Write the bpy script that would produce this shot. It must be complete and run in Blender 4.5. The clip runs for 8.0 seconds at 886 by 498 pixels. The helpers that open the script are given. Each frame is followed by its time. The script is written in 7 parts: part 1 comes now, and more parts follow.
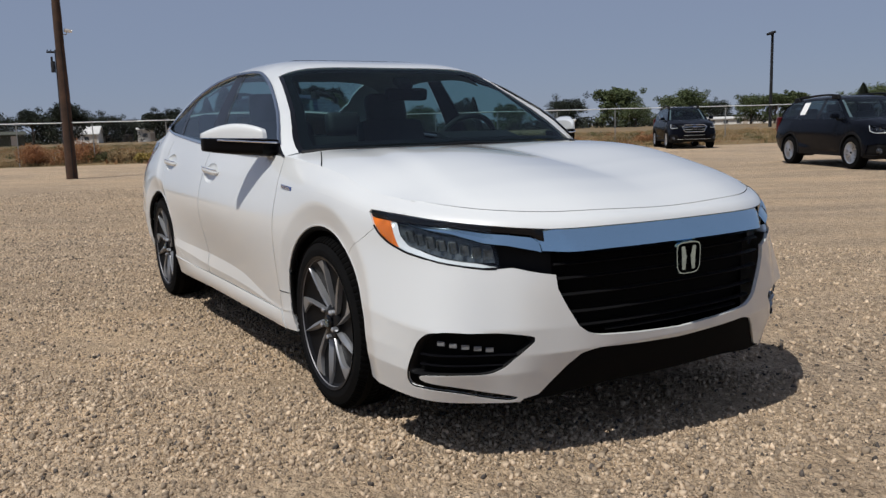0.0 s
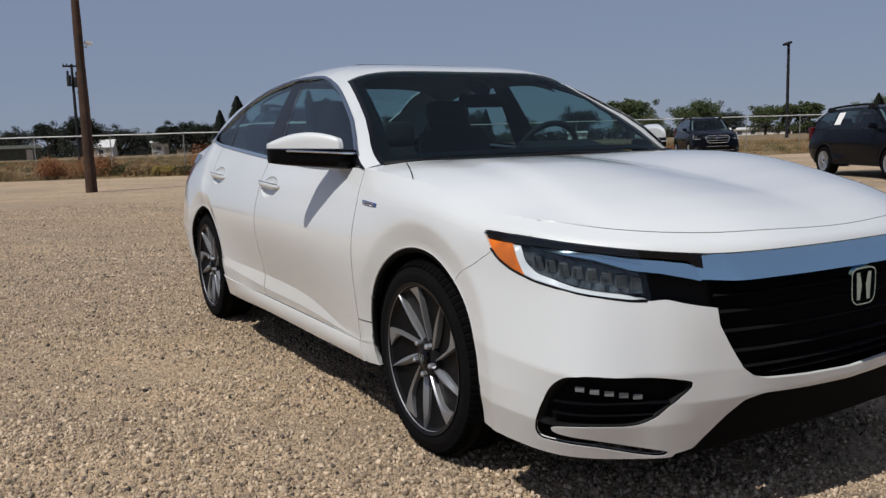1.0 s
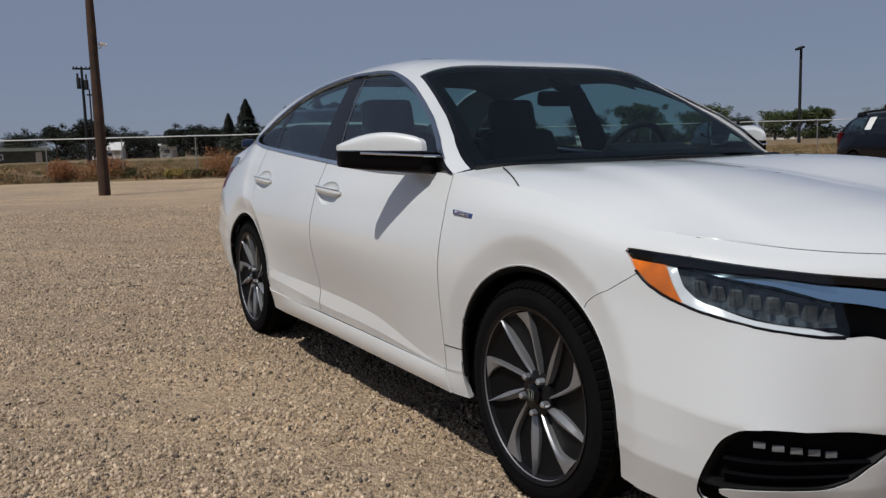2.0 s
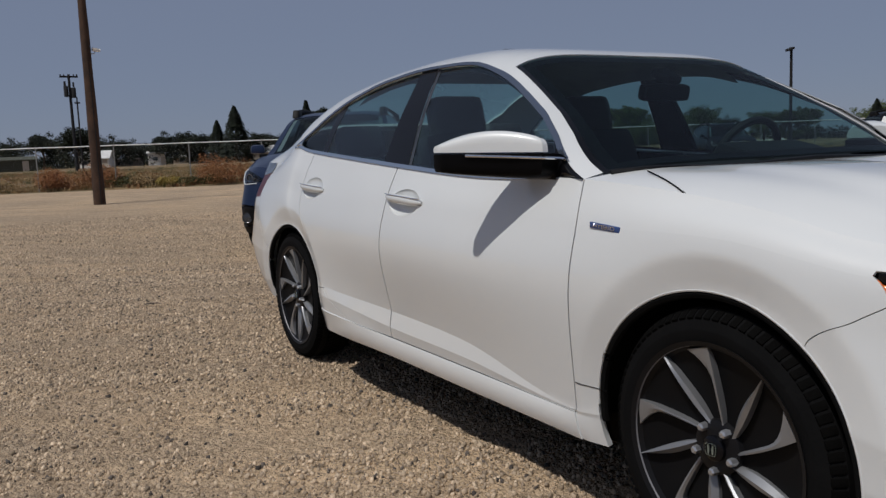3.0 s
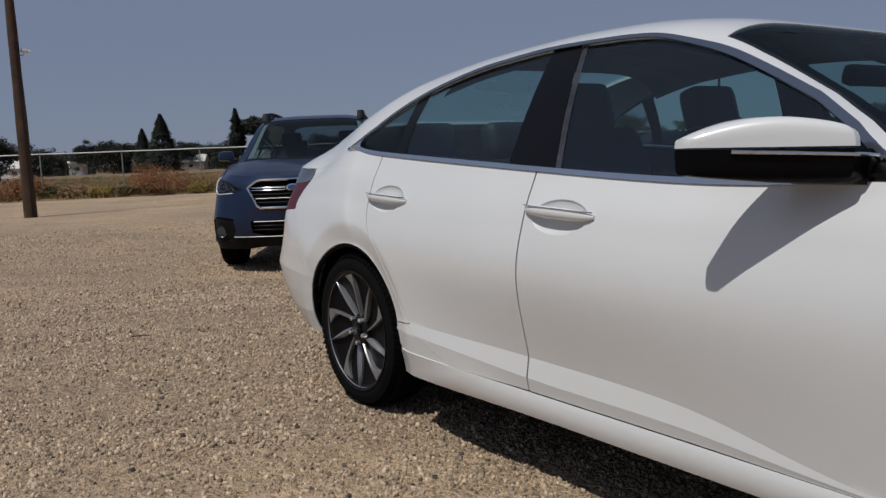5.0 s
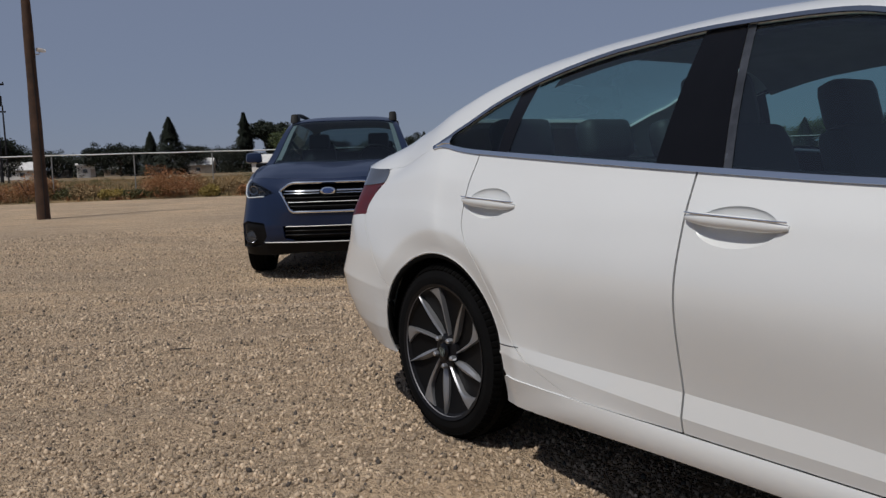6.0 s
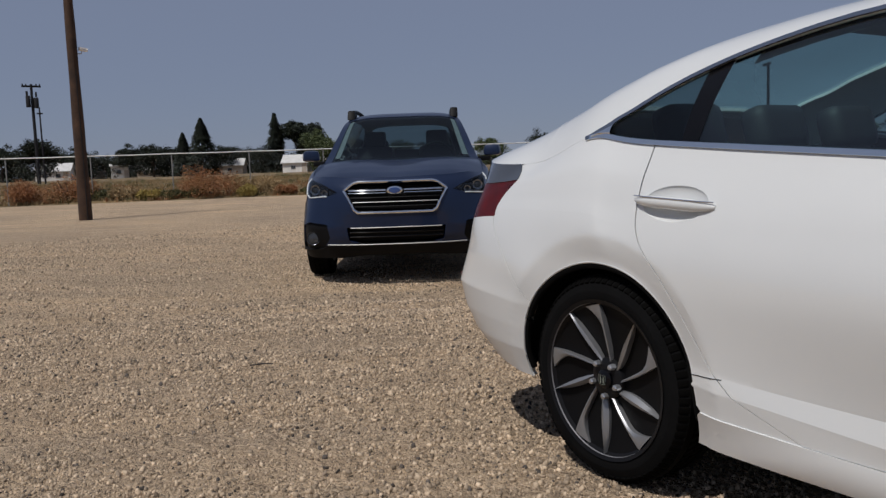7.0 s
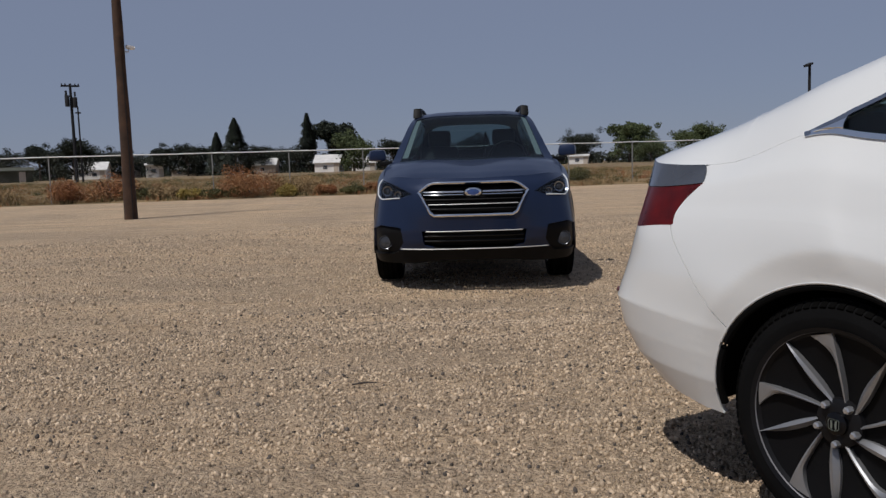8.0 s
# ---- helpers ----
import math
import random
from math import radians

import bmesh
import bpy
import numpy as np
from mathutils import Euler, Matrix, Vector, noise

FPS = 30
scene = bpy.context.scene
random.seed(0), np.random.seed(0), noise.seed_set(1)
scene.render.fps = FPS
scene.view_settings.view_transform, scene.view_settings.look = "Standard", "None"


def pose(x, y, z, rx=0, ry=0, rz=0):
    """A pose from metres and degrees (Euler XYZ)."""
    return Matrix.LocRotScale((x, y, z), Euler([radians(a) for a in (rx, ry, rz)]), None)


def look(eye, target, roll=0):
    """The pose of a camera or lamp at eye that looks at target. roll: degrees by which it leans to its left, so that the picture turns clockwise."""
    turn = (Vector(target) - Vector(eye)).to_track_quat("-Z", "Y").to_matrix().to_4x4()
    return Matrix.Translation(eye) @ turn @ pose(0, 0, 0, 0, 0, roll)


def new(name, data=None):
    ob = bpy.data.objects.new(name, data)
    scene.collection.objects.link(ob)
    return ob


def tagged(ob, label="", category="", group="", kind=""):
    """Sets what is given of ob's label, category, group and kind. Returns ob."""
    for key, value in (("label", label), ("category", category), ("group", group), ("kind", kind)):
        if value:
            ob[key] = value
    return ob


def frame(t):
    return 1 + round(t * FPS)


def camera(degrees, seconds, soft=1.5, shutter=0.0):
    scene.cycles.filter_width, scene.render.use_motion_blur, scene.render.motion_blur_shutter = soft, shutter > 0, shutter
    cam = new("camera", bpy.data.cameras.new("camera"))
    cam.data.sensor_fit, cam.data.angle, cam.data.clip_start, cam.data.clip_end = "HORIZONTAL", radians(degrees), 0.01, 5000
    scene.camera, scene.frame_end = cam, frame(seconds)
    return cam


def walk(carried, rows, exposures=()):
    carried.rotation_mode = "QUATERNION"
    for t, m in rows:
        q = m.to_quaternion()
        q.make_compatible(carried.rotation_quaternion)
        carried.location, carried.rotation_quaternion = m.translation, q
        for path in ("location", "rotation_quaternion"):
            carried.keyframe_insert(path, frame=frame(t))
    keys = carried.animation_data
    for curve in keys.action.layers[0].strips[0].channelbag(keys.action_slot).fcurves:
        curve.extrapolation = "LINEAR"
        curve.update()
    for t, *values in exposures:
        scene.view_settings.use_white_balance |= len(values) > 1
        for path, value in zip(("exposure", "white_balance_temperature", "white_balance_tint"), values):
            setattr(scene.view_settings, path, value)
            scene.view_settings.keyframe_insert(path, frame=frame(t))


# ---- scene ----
cam = camera(57.0, 8.0, soft=1.4)
PATH = [
    (0, (4.133, -1.994, 1.026), (2.431, -0.984, 0.736), -1.7),
    (0.5, (3.879, -2.044, 1.036), (2.177, -1.033, 0.753), -1.7),
    (1, (3.64, -2.082, 1.023), (1.922, -1.093, 0.763), -1.9),
    (1.5, (3.391, -2.113, 1.028), (1.654, -1.156, 0.772), -2.0),
    (1.7, (3.305, -2.126, 1.024), (1.571, -1.164, 0.771), -1.8),
    (2.8, (2.709, -2.255, 1.026), (0.998, -1.248, 0.779), -2.2),
    (3, (2.592, -2.273, 1.027), (0.876, -1.272, 0.787), -2.3),
    (3.5, (2.335, -2.302, 1.037), (0.632, -1.281, 0.797), -2.3),
    (4, (2.068, -2.346, 1.028), (0.394, -1.276, 0.792), -2.0),
    (4.5, (1.837, -2.398, 1.023), (0.195, -1.279, 0.797), -2.4),
    (4.7, (1.735, -2.433, 1.032), (0.111, -1.289, 0.8), -2.6),
    (5.8, (1.193, -2.497, 1.001), (-0.44, -1.363, 0.792), -2.1),
    (6, (1.069, -2.52, 1.014), (-0.564, -1.385, 0.803), -1.9),
    (6.5, (0.783, -2.554, 0.998), (-0.879, -1.461, 0.789), -2.0),
    (7, (0.463, -2.597, 1.008), (-1.208, -1.519, 0.799), -2.1),
    (7.5, (0.199, -2.654, 1.0), (-1.485, -1.595, 0.793), -1.8),
    (8, (-0.112, -2.75, 1.019), (-1.821, -1.731, 0.814), -1.8),
]
walk(cam, [(t, look(eye, target, roll)) for t, eye, target, roll in PATH],
     [(0, -0.16, 6440, 9.5), (1.5, -0.30, 6440, 9.5), (3.0, -0.56, 6440, 10.5), (4.5, -0.55, 6450, 10.5), (6.5, -0.51, 6480, 11), (8, -0.43, 6480, 11.5)])

# ---- sky and sun ----
SUN = Vector((0.14, -0.55, 1.0)).normalized()
world = bpy.data.worlds.new("sky")
scene.world = world
world.use_nodes = True
wn = world.node_tree.nodes
sky = wn.new("ShaderNodeTexSky")
sky.sky_type, sky.sun_disc = "NISHITA", False
sky.sun_elevation = math.asin(SUN.z)
sky.sun_rotation = math.atan2(SUN.x, SUN.y)
sky.air_density, sky.dust_density, sky.ozone_density, sky.altitude = 1.0, 0.6, 3.0, 1500
wn["Background"].inputs["Strength"].default_value = 0.066
haze = wn.new("ShaderNodeMix")
haze.data_type = "RGBA"
haze.inputs["Factor"].default_value = 0.8
haze.inputs["B"].default_value = (4.1, 4.85, 6.85, 1)
world.node_tree.links.new(sky.outputs["Color"], haze.inputs["A"])
world.node_tree.links.new(haze.outputs["Result"], wn["Background"].inputs["Color"])
sun = new("sun", bpy.data.lights.new("sun", "SUN"))
sun.data.energy, sun.data.angle, sun.data.color = 4.4, radians(0.55), (1.0, 0.97, 0.925)
sun.matrix_world = look(SUN * 60, (0, 0, 0))

# ---- helpers for meshes and materials ----
def node_mat(name, col, rough=0.5, metal=0.0, var=0.12, scale=6.0, fine=70.0, bump=0.0, coat=0.0, spec=0.5, col2=None, mix=0.5, random_by="", bdist=0.002):
    """A principled material whose colour and gloss vary at two scales, with fine relief."""
    m = bpy.data.materials.new(name)
    m.use_nodes = True
    n, l = m.node_tree.nodes, m.node_tree.links
    b = n["Principled BSDF"]
    tc = n.new("ShaderNodeTexCoord")
    big, small = n.new("ShaderNodeTexNoise"), n.new("ShaderNodeTexNoise")
    big.inputs["Scale"].default_value, big.inputs["Detail"].default_value = scale, 5
    small.inputs["Scale"].default_value, small.inputs["Detail"].default_value = fine, 3
    for t in (big, small):
        l.new(tc.outputs["Object"], t.inputs["Vector"])
    ramp = n.new("ShaderNodeMapRange")
    ramp.inputs["From Min"].default_value, ramp.inputs["From Max"].default_value = 0.3, 0.7
    l.new(big.outputs["Fac"], ramp.inputs["Value"])
    mixc = n.new("ShaderNodeMix")
    mixc.data_type = "RGBA"
    c2 = col2 or tuple(min(1.0, c * (1 + var)) for c in col)
    c1 = col if col2 else tuple(c * (1 - var) for c in col)
    mixc.inputs["A"].default_value, mixc.inputs["B"].default_value = (*c1, 1), (*c2, 1)
    l.new(ramp.outputs["Result"], mixc.inputs["Factor"])
    hsv = n.new("ShaderNodeHueSaturation")
    l.new(mixc.outputs["Result"], hsv.inputs["Color"])
    val = n.new("ShaderNodeMapRange")
    val.inputs["To Min"].default_value, val.inputs["To Max"].default_value = 1 - var, 1 + var
    l.new(small.outputs["Fac"], val.inputs["Value"])
    if random_by:
        src = n.new("ShaderNodeObjectInfo" if random_by == "object" else "ShaderNodeNewGeometry")
        out = src.outputs["Random" if random_by == "object" else "Random Per Island"]
        mul = n.new("ShaderNodeMath")
        mul.operation = "MULTIPLY_ADD"
        mul.inputs[1].default_value, mul.inputs[2].default_value = mix, 1 - mix / 2
        l.new(out, mul.inputs[0])
        m2 = n.new("ShaderNodeMath")
        m2.operation = "MULTIPLY"
        l.new(mul.outputs[0], m2.inputs[0])
        l.new(val.outputs["Result"], m2.inputs[1])
        l.new(m2.outputs[0], hsv.inputs["Value"])
    else:
        l.new(val.outputs["Result"], hsv.inputs["Value"])
    l.new(hsv.outputs["Color"], b.inputs["Base Color"])
    rr = n.new("ShaderNodeMapRange")
    rr.inputs["To Min"].default_value, rr.inputs["To Max"].default_value = max(0.02, rough - 0.08), min(1, rough + 0.08)
    l.new(big.outputs["Fac"], rr.inputs["Value"])
    l.new(rr.outputs["Result"], b.inputs["Roughness"])
    b.inputs["Metallic"].default_value = metal
    b.inputs["Coat Weight"].default_value = coat
    b.inputs["Coat Roughness"].default_value = 0.04
    b.inputs["Specular IOR Level"].default_value = spec
    if bump:
        bp = n.new("ShaderNodeBump")
        bp.inputs["Strength"].default_value, bp.inputs["Distance"].default_value = bump, bdist
        l.new(small.outputs["Fac"], bp.inputs["Height"])
        l.new(bp.outputs["Normal"], b.inputs["Normal"])
    return m


def glass_mat(name, tint, ior=1.5, rough=0.0, edge=0.9):
    """Thin tinted pane: clear transmission with a mirror gloss that grows towards grazing angles."""
    m = bpy.data.materials.new(name)
    m.use_nodes = True
    n, l = m.node_tree.nodes, m.node_tree.links
    n.remove(n["Principled BSDF"])
    tr, gl, lw, mx = (n.new(k) for k in ("ShaderNodeBsdfTransparent", "ShaderNodeBsdfGlossy", "ShaderNodeLayerWeight", "ShaderNodeMixShader"))
    tr.inputs["Color"].default_value = (*tint, 1)
    gl.inputs["Roughness"].default_value = rough
    gl.inputs["Color"].default_value = (0.8, 0.84, 0.86, 1)
    lw.inputs["Blend"].default_value = 0.5
    pw, ma = n.new("ShaderNodeMath"), n.new("ShaderNodeMath")
    pw.operation, ma.operation = "POWER", "MULTIPLY_ADD"
    f0 = ((ior - 1) / (ior + 1)) ** 2 * 1.15
    pw.inputs[1].default_value, ma.inputs[1].default_value, ma.inputs[2].default_value = 5.2, edge - f0, f0
    l.new(lw.outputs["Facing"], pw.inputs[0])
    l.new(pw.outputs[0], ma.inputs[0])
    l.new(ma.outputs[0], mx.inputs[0])
    l.new(tr.outputs[0], mx.inputs[1])
    l.new(gl.outputs[0], mx.inputs[2])
    l.new(mx.outputs[0], n["Material Output"].inputs["Surface"])
    return m


def mesh_from(verts, faces, name="mesh", material=None, smooth=35):
    me = bpy.data.meshes.new(name)
    me.from_pydata([tuple(map(float, v)) for v in verts], [], faces)
    if material:
        me.materials.append(material)
    if smooth:
        me.shade_smooth()
        me.set_sharp_from_angle(angle=radians(smooth))
    return me


def finish(bm, name, material, smooth=35):
    bmesh.ops.recalc_face_normals(bm, faces=bm.faces)
    me = bpy.data.meshes.new(name)
    bm.to_mesh(me)
    bm.free()
    if material:
        me.materials.append(material)
    if smooth:
        me.shade_smooth()
        me.set_sharp_from_angle(angle=radians(smooth))
    return me


def part(name, bm, material, parent, label="", smooth=35):
    """Links a bmesh, or a ready mesh, as one mesh object under a thing or a part."""
    me = finish(bm, name, material, smooth) if isinstance(bm, bmesh.types.BMesh) else bm
    ob = new(name, me)
    ob.parent = parent
    if label:
        tagged(ob, label)
    return ob


def empty(name, m, label, category, group="", kind=""):
    e = new(name)
    e.empty_display_size = 0.1
    e.matrix_world = m
    return tagged(e, label, category, group, kind)


def box(bm, size, at=(0, 0, 0), rot=(0, 0, 0), bevel=0.0, taper=None):
    """A box with bevelled edges; taper narrows its top."""
    r = bmesh.ops.create_cube(bm, size=1.0)
    vs = r["verts"]
    for v in vs:
        k = taper if (taper and v.co.z > 0) else (1, 1)
        v.co = Vector((v.co.x * size[0] * k[0], v.co.y * size[1] * k[1], v.co.z * size[2]))
    if bevel:
        es = list({e for v in vs for e in v.link_edges})
        r2 = bmesh.ops.bevel(bm, geom=es, offset=bevel, segments=2, affect="EDGES", profile=0.6)
        vs = list({v for f in r2["faces"] for v in f.verts} | {v for v in vs if v.is_valid})
    bmesh.ops.transform(bm, matrix=pose(*at, *rot), verts=vs)
    return vs


def tube(bm, pts, radius, sides=8, cap=True, flat=None):
    """A tube along points; radius may be a list; flat=(a, b) squeezes the section."""
    pts = [Vector(p) for p in pts]
    n = len(pts)
    rad = radius if isinstance(radius, (list, tuple)) else [radius] * n
    rings = []
    for i, p in enumerate(pts):
        d = (pts[min(i + 1, n - 1)] - pts[max(i - 1, 0)]).normalized()
        ref = Vector((0, 0, 1)) if abs(d.z) < 0.9 else Vector((1, 0, 0))
        a = d.cross(ref).normalized()
        b = a.cross(d).normalized()
        fa, fb = flat or (1, 1)
        rings.append([bm.verts.new(p + (a * math.cos(t) * fa + b * math.sin(t) * fb) * rad[i]) for t in (2 * math.pi * k / sides for k in range(sides))])
    for r0, r1 in zip(rings, rings[1:]):
        for k in range(sides):
            bm.faces.new((r0[k], r0[(k + 1) % sides], r1[(k + 1) % sides], r1[k]))
    if cap:
        bm.faces.new(rings[0][::-1])
        bm.faces.new(rings[-1])
    return rings


def lathe(bm, profile, sides=48, axis="y", arc=(0, 2 * math.pi)):
    """Turns (radius, offset along axis) points round the axis."""
    full = abs(arc[1] - arc[0] - 2 * math.pi) < 1e-6
    rings = []
    for k in range(sides if full else sides + 1):
        t = arc[0] + (arc[1] - arc[0]) * k / sides
        c, s = math.cos(t), math.sin(t)
        rings.append([bm.verts.new((r * c, h, r * s) if axis == "y" else (r * c, r * s, h)) for r, h in profile])
    for k in range(sides):
        a, b = rings[k], rings[(k + 1) % len(rings)]
        for i in range(len(profile) - 1):
            bm.faces.new((a[i], a[i + 1], b[i + 1], b[i]))
    return rings


def crm(P, t, mirror=False):
    """Catmull-Rom through the rows of P at parameters t (0 .. n-1)."""
    P = np.asarray(P, float)
    n = len(P)
    t = np.clip(np.asarray(t, float), 0, n - 1)
    flip = np.array([1, -1, 1]) if mirror else None
    first = P[1] * flip if mirror else 2 * P[0] - P[1]
    last = P[-2] * flip if mirror else 2 * P[-1] - P[-2]
    Q = np.vstack([first, P, last])
    i = np.minimum(t.astype(int), n - 2)
    f = (t - i)[:, None]
    a, b, c, d = Q[i], Q[i + 1], Q[i + 2], Q[i + 3]
    return 0.5 * (2 * b + (c - a) * f + (2 * a - 5 * b + 4 * c - d) * f ** 2 + (3 * b - a - 3 * c + d) * f ** 3)


def curve(pts, x, k=1):
    """Smooth value over x through (x, value...) points given in any order."""
    P = np.array(sorted(map(tuple, pts)), float)
    s = np.interp(x, P[:, 0], np.arange(len(P)))
    return crm(P, np.atleast_1d(s))[:, k]


def smoothstep(a, b, x):
    t = np.clip((x - a) / (b - a), 0, 1)
    return t * t * (3 - 2 * t)


def in_poly(px, py, poly):
    r = np.zeros(px.shape, bool)
    x0, y0 = poly[-1]
    for x1, y1 in poly:
        c = ((y1 > py) != (y0 > py)) & (px < (x0 - x1) * (py - y1) / (y0 - y1 + 1e-12) + x1)
        r ^= c
        x0, y0 = x1, y1
    return r


def nearest_on(px, py, poly, sx, sy):
    """Nearest point of a closed outline, with the two axes weighed by sx, sy."""
    best = np.full(px.shape, 1e9)
    qx, qy = px.copy(), py.copy()
    for (ax, ay), (bx, by) in zip(poly, poly[1:] + poly[:1]):
        dx, dy = (bx - ax) * sx, (by - ay) * sy
        t = np.clip((((px - ax) * sx) * dx + ((py - ay) * sy) * dy) / (dx * dx + dy * dy + 1e-12), 0, 1)
        cx, cy = ax + (bx - ax) * t, ay + (by - ay) * t
        d = ((px - cx) * sx) ** 2 + ((py - cy) * sy) ** 2
        w = d < best
        best[w], qx[w], qy[w] = d[w], cx[w], cy[w]
    return qx, qy

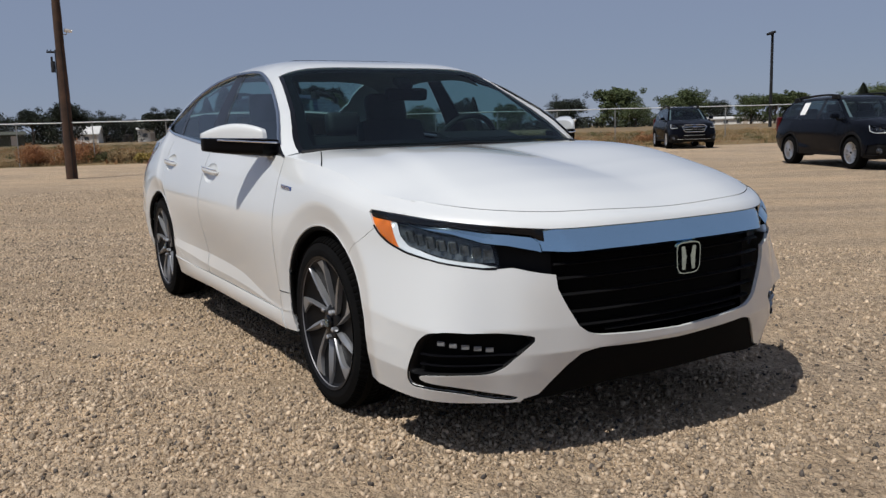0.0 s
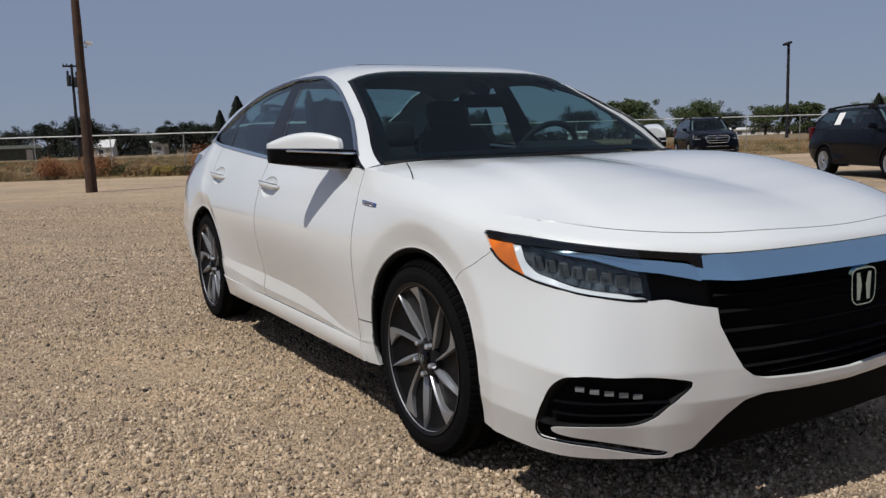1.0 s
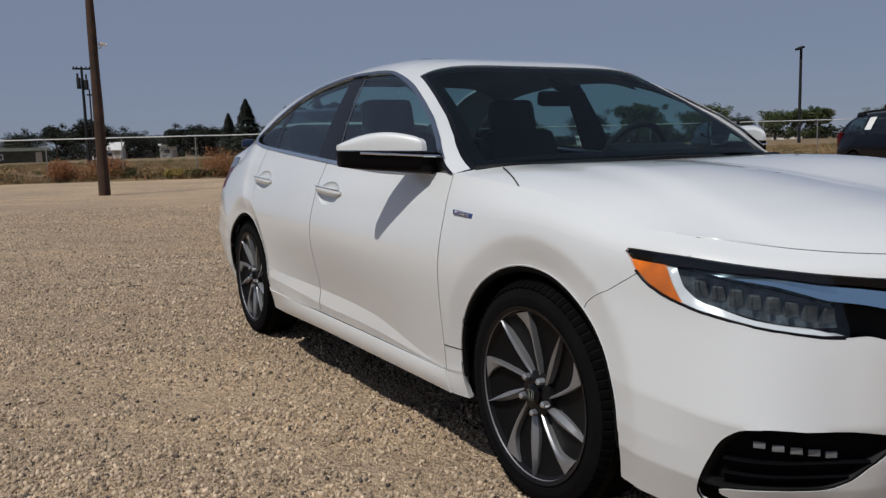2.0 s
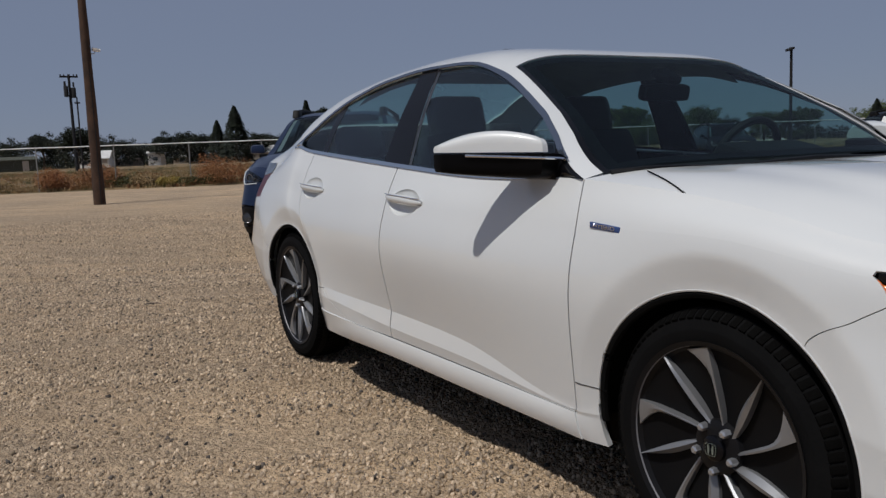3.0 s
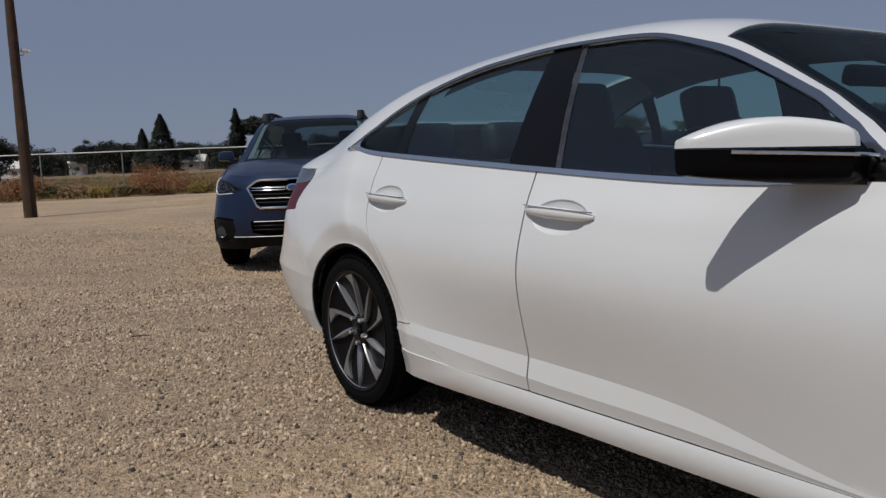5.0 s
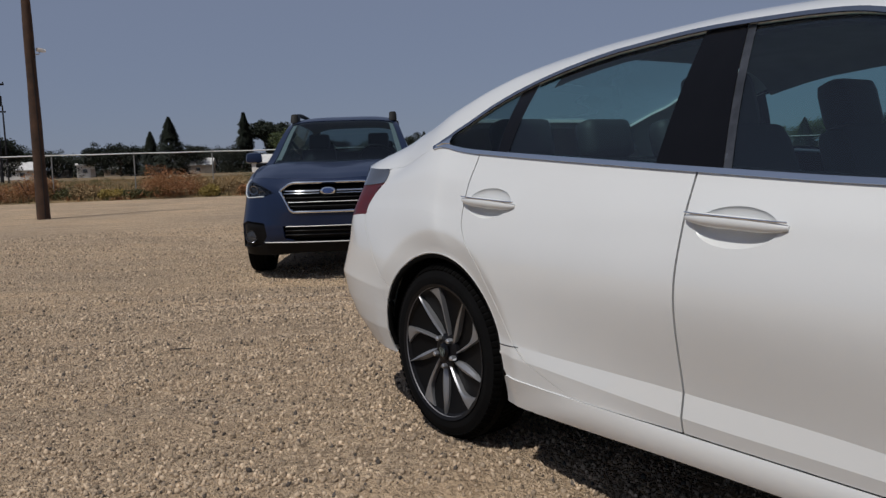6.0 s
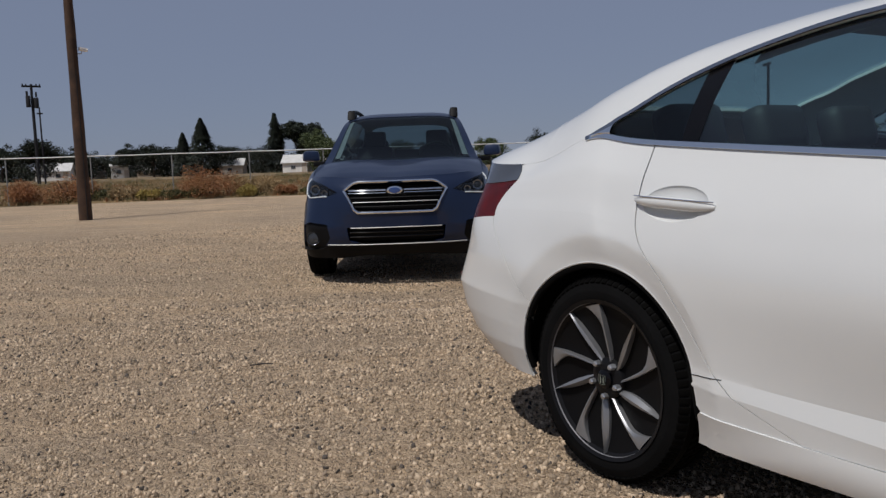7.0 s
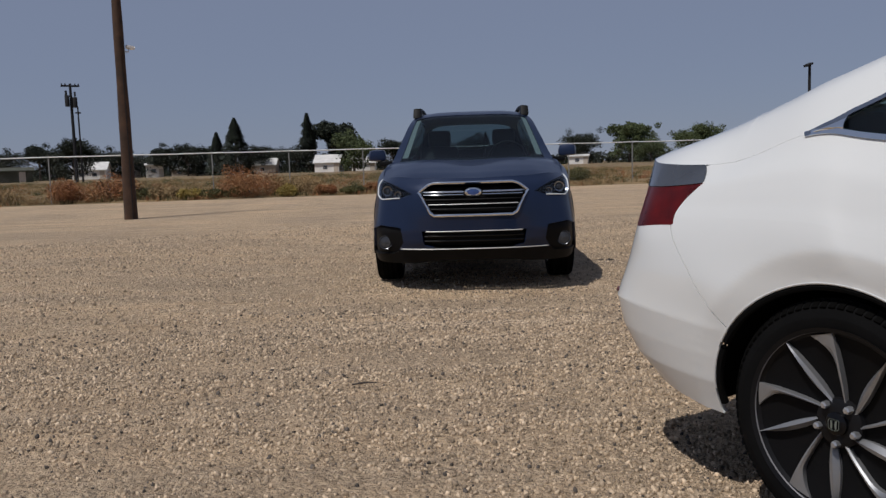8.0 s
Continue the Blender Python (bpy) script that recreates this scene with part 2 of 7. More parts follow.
# ---- materials ----
M = {
    "white": node_mat("pearl_white_paint", (0.635, 0.645, 0.635), 0.36, 0.0, 0.012, 3, 400, coat=1.0),
    "blue": node_mat("dark_blue_metallic_paint", (0.0105, 0.020, 0.051), 0.34, 0.3, 0.05, 3, 500, coat=0.4, spec=0.25),
    "navy": node_mat("black_blue_metallic_paint", (0.0030, 0.0036, 0.006), 0.25, 0.0, 0.05, 3, 500, coat=0.03, spec=0.06),
    "black": node_mat("gloss_black_plastic", (0.004, 0.004, 0.005), 0.18, 0.0, 0.1, 9, 90, coat=0.05, spec=0.2),
    "matt": node_mat("matt_black_plastic", (0.0055, 0.0055, 0.006), 0.55, 0.0, 0.2, 9, 300, bump=0.15, spec=0.12),
    "dark": node_mat("dark_cavity", (0.003, 0.003, 0.003), 0.9, 0.0, 0.2, 5, 60, spec=0.1),
    "chrome": node_mat("chrome", (0.78, 0.80, 0.82), 0.07, 1.0, 0.02, 4, 200),
    # chrome with the blue sky's reflection put into its base colour
    "skychrome": node_mat("sky_tinted_chrome", (0.48, 0.66, 0.77), 0.10, 1.0, 0.03, 4, 200),
    "satin": node_mat("machined_alloy", (0.30, 0.305, 0.315), 0.42, 0.7, 0.06, 10, 500, bump=0.05),
    "rimdark": node_mat("dark_painted_alloy", (0.007, 0.007, 0.008), 0.42, 0.0, 0.1, 9, 200, coat=0.04, spec=0.15),
    "ledgrey": node_mat("grey_lamp_cells", (0.16, 0.165, 0.17), 0.4, 0.0, 0.1, 30, 200),
    "mirrorblack": node_mat("black_mirror_plastic", (0.003, 0.003, 0.0035), 0.3, 0.0, 0.1, 9, 90, spec=0.07),
    "ringgrey": node_mat("grey_rim_edge", (0.17, 0.17, 0.18), 0.5, 0.2, 0.08, 9, 200),
    "darkchrome": node_mat("dark_chrome", (0.40, 0.41, 0.43), 0.14, 1.0, 0.03, 4, 200),
    "panel": node_mat("dark_wheel_panel", (0.005, 0.005, 0.0055), 0.5, 0.0, 0.12, 9, 200, spec=0.1),
    "silver": node_mat("silver_painted_alloy", (0.52, 0.53, 0.55), 0.3, 0.8, 0.05, 9, 200),
    "rubber": node_mat("tyre_rubber", (0.0048, 0.0048, 0.0050), 0.85, 0.0, 0.22, 9, 160, bump=0.25, spec=0.07),
    # tyre rubber darkened to carry the shade inside the wheel arch
    "shadedtread": node_mat("shaded_tread_rubber", (0.0036, 0.0035, 0.0034), 0.95, 0.0, 0.3, 9, 160, spec=0.02),
    "glass": glass_mat("tinted_window_glass", (0.55, 0.72, 0.72), 1.85),
    "screen": glass_mat("windscreen_glass", (0.40, 0.53, 0.54), edge=0.22),
    "dimglass": glass_mat("dim_window_glass", (0.34, 0.42, 0.44)),
    "clear": glass_mat("clear_lamp_lens", (0.92, 0.94, 0.95), 1.45),
    "red": node_mat("red_lamp_lens", (0.07, 0.0025, 0.002), 0.30, 0.0, 0.35, 14, 200, coat=0.06, spec=0.2),
    "smoke": node_mat("smoked_lamp_lens", (0.055, 0.06, 0.07), 0.06, 0.2, 0.1, 20, 200, coat=1.0),
    "amber": node_mat("amber_reflector", (0.70, 0.16, 0.008), 0.25, 0.0, 0.18, 40, 180, coat=0.15),
    "lampgrey": node_mat("lamp_reflector", (0.07, 0.075, 0.085), 0.25, 0.5, 0.35, 18, 90),
    "lampcell": node_mat("grey_lamp_optics", (0.085, 0.10, 0.108), 0.3, 0.35, 0.5, 45, 160),
    "drl": node_mat("white_light_guide", (0.72, 0.74, 0.75), 0.2, 0.1, 0.05, 20, 200, coat=0.6),
    "fabric": node_mat("black_leather_seat", (0.022, 0.022, 0.023), 0.6, 0.0, 0.2, 10, 250, bump=0.2),
    "dash": node_mat("dark_dashboard", (0.008, 0.008, 0.009), 0.7, 0.0, 0.2, 10, 250, bump=0.2),
    "liner": node_mat("grey_headliner", (0.28, 0.28, 0.27), 0.9, 0.0, 0.1, 10, 250),
    "trimgrey": node_mat("pale_pillar_trim", (0.62, 0.62, 0.60), 0.8, 0.0, 0.06, 10, 250),
    "paper": node_mat("white_paper", (0.8, 0.8, 0.78), 0.7, 0.0, 0.03, 10, 100),
    "badge_blue": node_mat("blue_badge_enamel", (0.03, 0.07, 0.22), 0.2, 0.1, 0.05, 20, 200, coat=0.7),
    "wood": node_mat("weathered_pole_wood", (0.050, 0.026, 0.015), 0.92, 0.0, 0.45, 4, 45, bump=0.6, bdist=0.008),
    "oldwood": node_mat("grey_brown_pole_wood", (0.008, 0.008, 0.010), 0.9, 0.0, 0.3, 3, 60),
    "galv": node_mat("galvanised_steel", (0.50, 0.50, 0.49), 0.55, 0.45, 0.12, 6, 90),
    "galvdull": node_mat("weathered_steel_post", (0.22, 0.22, 0.21), 0.7, 0.2, 0.15, 6, 90),
    "railwhite": node_mat("pale_galvanised_rail", (0.70, 0.70, 0.68), 0.5, 0.1, 0.06, 6, 90),
    "whitewall": node_mat("white_siding", (0.72, 0.70, 0.66), 0.7, 0.0, 0.08, 1.5, 20),
    "tanwall": node_mat("tan_siding", (0.46, 0.40, 0.33), 0.8, 0.0, 0.1, 1.5, 20),
    "olivewall": node_mat("dull_olive_siding", (0.050, 0.052, 0.036), 0.9, 0.0, 0.15, 1.5, 20),
    "roofing": node_mat("pale_metal_roof", (0.55, 0.54, 0.52), 0.6, 0.0, 0.12, 1.5, 20),
    "darkroof": node_mat("brown_shingle_roof", (0.12, 0.10, 0.09), 0.9, 0.0, 0.2, 1.5, 20),
    "bark": node_mat("tree_bark", (0.085, 0.065, 0.05), 0.95, 0.0, 0.25, 4, 40, bump=0.4),
    "leaf": node_mat("dry_green_foliage", (0.038, 0.058, 0.020), 0.8, 0.0, 0.3, 0.7, 12, random_by="island", mix=0.7, col2=(0.085, 0.105, 0.035)),
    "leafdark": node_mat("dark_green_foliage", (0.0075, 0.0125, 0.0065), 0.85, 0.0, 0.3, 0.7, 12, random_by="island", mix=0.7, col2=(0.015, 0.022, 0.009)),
    "scrub": node_mat("rusty_dry_scrub", (0.27, 0.105, 0.042), 0.95, 0.0, 0.25, 0.8, 14, random_by="island", mix=0.4, col2=(0.25, 0.13, 0.055)),
    "straw": node_mat("straw_grass", (0.34, 0.235, 0.115), 0.95, 0.0, 0.25, 0.3, 9, random_by="island", mix=0.4, col2=(0.24, 0.165, 0.08)),
    "gold": node_mat("yellow_weed", (0.34, 0.25, 0.06), 0.95, 0.0, 0.25, 0.8, 14, random_by="island", mix=0.4, col2=(0.26, 0.20, 0.06)),
    "olive": node_mat("olive_shrub", (0.060, 0.062, 0.024), 0.95, 0.0, 0.25, 0.8, 14, random_by="island", mix=0.4, col2=(0.12, 0.11, 0.038)),
    "stone": node_mat("pale_gravel_stone", (0.51, 0.395, 0.277), 0.92, 0.0, 0.25, 30, 220, random_by="island", mix=1.1, bump=0.6, col2=(0.28, 0.210, 0.142)),
    # dark pebble colour that also imitates shaded pits between the stones
    "darkstone": node_mat("dark_pit_pebble", (0.075, 0.062, 0.052), 0.9, 0.0, 0.2, 30, 220, random_by="island", mix=1.0, bump=0.3),
    "twig": node_mat("dark_twig", (0.05, 0.04, 0.035), 0.9, 0.0, 0.2, 10, 90),
}


def ground_mat(name, cols, patch):
    """Crushed gravel over packed earth: stones by cells at two sizes, wheel-swept pale patches, real relief."""
    m = bpy.data.materials.new(name)
    m.use_nodes = True
    n, l = m.node_tree.nodes, m.node_tree.links
    b = n["Principled BSDF"]
    tc = n.new("ShaderNodeTexCoord")
    def tex(kind, scale, **kw):
        t = n.new(kind)
        t.inputs["Scale"].default_value = scale
        for k, v in kw.items():
            t.inputs[k].default_value = v
        l.new(tc.outputs["Object"], t.inputs["Vector"])
        return t
    v1, v2 = tex("ShaderNodeTexVoronoi", 62.0), tex("ShaderNodeTexVoronoi", 130.0)
    v3 = tex("ShaderNodeTexVoronoi", 38.0)
    big, mid = tex("ShaderNodeTexNoise", 0.35, Detail=6.0), tex("ShaderNodeTexNoise", 2.6, Detail=8.0)
    fine = tex("ShaderNodeTexNoise", 160.0, Detail=3.0)
    lump = tex("ShaderNodeTexNoise", 26.0, Detail=5.0, Roughness=0.65)
    def ramp(src, stops):
        r = n.new("ShaderNodeValToRGB")
        for i, (p, c) in enumerate(stops):
            e = r.color_ramp.elements[i] if i < 2 else r.color_ramp.elements.new(p)
            e.position, e.color = p, (*c, 1)
        l.new(src, r.inputs[0])
        return r.outputs["Color"]
    def mix(fac, a, c, mode="MIX"):
        x = n.new("ShaderNodeMix")
        x.data_type, x.blend_type = "RGBA", mode
        if isinstance(fac, float):
            x.inputs["Factor"].default_value = fac
        else:
            l.new(fac, x.inputs["Factor"])
        l.new(a, x.inputs["A"])
        l.new(c, x.inputs["B"])
        return x.outputs["Result"]
    sep = n.new("ShaderNodeSeparateColor")
    l.new(v1.outputs["Color"], sep.inputs[0])
    sep2 = n.new("ShaderNodeSeparateColor")
    l.new(v2.outputs["Color"], sep2.inputs[0])
    c1 = ramp(sep.outputs[0], [(0.0, cols[0]), (1.0, cols[2]), (0.3, cols[1]), (0.8, cols[3])])
    c2 = ramp(sep2.outputs[0], [(0.0, cols[1]), (1.0, cols[3]), (0.5, cols[2])])
    stones = mix(0.55, c1, c2)
    earth = ramp(mid.outputs["Fac"], [(0.3, patch[0]), (0.7, patch[1])])
    stretch = n.new("ShaderNodeMapping")
    stretch.vector_type = "TEXTURE"
    stretch.inputs["Scale"].default_value, stretch.inputs["Rotation"].default_value = (1.0, 5.5, 1.0), (0, 0, -0.535)
    l.new(tc.outputs["Object"], stretch.inputs["Vector"])
    rut = n.new("ShaderNodeTexNoise")
    rut.inputs["Scale"].default_value, rut.inputs["Detail"].default_value = 1.9, 5
    l.new(stretch.outputs["Vector"], rut.inputs["Vector"])
    blend = n.new("ShaderNodeMath")
    blend.operation = "MULTIPLY_ADD"
    blend.inputs[1].default_value = 0.75
    l.new(rut.outputs["Fac"], blend.inputs[0])
    half = n.new("ShaderNodeMath")
    half.operation = "MULTIPLY"
    half.inputs[1].default_value = 0.4
    l.new(mid.outputs["Fac"], half.inputs[0])
    l.new(half.outputs[0], blend.inputs[2])
    pf = n.new("ShaderNodeMapRange")
    pf.inputs["From Min"].default_value, pf.inputs["From Max"].default_value = 0.50, 0.68
    pf.inputs["To Max"].default_value = 0.85
    l.new(blend.outputs[0], pf.inputs["Value"])
    col = mix(pf.outputs["Result"], stones, earth)
    tone = ramp(big.outputs["Fac"], [(0.3, (0.86, 0.86, 0.87)), (0.7, (1.10, 1.07, 1.02))])
    col = mix(1.0, col, tone, "MULTIPLY")
    grain = tex("ShaderNodeTexNoise", 17.0, Detail=9.0, Roughness=0.75)
    col = mix(1.0, col, ramp(grain.outputs["Fac"], [(0.33, (0.60, 0.59, 0.58)), (0.62, (1.15, 1.14, 1.12))]), "MULTIPLY")
    col = mix(1.0, col, ramp(rut.outputs["Fac"], [(0.35, (0.88, 0.87, 0.86)), (0.62, (1.08, 1.07, 1.06))]), "MULTIPLY")
    l.new(col, b.inputs["Base Color"])
    b.inputs["Roughness"].default_value = 0.92
    b.inputs["Specular IOR Level"].default_value = 0.2
    h = n.new("ShaderNodeMath")
    h.operation = "MULTIPLY_ADD"
    h.inputs[1].default_value = -0.6
    l.new(v1.outputs["Distance"], h.inputs[0])
    h2 = n.new("ShaderNodeMath")
    h2.operation = "MULTIPLY_ADD"
    h2.inputs[1].default_value = -1.0
    l.new(v3.outputs["Distance"], h2.inputs[0])
    h3 = n.new("ShaderNodeMath")
    h3.operation = "MULTIPLY_ADD"
    h3.inputs[1].default_value = 2.2
    l.new(lump.outputs["Fac"], h3.inputs[0])
    l.new(fine.outputs["Fac"], h3.inputs[2])
    l.new(h3.outputs[0], h2.inputs[2])
    l.new(h2.outputs[0], h.inputs[2])
    bp = n.new("ShaderNodeBump")
    bp.inputs["Strength"].default_value, bp.inputs["Distance"].default_value = 1.0, 0.020
    l.new(h.outputs[0], bp.inputs["Height"])
    l.new(bp.outputs["Normal"], b.inputs["Normal"])
    return m


M["gravel"] = ground_mat("crushed_gravel", [(0.17, 0.126, 0.085), (0.445, 0.338, 0.232), (0.59, 0.456, 0.322), (0.69, 0.555, 0.412)], [(0.65, 0.494, 0.338), (0.50, 0.374, 0.252)])

# ---- ground ----
def lattice(x, y, seed):
    """Smooth noise of 0 to 1 over the plan."""
    i, j = np.floor(x), np.floor(y)
    f, g = smoothstep(0, 1, x - i), smoothstep(0, 1, y - j)
    def h(a, b):
        k = np.sin(a * 127.1 + b * 311.7 + seed * 74.7) * 43758.5453
        return k - np.floor(k)
    return (h(i, j) * (1 - f) + h(i + 1, j) * f) * (1 - g) + (h(i, j + 1) * (1 - f) + h(i + 1, j + 1) * f) * g


def tracks(x, y):
    """Across and along the wheel tracks that cross the lot."""
    return x * .86 - y * .51, x * .51 + y * .86


def low(x, y):
    """The lot's height: wheel-worn ridges and dips round the sedan, and a hollow under the blue wagon."""
    x, y = np.asarray(x, float), np.asarray(y, float)
    hollow = -.08 * (1 - smoothstep(2.6, 4.6, np.hypot(x + 8.0, y - 2.4)))
    q, r = tracks(x, y)
    rough = .036 * lattice(q * 4.4, r * .45, 1) + .010 * lattice(x * 3.3, y * 3.3, 2) + .009 * lattice(x * 9.1, y * 9.1, 3) - .055
    near = smoothstep(-6.6, -5.6, x) * (1 - smoothstep(3.6, 4.5, x)) * smoothstep(-3.6, -2.8, y) * (1 - smoothstep(2.6, 3.4, y))
    for wx in (1.338, -1.357):
        for wy in (-.757, .757):
            near = near * smoothstep(.16, .45, np.hypot((x - wx) * .9, y - wy))
    return hollow + rough * near


bm = bmesh.new()
steps_x = [-1400, -500, -200, -90, -60, -45, -36, -30, -25, -20, -16, -14] + [-13 + .5 * k for k in range(13)] + [-6.6 + .07 * k for k in range(160)] + [5, 7, 9, 12, 20, 40, 100, 400, 1400]
steps_y = [-1400, -500, -200, -90, -45, -25, -12, -7, -5] + [-3.6 + .07 * k for k in range(101)] + [3.5 + .5 * k for k in range(10)] + [9, 12, 16, 20, 26, 34, 45, 70, 120, 300, 1400]
gx, gy = np.meshgrid(steps_x, steps_y, indexing="ij")
gz = low(gx, gy)
vs = [[bm.verts.new((x, y, gz[i, j] + (0 if max(abs(x), abs(y)) < 14 else 0.02 * noise.noise((x * .13, y * .13, 0))))) for j, y in enumerate(steps_y)] for i, x in enumerate(steps_x)]
for a, b in zip(vs, vs[1:]):
    for i in range(len(steps_y) - 1):
        bm.faces.new((a[i], b[i], b[i + 1], a[i + 1]))
ground = tagged(part("ground", bm, M["gravel"], None, smooth=60), "tan crushed gravel lot with swept bare patches", "gravel", kind="structure")

# ---- car bodies: a cage of feature lines, from the front's middle round the flank to the tail's middle ----
class Body:
    """The flank skin S(u, v) of a car: u runs along the stations, v up the feature lines (sharp below line 3)."""

    def __init__(self, cage, wheels, wheel_z, flare=(0.450, 0.019), sill=0.0, fold=0.0):
        self.K = np.array(cage, float)
        self.wheels, self.wz, self.flare, self.sill, self.fold = wheels, wheel_z, flare, sill, fold

    def S(self, u, v):
        u, v = np.atleast_1d(u).astype(float), np.atleast_1d(v).astype(float)
        rows = np.stack([crm(k, u, mirror=True) for k in self.K])
        n = len(rows)
        i = np.clip(v.astype(int), 0, n - 2)
        f = (v - i)[:, None]
        j = np.arange(len(u))
        b, c = rows[i, j], rows[i + 1, j]
        a = np.where((i <= 3)[:, None], 2 * b - c, rows[np.maximum(i - 1, 0), j])
        d = np.where((i + 2 < n)[:, None], rows[np.minimum(i + 2, n - 1), j], 2 * c - b)
        P = 0.5 * (2 * b + (c - a) * f + (2 * a - 5 * b + 4 * c - d) * f ** 2 + (3 * b - a - 3 * c + d) * f ** 3)
        P = np.where((i < 3)[:, None], b + (c - b) * f, P)
        swell = self.sill * smoothstep(6.7, 7.2, u) * (1 - smoothstep(9.75, 10.35, u)) * 4 * f[:, 0] * (1 - f[:, 0])
        P[:, 1] += np.where(i == 0, swell, 0.0)
        P[:, 1] += self.fold * smoothstep(9.6, 10.2, u) * (1 - smoothstep(12.0, 12.6, u)) * np.clip(1 - np.abs(v - 5.6) / 0.4, 0, 1)
        R, amp = self.flare
        for wx in self.wheels:
            r = np.hypot(P[:, 0] - wx, P[:, 2] - self.wz)
            e = np.clip((R - r) / 0.075, -0.2, 1.0)
            g = -amp * 0.5 * (e + np.sqrt(e * e + 0.0002) - 0.002)
            P[:, 1] += np.where(r < R + 0.02, g, 0.0) * (P[:, 1] > 0.7)
        return P

    def normal(self, u, v):
        e = 0.02
        a = self.S(u + e, v) - self.S(u - e, v)
        b = self.S(u, np.minimum(v + e, len(self.K) - 1)) - self.S(u, np.maximum(v - e, 0))
        n = np.cross(b, a)
        n /= np.linalg.norm(n, axis=1)[:, None] + 1e-9
        return n * np.where((n[:, 1] + 0.6 * n[:, 0] * np.sign(self.S(u, v)[:, 0])) < 0, -1, 1)[:, None]

    def find(self, pts, urange, axes=(0, 2)):
        """(u, v) of points given by two of their coordinates."""
        U, V = np.meshgrid(np.linspace(*urange, 260), np.linspace(0, len(self.K) - 1, 220), indexing="ij")
        P = self.S(U.ravel(), V.ravel())
        out = []
        for q in pts:
            k = np.argmin((P[:, axes[0]] - q[0]) ** 2 + (P[:, axes[1]] - q[1]) ** 2)
            u0, v0 = U.ravel()[k], V.ravel()[k]
            du, dv = (urange[1] - urange[0]) / 259, (len(self.K) - 1) / 219
            for _ in range(3):
                a, b = np.meshgrid(np.clip(u0 + du * np.linspace(-1, 1, 9), 0, self.K.shape[1] - 1), np.clip(v0 + dv * np.linspace(-1, 1, 9), 0, len(self.K) - 1))
                Q = self.S(a.ravel(), b.ravel())
                k = np.argmin((Q[:, axes[0]] - q[0]) ** 2 + (Q[:, axes[1]] - q[1]) ** 2)
                u0, v0 = a.ravel()[k], b.ravel()[k]
                du, dv = du / 4, dv / 4
            out.append((u0, v0))
        return out

    def arch(self, wx, R, urange):
        """The outline of a wheel arch in (u, v), open at the bottom."""
        zb = self.K[0][:, 2].min() + 0.035
        a0 = math.asin((zb - self.wz) / R)
        pts = [(wx - .006 + 1.045 * R * math.cos(t), self.wz + R * math.sin(t)) for t in np.linspace(a0, math.pi - a0, 60)]
        uv = self.find(pts, urange)
        return uv + [(uv[-1][0], -0.4), (uv[0][0], -0.4)]

    def grid(self, nu, nv):
        self.us = np.concatenate([np.linspace(j, j + 1, n, endpoint=False) for j, n in enumerate(nu)] + [[len(nu)]])
        self.vs = np.concatenate([np.linspace(k, k + 1, n, endpoint=False) for k, n in enumerate(nv)] + [[len(nv)]])
        self.U, self.V = np.meshgrid(self.us, self.vs, indexing="ij")
        self.gone = np.zeros((len(self.us) - 1, len(self.vs) - 1), int)

    def cut(self, poly, mark=1):
        """Takes out the faces within an outline and draws the grid's edge onto it."""
        cu = (self.U[:-1, :-1] + self.U[1:, 1:]) / 2
        cv = (self.V[:-1, :-1] + self.V[1:, 1:]) / 2
        inside = in_poly(cu, cv, poly) & (self.gone == 0)
        pad = np.pad(inside, 1, mode="edge")
        a = [pad[:-1, :-1], pad[1:, :-1], pad[:-1, 1:], pad[1:, 1:]]
        s = sum(x.astype(int) for x in a)
        rim = (s > 0) & (s < 4)
        q = nearest_on(self.U[rim], self.V[rim], list(poly), 0.3, 0.12)
        nu_, nv_ = np.clip(q[0], 0, self.us[-1]), np.clip(q[1], 0, self.vs[-1])
        keep0, keep1 = self.U[rim] <= 0, self.U[rim] >= self.us[-1]
        nu_ = np.where(keep0, 0, np.where(keep1, self.us[-1], nu_))
        self.U[rim], self.V[rim] = nu_, nv_
        self.gone[inside] = mark

    def sheet(self, u0, u1, v0, v1, sides=(1,), marks=(0,), inset=0.0, gap=0.0, flange=0.02, edges="lrbt"):
        """A bmesh of the faces between stations and lines, for one flank or both, with a turned-in edge."""
        i0, i1 = np.searchsorted(self.us, u0 - 1e-6), np.searchsorted(self.us, u1 - 1e-6)
        j0, j1 = np.searchsorted(self.vs, v0 - 1e-6), np.searchsorted(self.vs, v1 - 1e-6)
        U, V = self.U[i0:i1 + 1, j0:j1 + 1], self.V[i0:i1 + 1, j0:j1 + 1]
        P = self.S(U.ravel(), V.ravel()).reshape(*U.shape, 3)
        if inset:
            P = P - inset * self.normal(U.ravel(), V.ravel()).reshape(P.shape)
        if gap:
            def pull(a, b):
                d = b - a
                return a + gap * d / (np.linalg.norm(d, axis=-1, keepdims=True) + 1e-9)
            Q = P.copy()
            if "l" in edges: Q[0] = pull(P[0], P[1])
            if "r" in edges: Q[-1] = pull(P[-1], P[-2])
            if "b" in edges: Q[:, 0] = pull(Q[:, 0], Q[:, 1])
            if "t" in edges: Q[:, -1] = pull(Q[:, -1], Q[:, -2])
            P = Q
        bm = bmesh.new()
        m = np.isin(self.gone[i0:i1, j0:j1], marks)
        for s in sides:
            ids = {}
            def vert(i, j):
                if (i, j) not in ids:
                    x, y, z = P[i, j]
                    ids[i, j] = bm.verts.new((x, -y * s, z))
                return ids[i, j]
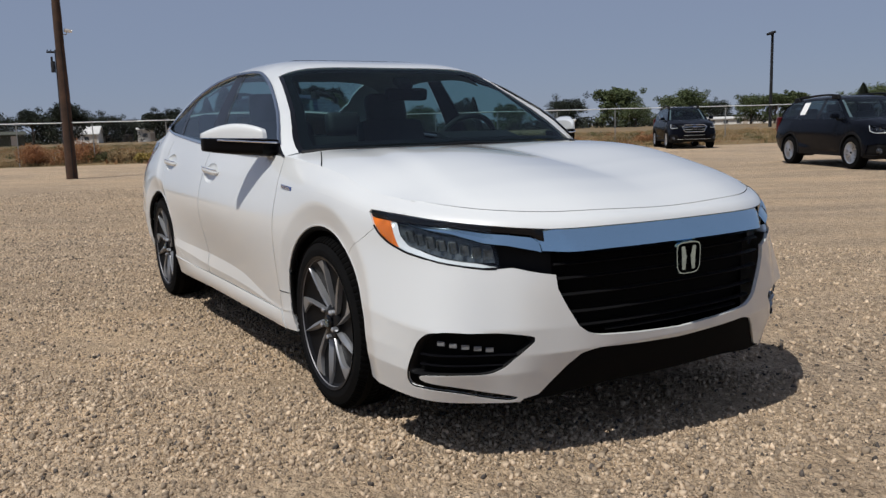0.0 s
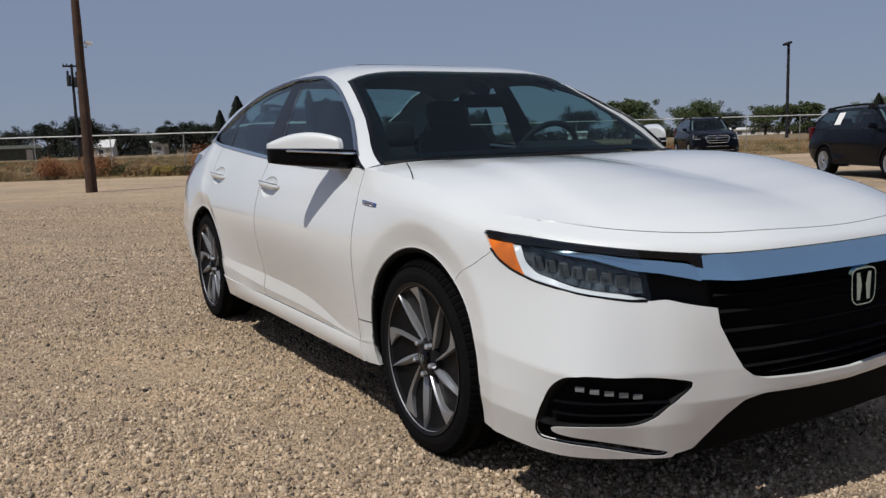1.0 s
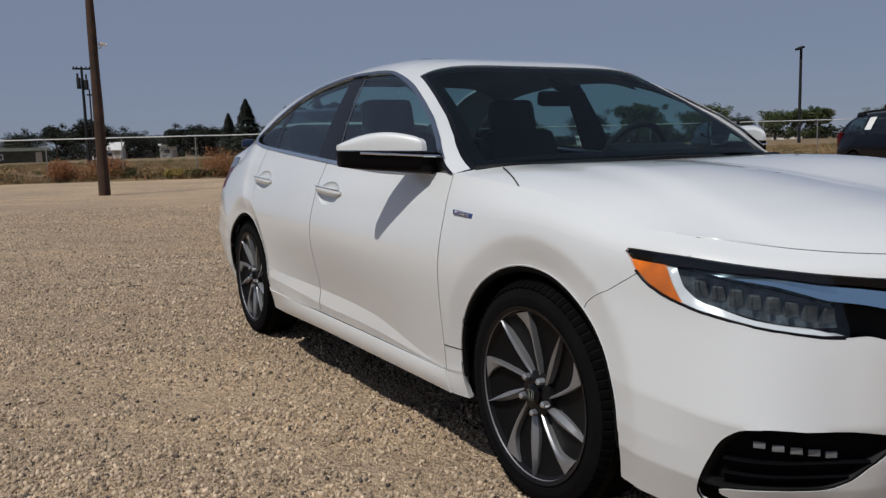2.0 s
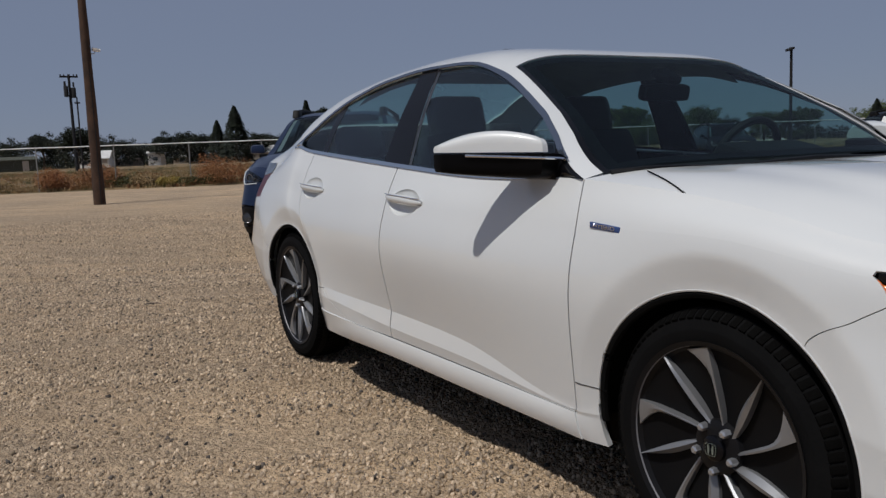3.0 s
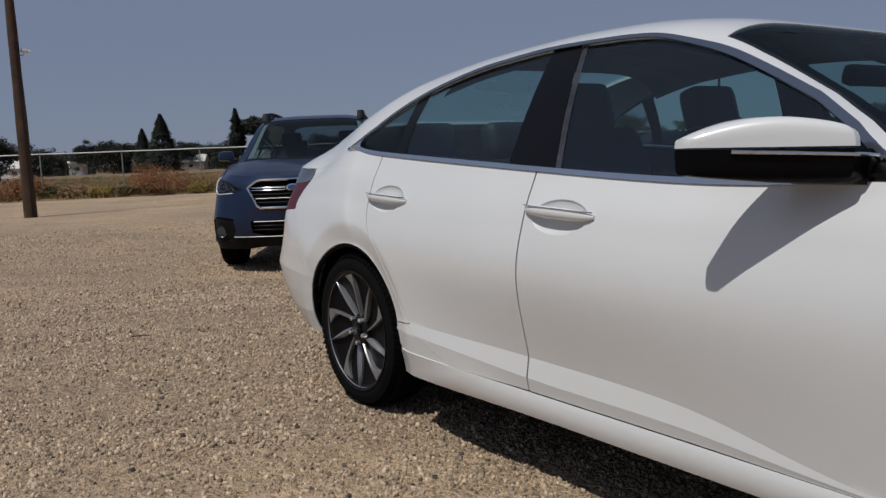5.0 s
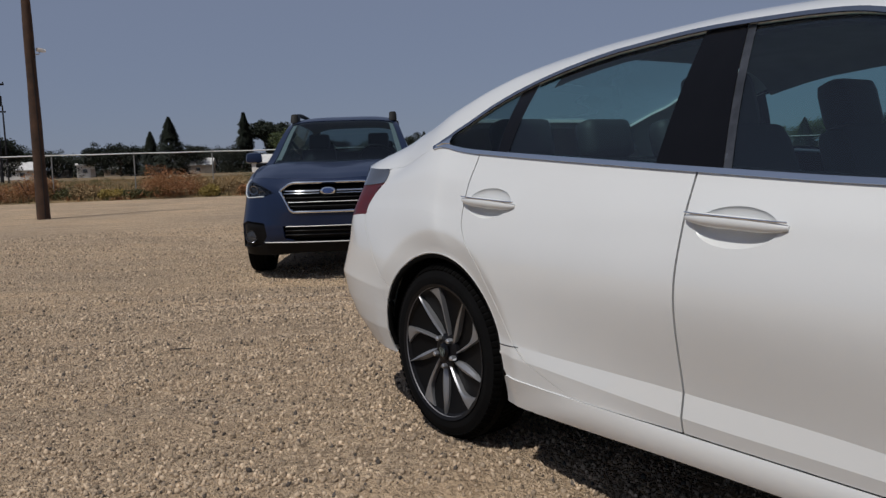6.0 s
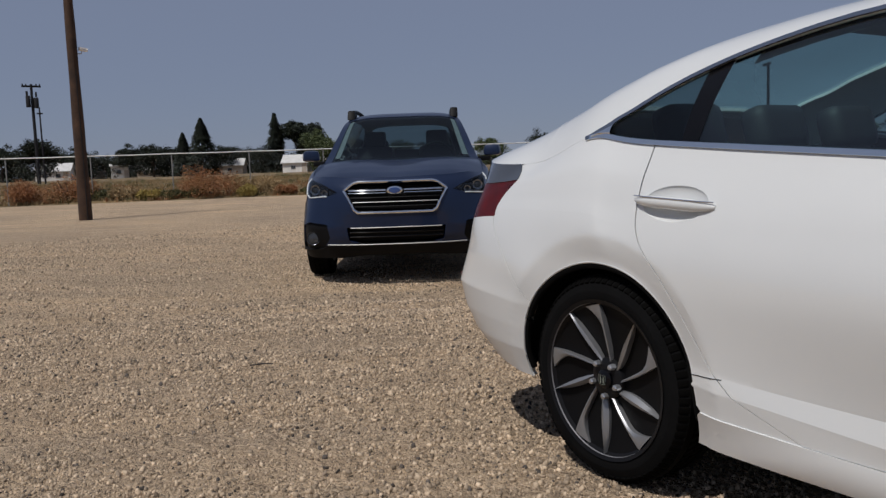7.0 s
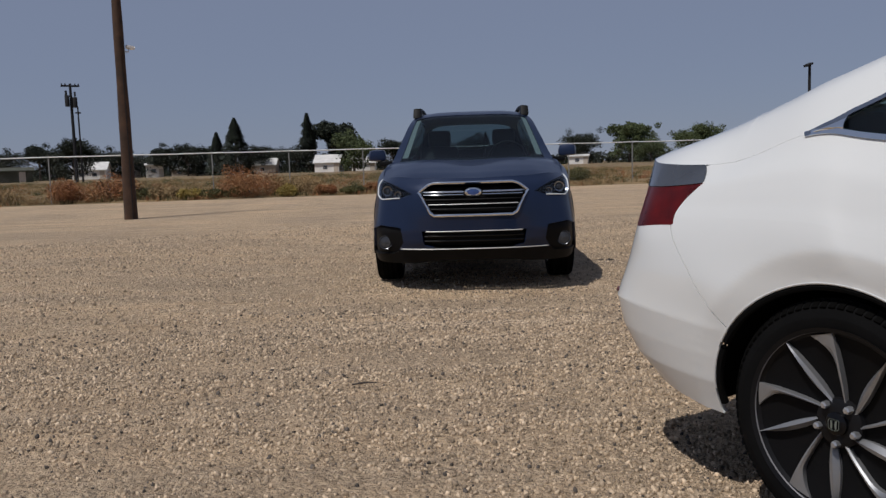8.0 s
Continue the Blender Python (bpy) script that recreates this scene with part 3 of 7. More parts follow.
            for i, j in zip(*np.nonzero(m)):
                q = [vert(i, j), vert(i + 1, j), vert(i + 1, j + 1), vert(i, j + 1)]
                bm.faces.new(q if s > 0 else q[::-1])
        bmesh.ops.remove_doubles(bm, verts=bm.verts, dist=0.0006)
        if flange:
            bm.normal_update()
            rim = [e for e in bm.edges if e.is_boundary and not (len(sides) > 1 and all(abs(v.co.y) < 1e-3 for v in e.verts))]
            nrm = {v: v.normal.copy() for e in rim for v in e.verts}
            mid = Vector((0, 0, 0.5))
            r = bmesh.ops.extrude_edge_only(bm, edges=rim)
            new_v = [g for g in r["geom"] if isinstance(g, bmesh.types.BMVert)]
            near = {tuple(round(c, 6) for c in v.co): n for v, n in nrm.items()}
            for v in new_v:
                n = near[tuple(round(c, 6) for c in v.co)]
                out = Vector((v.co.x * 0.25, v.co.y, 0.0))
                v.co += n * (-flange if n.dot(out) > 0 else flange)
        return bm


def coons(c0, c1, d0, d1):
    """A patch between four edges: c0, c1 over s (first axis), d0, d1 over t."""
    n, m = len(c0), len(d0)
    s, t = np.linspace(0, 1, n)[:, None, None], np.linspace(0, 1, m)[None, :, None]
    L = (1 - t) * c0[:, None] + t * c1[:, None] + (1 - s) * d0[None] + s * d1[None]
    return L - ((1 - s) * (1 - t) * c0[0] + s * (1 - t) * c0[-1] + (1 - s) * t * c1[0] + s * t * c1[-1])


def patch(P, mask=None, both=True, flange=0.0, lift=0.0, thick=0.0):
    """A bmesh of a grid of points (y > 0 stands for the right flank) and its mirror image."""
    bm = bmesh.new()
    n, m = P.shape[:2]
    for s in ((1, -1) if both else (1,)):
        vs = [[bm.verts.new((P[i, j, 0], -s * P[i, j, 1], P[i, j, 2] + lift)) for j in range(m)] for i in range(n)]
        for i in range(n - 1):
            for j in range(m - 1):
                if mask is None or mask[i, j]:
                    bm.faces.new((vs[i][j], vs[i + 1][j], vs[i + 1][j + 1], vs[i][j + 1]))
    bmesh.ops.delete(bm, geom=[v for v in bm.verts if not v.link_faces], context="VERTS")
    bmesh.ops.remove_doubles(bm, verts=bm.verts, dist=0.0008)
    bmesh.ops.recalc_face_normals(bm, faces=bm.faces)
    if sum(f.normal.z * f.calc_area() for f in bm.faces) < 0:
        bmesh.ops.reverse_faces(bm, faces=bm.faces)
    if flange:
        bm.normal_update()
        rim = [e for e in bm.edges if e.is_boundary]
        near = {tuple(round(c, 6) for c in v.co): v.normal.copy() for e in rim for v in e.verts}
        r = bmesh.ops.extrude_edge_only(bm, edges=rim)
        for g in r["geom"]:
            if isinstance(g, bmesh.types.BMVert):
                g.co -= near[tuple(round(c, 6) for c in g.co)] * flange
    return bm


def resample(P, n, mirror=False):
    """n points evenly spaced along a Catmull-Rom curve through P."""
    d = crm(P, np.linspace(0, len(P) - 1, 400))
    L = np.concatenate([[0], np.cumsum(np.linalg.norm(np.diff(d, axis=0), axis=1))])
    t = np.linspace(0, L[-1], n)
    return np.stack([np.interp(t, L, d[:, k]) for k in range(3)], 1)


def strip(bm, pts, width, out, depth=0.004, side=1):
    """A raised ribbon along points: width vectors and outward vectors point by point."""
    rows = []
    for p, w, o in zip(pts, width, out):
        p, w, o = Vector(p), Vector(w), Vector(o)
        rows.append([bm.verts.new(q) for q in (p - w / 2, p - w / 2 * 0.8 + o * depth, p + w / 2 * 0.8 + o * depth, p + w / 2)])
    for a, b in zip(rows, rows[1:]):
        for k in range(3):
            bm.faces.new((a[k], a[k + 1], b[k + 1], b[k]))


# the white sedan's cage: station by station (x, half width, z), line by line from the sill up
SILL_FOOT = [(2.22, 0, .20), (2.21, .28, .20), (2.18, .47, .185), (2.115, .62, .181), (1.965, .79, .184), (1.70, .86, .205), (1.35, .84, .20), (.88, .846, .212), (.30, .848, .215), (-.265, .850, .218), (-.80, .860, .218), (-1.35, .84, .22), (-1.60, .845, .235), (-2.03, .765, .285), (-2.23, .47, .29), (-2.26, 0, .30)]
SILL_TOP = [(2.26, 0, .29), (2.25, .28, .29), (2.21, .47, .29), (2.15, .62, .28), (2.00, .81, .28), (1.70, .885, .30), (1.35, .89, .30), (.86, .854, .285), (.30, .853, .29), (-.265, .856, .295), (-.66, .876, .306), (-1.35, .89, .33), (-1.60, .884, .345), (-2.125, .778, .365), (-2.29, .49, .38), (-2.31, 0, .40)]
LOWER_CREASE = [(2.285, 0, .345), (2.27, .28, .345), (2.225, .47, .34), (2.16, .62, .34), (2.01, .81, .34), (1.69, .89, .36), (1.35, .895, .36), (.866, .857, .293), (.30, .860, .326), (-.265, .864, .340), (-.855, .888, .382), (-1.35, .895, .40), (-1.62, .890, .42), (-2.185, .785, .45), (-2.30, .50, .455), (-2.33, 0, .46)]
DOOR_CREASE = [(2.29, 0, .42), (2.28, .28, .42), (2.23, .47, .42), (2.17, .62, .42), (2.03, .81, .42), (1.66, .888, .46), (1.35, .895, .46), (.868, .857, .302), (.30, .853, .380), (-.265, .854, .404), (-.915, .883, .430), (-1.35, .895, .50), (-1.672, .890, .515), (-2.212, .792, .548), (-2.31, .50, .56), (-2.345, 0, .56)]
MID_LINE = [(2.30, 0, .60), (2.285, .28, .60), (2.225, .47, .595), (2.135, .62, .60), (1.97, .79, .60), (1.60, .865, .64), (1.35, .875, .64), (.875, .884, .62), (.30, .894, .64), (-.265, .895, .65), (-1.085, .886, .65), (-1.38, .885, .66), (-1.83, .865, .67), (-2.18, .77, .68), (-2.30, .50, .68), (-2.345, 0, .68)]
SHOULDER = [(2.275, 0, .722), (2.26, .28, .722), (2.20, .47, .72), (2.09, .63, .73), (1.92, .775, .745), (1.69, .832, .76), (1.35, .855, .81), (.876, .852, .81), (.30, .858, .82), (-.265, .858, .83), (-1.21, .855, .81), (-1.45, .853, .84), (-1.95, .805, .835), (-2.15, .748, .825), (-2.30, .50, .84), (-2.34, 0, .84)]
BELT = [(2.232, 0, .760), (2.21, .28, .767), (2.147, .46, .769), (2.024, .62, .781), (1.84, .74, .805), (1.64, .785, .825), (1.35, .79, .885), (.852, .80, .933), (.30, .80, .94), (-.27, .79, .975), (-1.22, .755, 1.045), (-1.5, .737, 1.075), (-1.78, .726, 1.00), (-2.10, .690, 1.0), (-2.26, .50, 1.03), (-2.28, 0, 1.035)]
SEDAN = [SILL_FOOT, SILL_TOP, LOWER_CREASE, DOOR_CREASE, MID_LINE, SHOULDER, BELT]
# the top edge of its side windows (x, half width, z) and the roof's middle line (x, z)
SEDAN_TOP = [(.852, .80, .933), (.80, .794, .958), (.748, .783, .998), (.685, .758, 1.055), (.592, .724, 1.12), (.455, .687, 1.19), (.315, .653, 1.255), (.18, .625, 1.30), (.05, .608, 1.335), (-.1, .60, 1.349), (-.4, .60, 1.354), (-.7, .608, 1.335), (-.85, .62, 1.312), (-1.04, .642, 1.27), (-1.22, .672, 1.21), (-1.41, .714, 1.125), (-1.50, .735, 1.08), (-1.65, .739, 1.03), (-1.78, .726, 1.00)]
SEDAN_MID = [(1.0, .95), (.8, 1.055), (.6, 1.168), (.4, 1.278), (.24, 1.36), (.1, 1.392), (-.1, 1.415), (-.4, 1.422), (-.7, 1.413), (-.9, 1.402), (-1.13, 1.375), (-1.39, 1.325), (-1.6, 1.262), (-1.79, 1.198), (-1.83, 1.183)]


def shell(top, mid, xs, bow, rs, power=6.0, ridge=0.0):
    """Roof skin by sections: from the windows' top edge to the middle line; bow carries the sections' middles forward."""
    T = sorted(top)
    P = np.zeros((len(xs), len(rs), 3))
    for i, x in enumerate(xs):
        yt, zt = curve(T, x, 1)[0], curve(T, x, 2)[0]
        xm = x + bow(x)
        zm = curve(mid, xm, 1)[0]
        P[i, :, 0] = x + (xm - x) * (1 - rs ** 2)
        P[i, :, 1] = yt * rs
        P[i, :, 2] = zt + (zm - zt) * (1 - rs ** power)
        P[i, :, 2] += ridge * smoothstep(-1.0, -1.3, x) * (np.exp(-((rs - .84) / .09) ** 2) - .8 * (1 - smoothstep(.55, .80, rs)))
    return P


def wheel(parent, at, side, R, rim_r, width, style, steer=0.0):
    """Tyre, rim, spokes, nuts and cap of one wheel; the outer face looks along -y for side 1."""
    hub = new("wheel")
    hub.parent = parent
    hub.matrix_basis = pose(*at, 0, 0, steer + (0 if side > 0 else 180))
    w = width / 2
    bm = bmesh.new()
    prof = [(rim_r - 0.012, w - 0.03), (rim_r + 0.004, w - 0.004), (rim_r + 0.03, w + 0.002), (R - 0.045, w + 0.001), (R - 0.018, w - 0.010), (R - 0.005, w - 0.028)]
    tread = []
    for k in range(4):
        a = w - 0.030 - k * (2 * w - 0.06) / 4
        b = a - (2 * w - 0.06) / 4 + 0.008
        tread += [(R, a), (R, b), (R - 0.007, b - 0.002), (R - 0.007, b - 0.006)]
    prof = [(r, -h) for r, h in prof] + [(r, -h) for r, h in tread] + [(r, h) for r, h in prof[::-1]]
    lathe(bm, prof, 72)
    tyre = part("tyre", bm, M["rubber"], hub, smooth=28)
    bm = bmesh.new()
    for k in range(78):
        t = 2 * math.pi * k / 78
        for s, off in ((-1, 0), (1, 0.5)):
            tt = t + off * 2 * math.pi / 78
            q = box(bm, (0.009, 0.032, 0.018), (0, 0, 0), (0, 0, 0), 0.0015)
            bmesh.ops.transform(bm, matrix=Matrix.Rotation(-tt, 4, "Y") @ pose(R - 0.0135, s * (w - 0.0195), 0, 0, 0, s * 36), verts=q)
        q = box(bm, (0.016, 2 * w - 0.12, 0.010), (0, 0, 0), (0, 0, 0), 0.0)
        bmesh.ops.transform(bm, matrix=Matrix.Rotation(-t, 4, "Y") @ pose(R - 0.0072, 0, 0, 20, 0, 0), verts=q)
    part("tread_block", bm, M["shadedtread"], tyre)
    bm = bmesh.new()
    lathe(bm, [(rim_r - 0.006, -w + 0.004), (rim_r + 0.006, -w - 0.001), (rim_r + 0.004, -w + 0.006), (rim_r - 0.016, -w + 0.020), (rim_r - 0.03, -w + 0.07), (rim_r - 0.03, w - 0.02), (rim_r, w)], 72)
    rim = part("rim", bm, M["rimdark"] if style == "turbine" else M["silver"], hub)
    bm = bmesh.new()
    lathe(bm, [(0.02, w * 0.1), (rim_r * 0.72, w * 0.1), (rim_r * 0.72, w * 0.2), (0.02, w * 0.2)], 40)
    part("brake_disc", bm, M["rimdark"], hub)
    bm = bmesh.new()
    lathe(bm, [(0.001, -w + 0.022), (0.050, -w + 0.022), (0.064, -w + 0.028), (0.070, -w + 0.055), (0.08, 0), (0.001, 0)], 40)
    part("hub_centre", bm, M["rimdark"] if style == "turbine" else M["silver"], hub)
    face = -w + 0.010
    if style == "turbine":
        bm = bmesh.new()
        lathe(bm, [(rim_r - 0.007, face - 0.001), (rim_r - 0.005, face - 0.005), (rim_r - 0.0025, face - 0.005), (rim_r - 0.002, face)], 72)
        part("rim_ring", bm, M["ringgrey"], rim)
        bm = bmesh.new()
        lathe(bm, [(0.05, face + 0.030), (0.10, face + 0.030), (rim_r - 0.05, face + 0.019), (rim_r - 0.010, face + 0.008)], 60)
        part("rim_dish", bm, M["panel"], rim)
        for k in range(5):
            a0 = math.radians(94 + 72 * k)
            for kind in (0, 1):
                th0, th1 = (a0 - math.radians(24), a0) if kind == 0 else (a0 + math.radians(11), a0 + math.radians(33))
                r0, r1 = 0.050, rim_r - 0.009
                A = np.array([r0 * math.cos(th0), r0 * math.sin(th0)])
                C = np.array([r1 * math.cos(th1), r1 * math.sin(th1)])
                mid_ = (A + C) / 2 + np.array([-(C - A)[1], (C - A)[0]]) * (-0.05 if kind == 0 else 0.03)
                bm = bmesh.new()
                rows = []
                for q in range(13):
                    f = q / 12
                    c = (1 - f) ** 2 * A + 2 * f * (1 - f) * mid_ + f * f * C
                    d = 2 * (1 - f) * (mid_ - A) + 2 * f * (C - mid_)
                    d /= np.linalg.norm(d)
                    nrm = np.array([-d[1], d[0]])
                    if kind == 0:
                        lead = 0.003 + 0.002 * f
                        trail = 0.003 + 0.006 * f + 0.052 * max(0.0, f - 0.60) ** 1.9 / 0.175
                    else:
                        lead = 0.0015 + 0.009 * math.sin(math.pi * f ** 0.8) ** 1.1
                        trail = 0.0015 + 0.012 * math.sin(math.pi * f ** 0.8) ** 1.1
                    y = face + 0.003 + 0.016 * (1 - f) ** 2 - 0.004 * f
                    tilt = 0.010 if kind else 0.004
                    row = []
                    for e, dy in ((-lead, 0.0), ((trail - lead) * 0.4, -0.004 if kind else -0.001), (trail, tilt), (trail, 0.03), (-lead, 0.03)):
                        w2 = c + nrm * e
                        rr = np.linalg.norm(w2)
                        if rr > r1:
                            w2 = w2 * r1 / rr
                        row.append((w2[0], y + dy, w2[1]))
                    rows.append([bm.verts.new(p) for p in row])
                for a, b in zip(rows, rows[1:]):
                    for i in range(5):
                        bm.faces.new((a[i], a[(i + 1) % 5], b[(i + 1) % 5], b[i]))
                bm.faces.new(rows[0][::-1])
                bm.faces.new(rows[-1])
                part("spoke", bm, M["satin"], rim, "machined bright blade", smooth=20)
    else:
        for k in range(style):
            bm = bmesh.new()
            for e in (-1, 1):
                a = 2 * math.pi * k / style + e * 0.10
                a2 = 2 * math.pi * k / style + e * 0.17
                tube(bm, [(0.05 * math.cos(a), face + 0.02, 0.05 * math.sin(a)), (rim_r * 0.6 * math.cos(a), face + 0.008, rim_r * 0.6 * math.sin(a)), ((rim_r - 0.01) * math.cos(a2), face + 0.004, (rim_r - 0.01) * math.sin(a2))], [0.016, 0.012, 0.014], 6)
            part("spoke", bm, M["silver"], rim)
    for k in range(5):
        a = math.radians(90 + 36 + 72 * k)
        bm = bmesh.new()
        lathe(bm, [(0.001, -0.012), (0.006, -0.012), (0.0095, -0.008), (0.0105, 0.012)], 6)
        bmesh.ops.transform(bm, matrix=Matrix.Translation((0.054 * math.cos(a), -w + 0.016, 0.054 * math.sin(a))), verts=bm.verts)
        part("wheel_nut", bm, M["silver"], hub, smooth=20)
    bm = bmesh.new()
    lathe(bm, [(0.001, -w + 0.010), (0.024, -w + 0.010), (0.030, -w + 0.014), (0.031, -w + 0.024)], 24)
    cap = part("centre_cap", bm, M["black"], hub)
    if style == "turbine":
        emblem(cap, Matrix.Translation((0, -w + 0.008, 0)) @ Matrix.Rotation(math.radians(180 if side < 0 else 0), 4, "Z"), 0.030)
    return hub


def emblem(parent, m, size):
    """A plain chrome badge: a rounded frame, wider at the top, with two leaning bars."""
    bm = bmesh.new()
    s = size / 2
    ring = []
    for k in range(32):
        t = 2 * math.pi * k / 32
        x = math.copysign(abs(math.cos(t)) ** 0.45, math.cos(t)) * s * (1.04 + 0.10 * math.sin(t))
        z = math.copysign(abs(math.sin(t)) ** 0.45, math.sin(t)) * s
        ring.append(Vector((x, 0, z)))
    rows = [[bm.verts.new(m @ (p * f + Vector((0, d, 0)))) for p in ring] for f, d in ((1.0, 0.0), (0.985, -0.1 * size), (0.915, -0.1 * size), (0.90, 0.0))]
    for a, b in zip(rows, rows[1:]):
        for k in range(32):
            bm.faces.new((a[k], a[(k + 1) % 32], b[(k + 1) % 32], b[k]))
    for sx in (-1, 1):
        q = [(sx * 0.62 * s, 0.72 * s), (sx * 0.34 * s, 0.72 * s), (sx * 0.16 * s, 0.05 * s), (sx * 0.20 * s, -0.1 * s), (sx * 0.28 * s, -0.72 * s), (sx * 0.54 * s, -0.72 * s)]
        f = [bm.verts.new(m @ Vector((x, -0.1 * size, z))) for x, z in q]
        g = [bm.verts.new(m @ Vector((x * 1.02, 0, z))) for x, z in q]
        bm.faces.new(f)
        for k in range(6):
            bm.faces.new((f[k], f[(k + 1) % 6], g[(k + 1) % 6], g[k]))
    part("emblem", bm, M["skychrome"], parent, "chrome badge", smooth=25)

# ---- the white sedan ----
car = empty("sedan_car", Matrix.Identity(4), "pearl white four-door hybrid sedan parked on gravel", "car")
WF, WR, WZ = 1.338, -1.357, 0.322
B = Body(SEDAN, (WF, WR), WZ, sill=.007, fold=.010)
def rounded(poly, times=2):
    """Corner cutting of a closed outline."""
    for _ in range(times):
        poly = [q for a, b in zip(poly, poly[1:] + poly[:1]) for q in ((a[0] * .8 + b[0] * .2, a[1] * .8 + b[1] * .2), (a[0] * .2 + b[0] * .8, a[1] * .2 + b[1] * .8))]
    return poly
B.grid([12, 10, 18, 26, 26, 30, 36, 28, 28, 40, 30, 34, 26, 16, 14], [16, 12, 16, 18, 15, 14])
# the seam between bumper and fender leans forward from the arch to the lamp and on to the bonnet
lean = np.interp(B.V, [3.3, 3.75, 4.23, 4.56, 5.1, 6.0], [.135, .135, -.164, -.255, -.38, -.76])
B.U = B.U + lean * np.clip(1 - np.abs(B.U - 5) / 1.4, 0, 1)
GRILLE = [(-.4, 5), (1.2, 5), (2, 5.01), (2.4, 5.03), (3.06, 5.06), (3.78, 5.13), (4.42, 5.20), (4.8, 5.20), (4.95, 5.17), (4.98, 5.07), (4.8, 4.74), (4.6, 4.5), (4.42, 4.36), (4.19, 4.265), (4.02, 4.234), (3.7, 4.15), (3.39, 4.08), (3.19, 4.035), (2.955, 4.035), (2.75, 4.065), (2.47, 4.0), (2.0, 3.92), (1.97, 3.66), (1.83, 3.38), (1.61, 3.02), (1.40, 2.65), (1.25, 2.53), (.6, 2.36), (0, 2.27), (-.4, 2.27)]
FOG_MOUTH = [(2.32, 2.70), (2.78, 1.96), (2.96, 1.38), (3.2, 1.02), (3.6, 1.03), (4.08, .92), (4.24, .9), (4.2, 1.6), (4.125, 2.5), (4.0, 2.96), (3.75, 3.04), (3.0, 2.92)]
FOG = FOG_MOUTH[:6] + [(4.05, .70), (3.6, .60), (3.1, .36), (2.6, .18), (2.72, .06), (3.1, .14), (3.6, .38), (4.05, .43), (4.19, .42), (4.245, .62)] + FOG_MOUTH[6:]
CHIN = [(-.4, 1.66), (.6, 1.84), (1.237, 2.0), (1.52, 1.78), (1.78, .97), (2.2, .19), (2.5, .1), (2.75, -.3), (-.4, -.3)]
B.cut(GRILLE, 2)
B.cut(rounded(FOG), 3)
B.cut(CHIN, 5)
B.cut(B.arch(WF, 0.367, (4.7, 8)), 6)
B.cut(B.arch(WR, 0.367, (10, 13)), 6)
HANDLES = ((-.115, .838, .850), (-1.082, .873, .874))
def bowl_edge(x, z):
    return B.find([(x + .115 * math.cos(a), z + .050 * math.sin(a)) for a in np.linspace(0, 2 * math.pi, 28, endpoint=False)], (7.5, 11))
BOWLS = [bowl_edge(x, z) for x, z, _ in HANDLES]
for edge_ in BOWLS:
    B.cut(edge_, 21)
TAIL = B.find([(-1.862, .938)], (11.5, 13.2))
B.cut(TAIL + [(13.75, 5.54), (13.6, 4.80), (12.75, 4.80), (11.97, 4.84)], 7)
B.cut(TAIL + [(12.50, 6.2), (13.6, 6.2), (13.75, 5.54)], 17)

part("front_bumper", B.sheet(0, 5, 0, 5, (1, -1), gap=0.0018, edges="r", flange=.012), M["white"], car)
part("nose_panel", B.sheet(0, 5, 5, 6, (1, -1), gap=0.0034, edges="t", flange=.008), M["white"], car)
for s in (1, -1):
    part("front_fender", B.sheet(5, 7, 0, 5, (s,), gap=0.0018, edges="lr"), M["white"], car, smooth=24)
    part("fender_top", B.sheet(5, 7, 5, 6, (s,), gap=0.0018, edges="r", flange=.008), M["white"], car, smooth=24)
    door = part("front_door", B.sheet(7, 9, 1, 6, (s,), gap=0.0032, edges="lrb"), M["white"], car, smooth=12)
    rdoor = part("rear_door", B.sheet(9, 10, 1, 6, (s,), gap=0.0034, edges="lrb"), M["white"], car, smooth=12)
    part("sill", B.sheet(7, 12, 0, 1, (s,), inset=-.004, flange=.018), M["white"], car, smooth=12)
    part("rear_quarter", B.sheet(10, 12, 1, 5, (s,), gap=0.0018, edges="lr", flange=.012), M["white"], car, smooth=24)
    part("rear_quarter_top", B.sheet(10, 12, 5, 6, (s,), gap=0.0014, edges="l", flange=.010), M["white"], car, smooth=24)
    part("inner_flank", B.sheet(5, 12, 0, 6, (s,), inset=0.035, flange=0), M["dark"], car)
    if s > 0:
        doors = (door, rdoor)
    else:
        doors_left = (door, rdoor)
part("rear_bumper", B.sheet(12, 15, 0, 5, (1, -1), gap=0.0018, edges="l"), M["white"], car, smooth=20)
part("tail_panel", B.sheet(12, 15, 5, 6, (1, -1), flange=0), M["white"], car, smooth=20)

